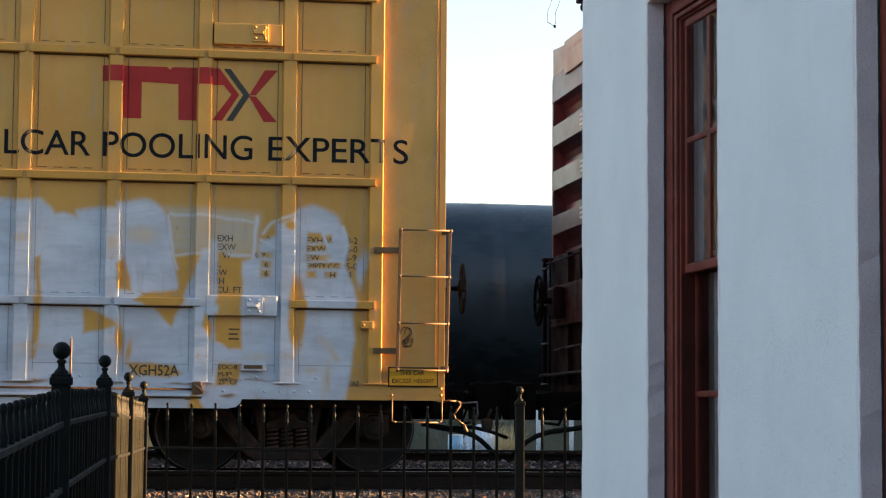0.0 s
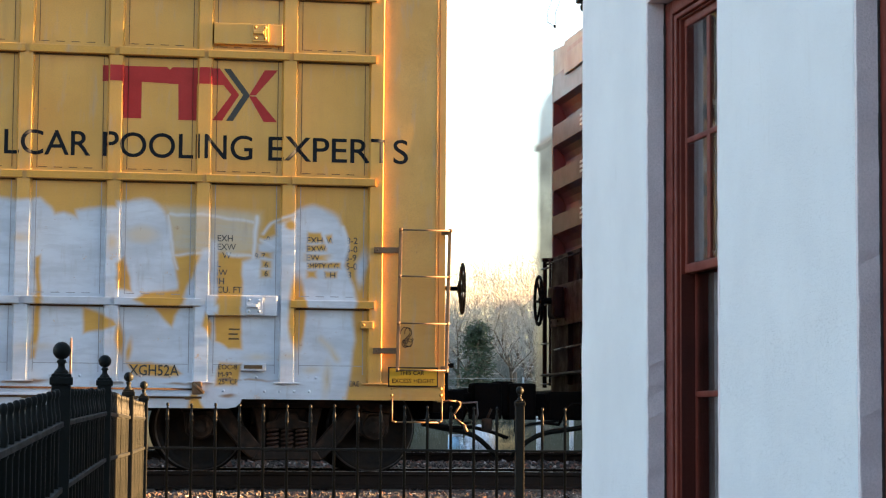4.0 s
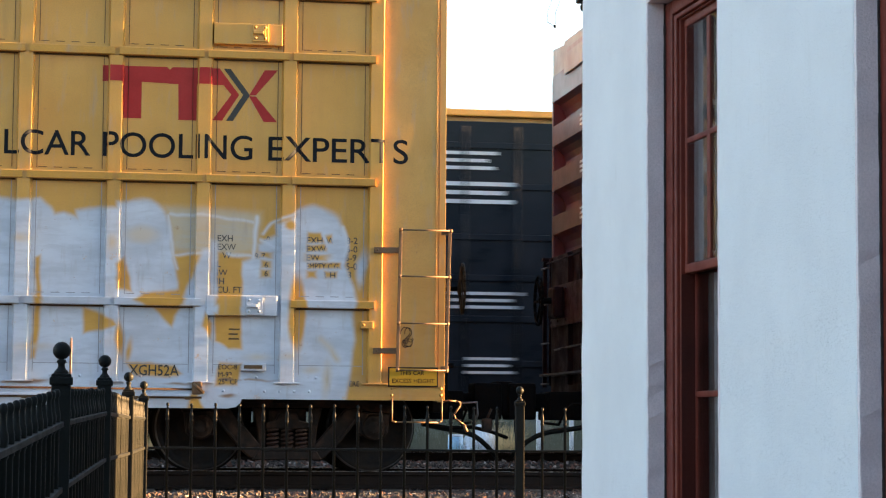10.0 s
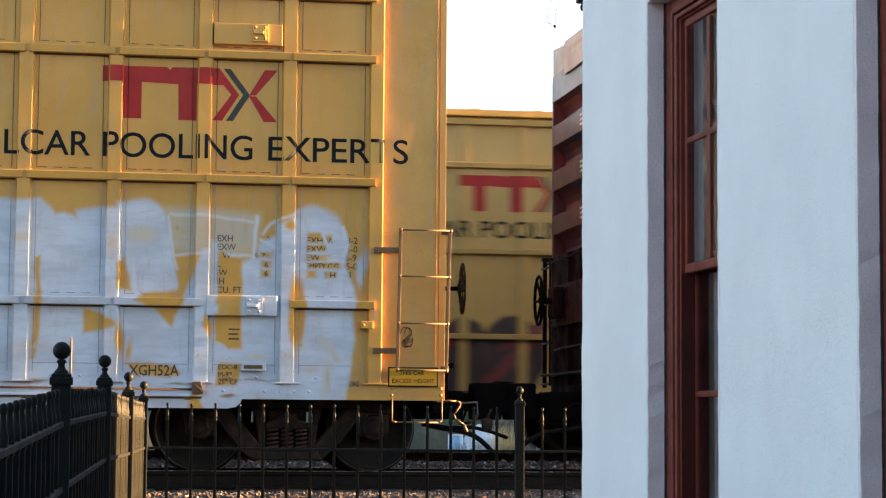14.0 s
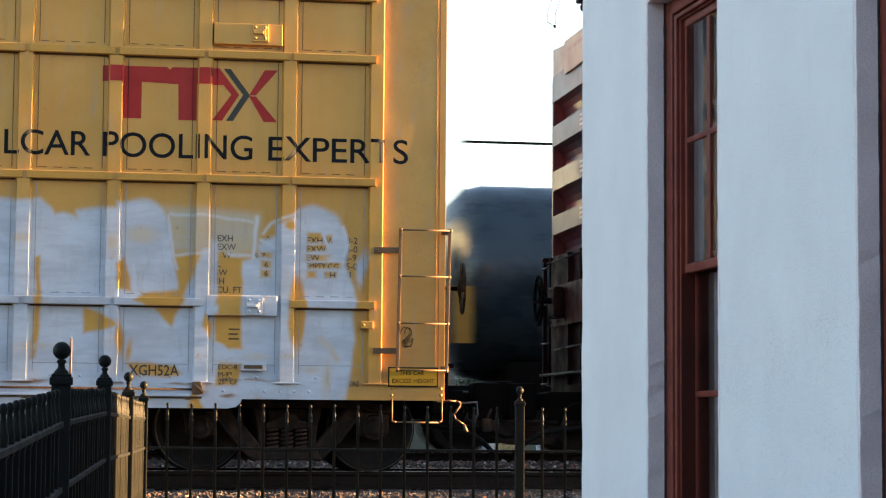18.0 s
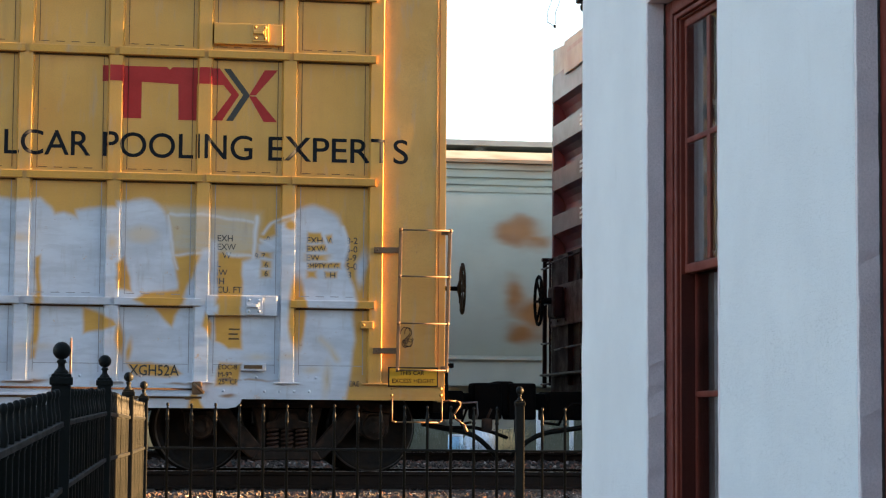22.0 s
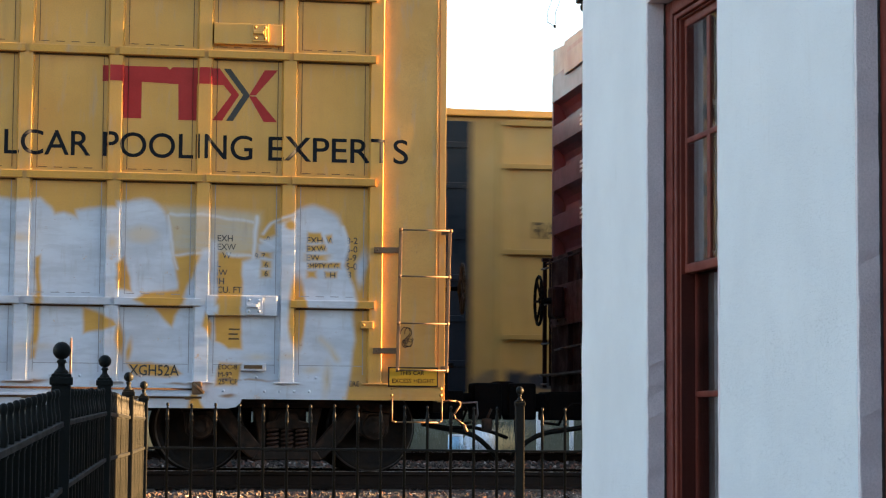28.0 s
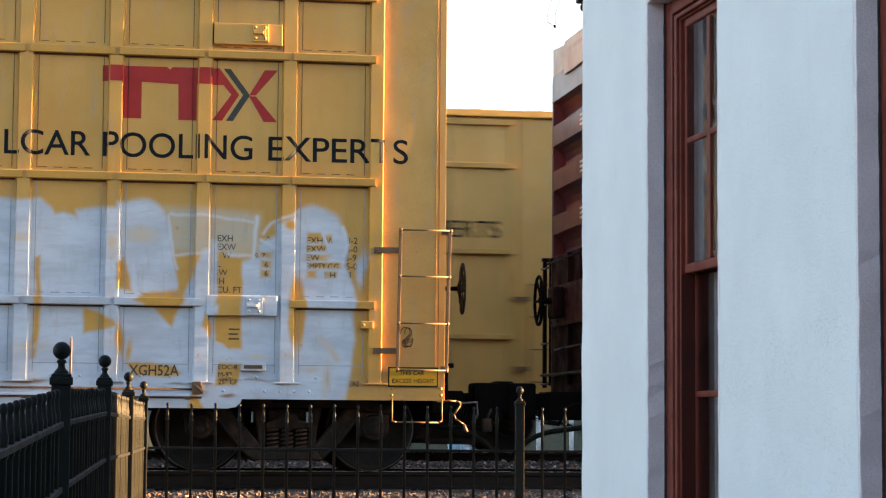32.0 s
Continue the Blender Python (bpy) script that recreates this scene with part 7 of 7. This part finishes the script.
# straw stands unlit, so its sunlit brightness is in the base colour
m_sunlit_straw = surface("straw", (0.8, 0.62, 0.34), (0.66, 0.48, 0.24), 0.8, 0, 2, 20, 0.1)
m_tarp = surface("pale_tarpaulin", (0.66, 0.7, 0.76), (0.5, 0.55, 0.62), 0.5, 0, 2, 20, 0.4)
m_blue_bag = surface("light_blue_plastic", (0.3, 0.55, 0.75), (0.24, 0.46, 0.66), 0.4, 0, 3, 20, 0.1)
# twigs lightened: the distance haze is put into their colour
m_twig = surface("haze_pale_winter_twig", (0.46, 0.44, 0.4), (0.32, 0.305, 0.275), 0.85, 0, 2, 20, 0.2)
TREES = [(15.2, 84, 7.6, 1), (18.6, 87, 9.3, 2), (20.6, 94, 9.8, 4), (12.6, 90, 8.0, 5), (23.4, 92, 10.5, 6), (17.6, 101, 8.6, 10), (16.9, 82, 7.6, 21)]
for x, y, h, s in TREES:
    bare_tree(x, y, h, s)
pine(14.4, 78, 4.9, 11)
pine(10.6, 84, 6.0, 12)
pine(21.5, 97, 6.6, 13)


def brush(name, n, x0, x1, y0, y1, hi, label, material, seed, lean=0.5):
    """A thicket of fine upright stems and twigs."""
    rng = np.random.default_rng(seed)
    vs, fs = [], []
    for k in range(n):
        p = np.array([rng.uniform(x0, x1), rng.uniform(y0, y1), 0.0])
        h = hi * rng.uniform(0.35, 1.0)
        q = p + np.array([rng.normal(0, lean * h * 0.35), rng.normal(0, lean * h * 0.35), h])
        w = 0.02 * hi / 3 * rng.uniform(0.5, 1.4)
        i = len(vs)
        vs += [(p + [-w, 0, 0]).tolist(), (p + [w, 0, 0]).tolist(), (p + [0, w, 0]).tolist(), q.tolist()]
        fs += [(i, i + 1, i + 3), (i + 1, i + 2, i + 3), (i + 2, i, i + 3)]
    me = bpy.data.meshes.new(name)
    me.from_pydata(vs, [], fs)
    me.materials.append(material)
    return tagged(new(name, me), label, "brush", kind="stuff")


# brushwood greyed and lightened to carry the haze of distance
m_brush = surface("haze_grey_brushwood", (0.26, 0.285, 0.26), (0.18, 0.2, 0.185), 0.9, 0, 1, 20, 0.2)
brush("far_thicket", 9000, -10, 60, 104, 114, 7.6, "grey-green winter thicket under the trees, haze in its colour", m_brush, 3)
brush("hedge_bottom", 7000, 5, 32, 72, 80, 1.5, "low tangled brush and dead grass", m_grass, 5, 0.9)
brush("near_thicket", 12000, 4, 40, 96, 104, 6.0, "dense grey-green undergrowth at the foot of the trees", m_brush, 8, 0.7)
brush("dry_grass", 12000, 5, 16, 38, 62, 0.75, "dark green grass and weeds beyond the tracks", m_grass, 6, 0.8)
brush("straw_clump", 420, 9.06, 9.18, 45.7, 45.9, 1.15, "clump of tall straw-coloured grass", m_sunlit_straw, 7, 0.75)
brush("straw_clump", 420, 1.05, 1.3, 44.8, 45.1, 1.2, "clump of tall straw-coloured grass", m_sunlit_straw, 9, 0.3)


def far_post(x, y, h, r):
    bm = bmesh.new()
    rbox(bm, -r, r, -r, r, -0.05, h, 0.02)
    o = single("marker_post", bm, m_white_ink, "pale weathered square post beyond the tracks", "post", "posts beyond the tracks")
    o.location = (x, y, 0)


far_post(10.31, 48, 1.36, 0.05)
far_post(11.1, 48, 1.22, 0.045)
bm = bmesh.new()
bmesh.ops.create_icosphere(bm, subdivisions=4, radius=1.0)
for v in bm.verts:
    n = noise.noise(v.co * 2.3 + Vector((5, 2, 8))) + 0.6 * noise.noise(v.co * 6.0)
    v.co = Vector((v.co.x * 0.36 * (1 + 0.4 * n), v.co.y * 0.3, max(-0.05, v.co.z * 0.5 + 0.42 + 0.16 * n)))
heap = single("plastic_sheet", bm, m_tarp, "crumpled pale plastic sheet caught in the weeds", "plastic sheet")
heap.location = (8.7, 46.6, 0.0)
drum = thing("plastic_drum", pose(7.93, 45.6, 0.1), "light blue plastic drum with a white lid standing in the grass", "drum")
bm = bmesh.new()
lathe(bm, [(0.15, -0.02), (0.17, 0.02), (0.172, 0.2), (0.178, 0.22), (0.172, 0.24), (0.172, 0.42), (0.178, 0.44), (0.172, 0.46), (0.168, 0.6), (0.15, 0.64)], (0, 0, 0), "z", 28)
part("drum_body", bm, m_blue_bag, drum)
bm = bmesh.new()
lathe(bm, [(0.155, 0.625), (0.165, 0.63), (0.165, 0.66), (0.15, 0.67), (0.02, 0.672)], (0, 0, 0), "z", 28)
part("lid", bm, m_tarp, drum, "white plastic lid")
# wire fence beyond the tracks
wf = thing("wire_fence", pose(0, 70, 0), "slack wire fence on thin grey posts beyond the tracks", "fence")
b2 = bmesh.new()
tube(b2, (0, 0, -0.1), (0, 0, 2.6), 0.035, 6)
fp = done("post", b2, m_board)
for k in range(10):
    part("post", fp, m_board, wf).location.x = -2 + k * 3.3
for z in (1.9, 2.25, 2.55):
    b2 = bmesh.new()
    tube(b2, (-2, 0, z), (28, 0, z), 0.009, 5)
    part("wire", b2, m_board, wf)

# fitting on the trackside corner of the station, with loose wires
lampm = thing("loudspeaker", pose(1.718, 7.22, 2.50), "small dark horn loudspeaker on the corner of the building", "loudspeaker")
b2 = bmesh.new()
lathe(b2, [(0.006, 0.0), (0.009, -0.008), (0.013, -0.016), (0.017, -0.024), (0.018, -0.026)], (-0.008, 0, -0.012), "y", 16)
part("horn", b2, m_fence, lampm)
b2 = bmesh.new()
rbox(b2, -0.03, 0.06, -0.03, 0.03, 0.01, 0.2, 0.008)
part("bracket", b2, m_fence, lampm)
b2 = bmesh.new()
for x, n in ((-0.13, 0.09), (-0.1, 0.075)):
    pts = [(x + 0.012 * math.sin(k * 1.3), 0, 0.25 - k * 0.035) for k in range(10)]
    pipe(b2, pts, 0.0008, 5)
pipe(b2, [(-0.13 + 0.012 * math.sin(11.7), 0, -0.065), (-0.112, 0, -0.08), (-0.1 + 0.012 * math.sin(11.7), 0, -0.065)], 0.0012, 5)
ball(b2, (-0.112, 0, -0.08), 0.006, 8)
part("loose_wire", b2, m_fence, lampm)


# ---- what moves ----
def motions():
    for car, t0 in MOVING:
        walk(car, [(t, far_pose(t0, t)) for t in range(0, 33, 2)])
    times = dict((c.name, t) for c, t in MOVING)
    step = 2 / 30
    for ob, place, car in WHEELSETS:
        if car.name not in times:
            continue
        t0 = times[car.name]
        a = max(0.0, round((t0 - 0.6) * 30) / 30)
        b = min(32.0, a + 4.4)
        rows, t, turn = [], a, 0.0
        if a > 0:
            rows.append((0, pose(*place, 0, math.degrees(run(a) / 0.457), 0)))
        while t < b - 0.01:
            rows.append((t, pose(*place, 0, math.degrees(run(t) / 0.457), 0)))
            t += step
        rows.append((b, pose(*place, 0, math.degrees(run(b) / 0.457), 0)))
        if b < 32:
            rows.append((32, rows[-1][1]))
        walk(ob, rows)


motions()
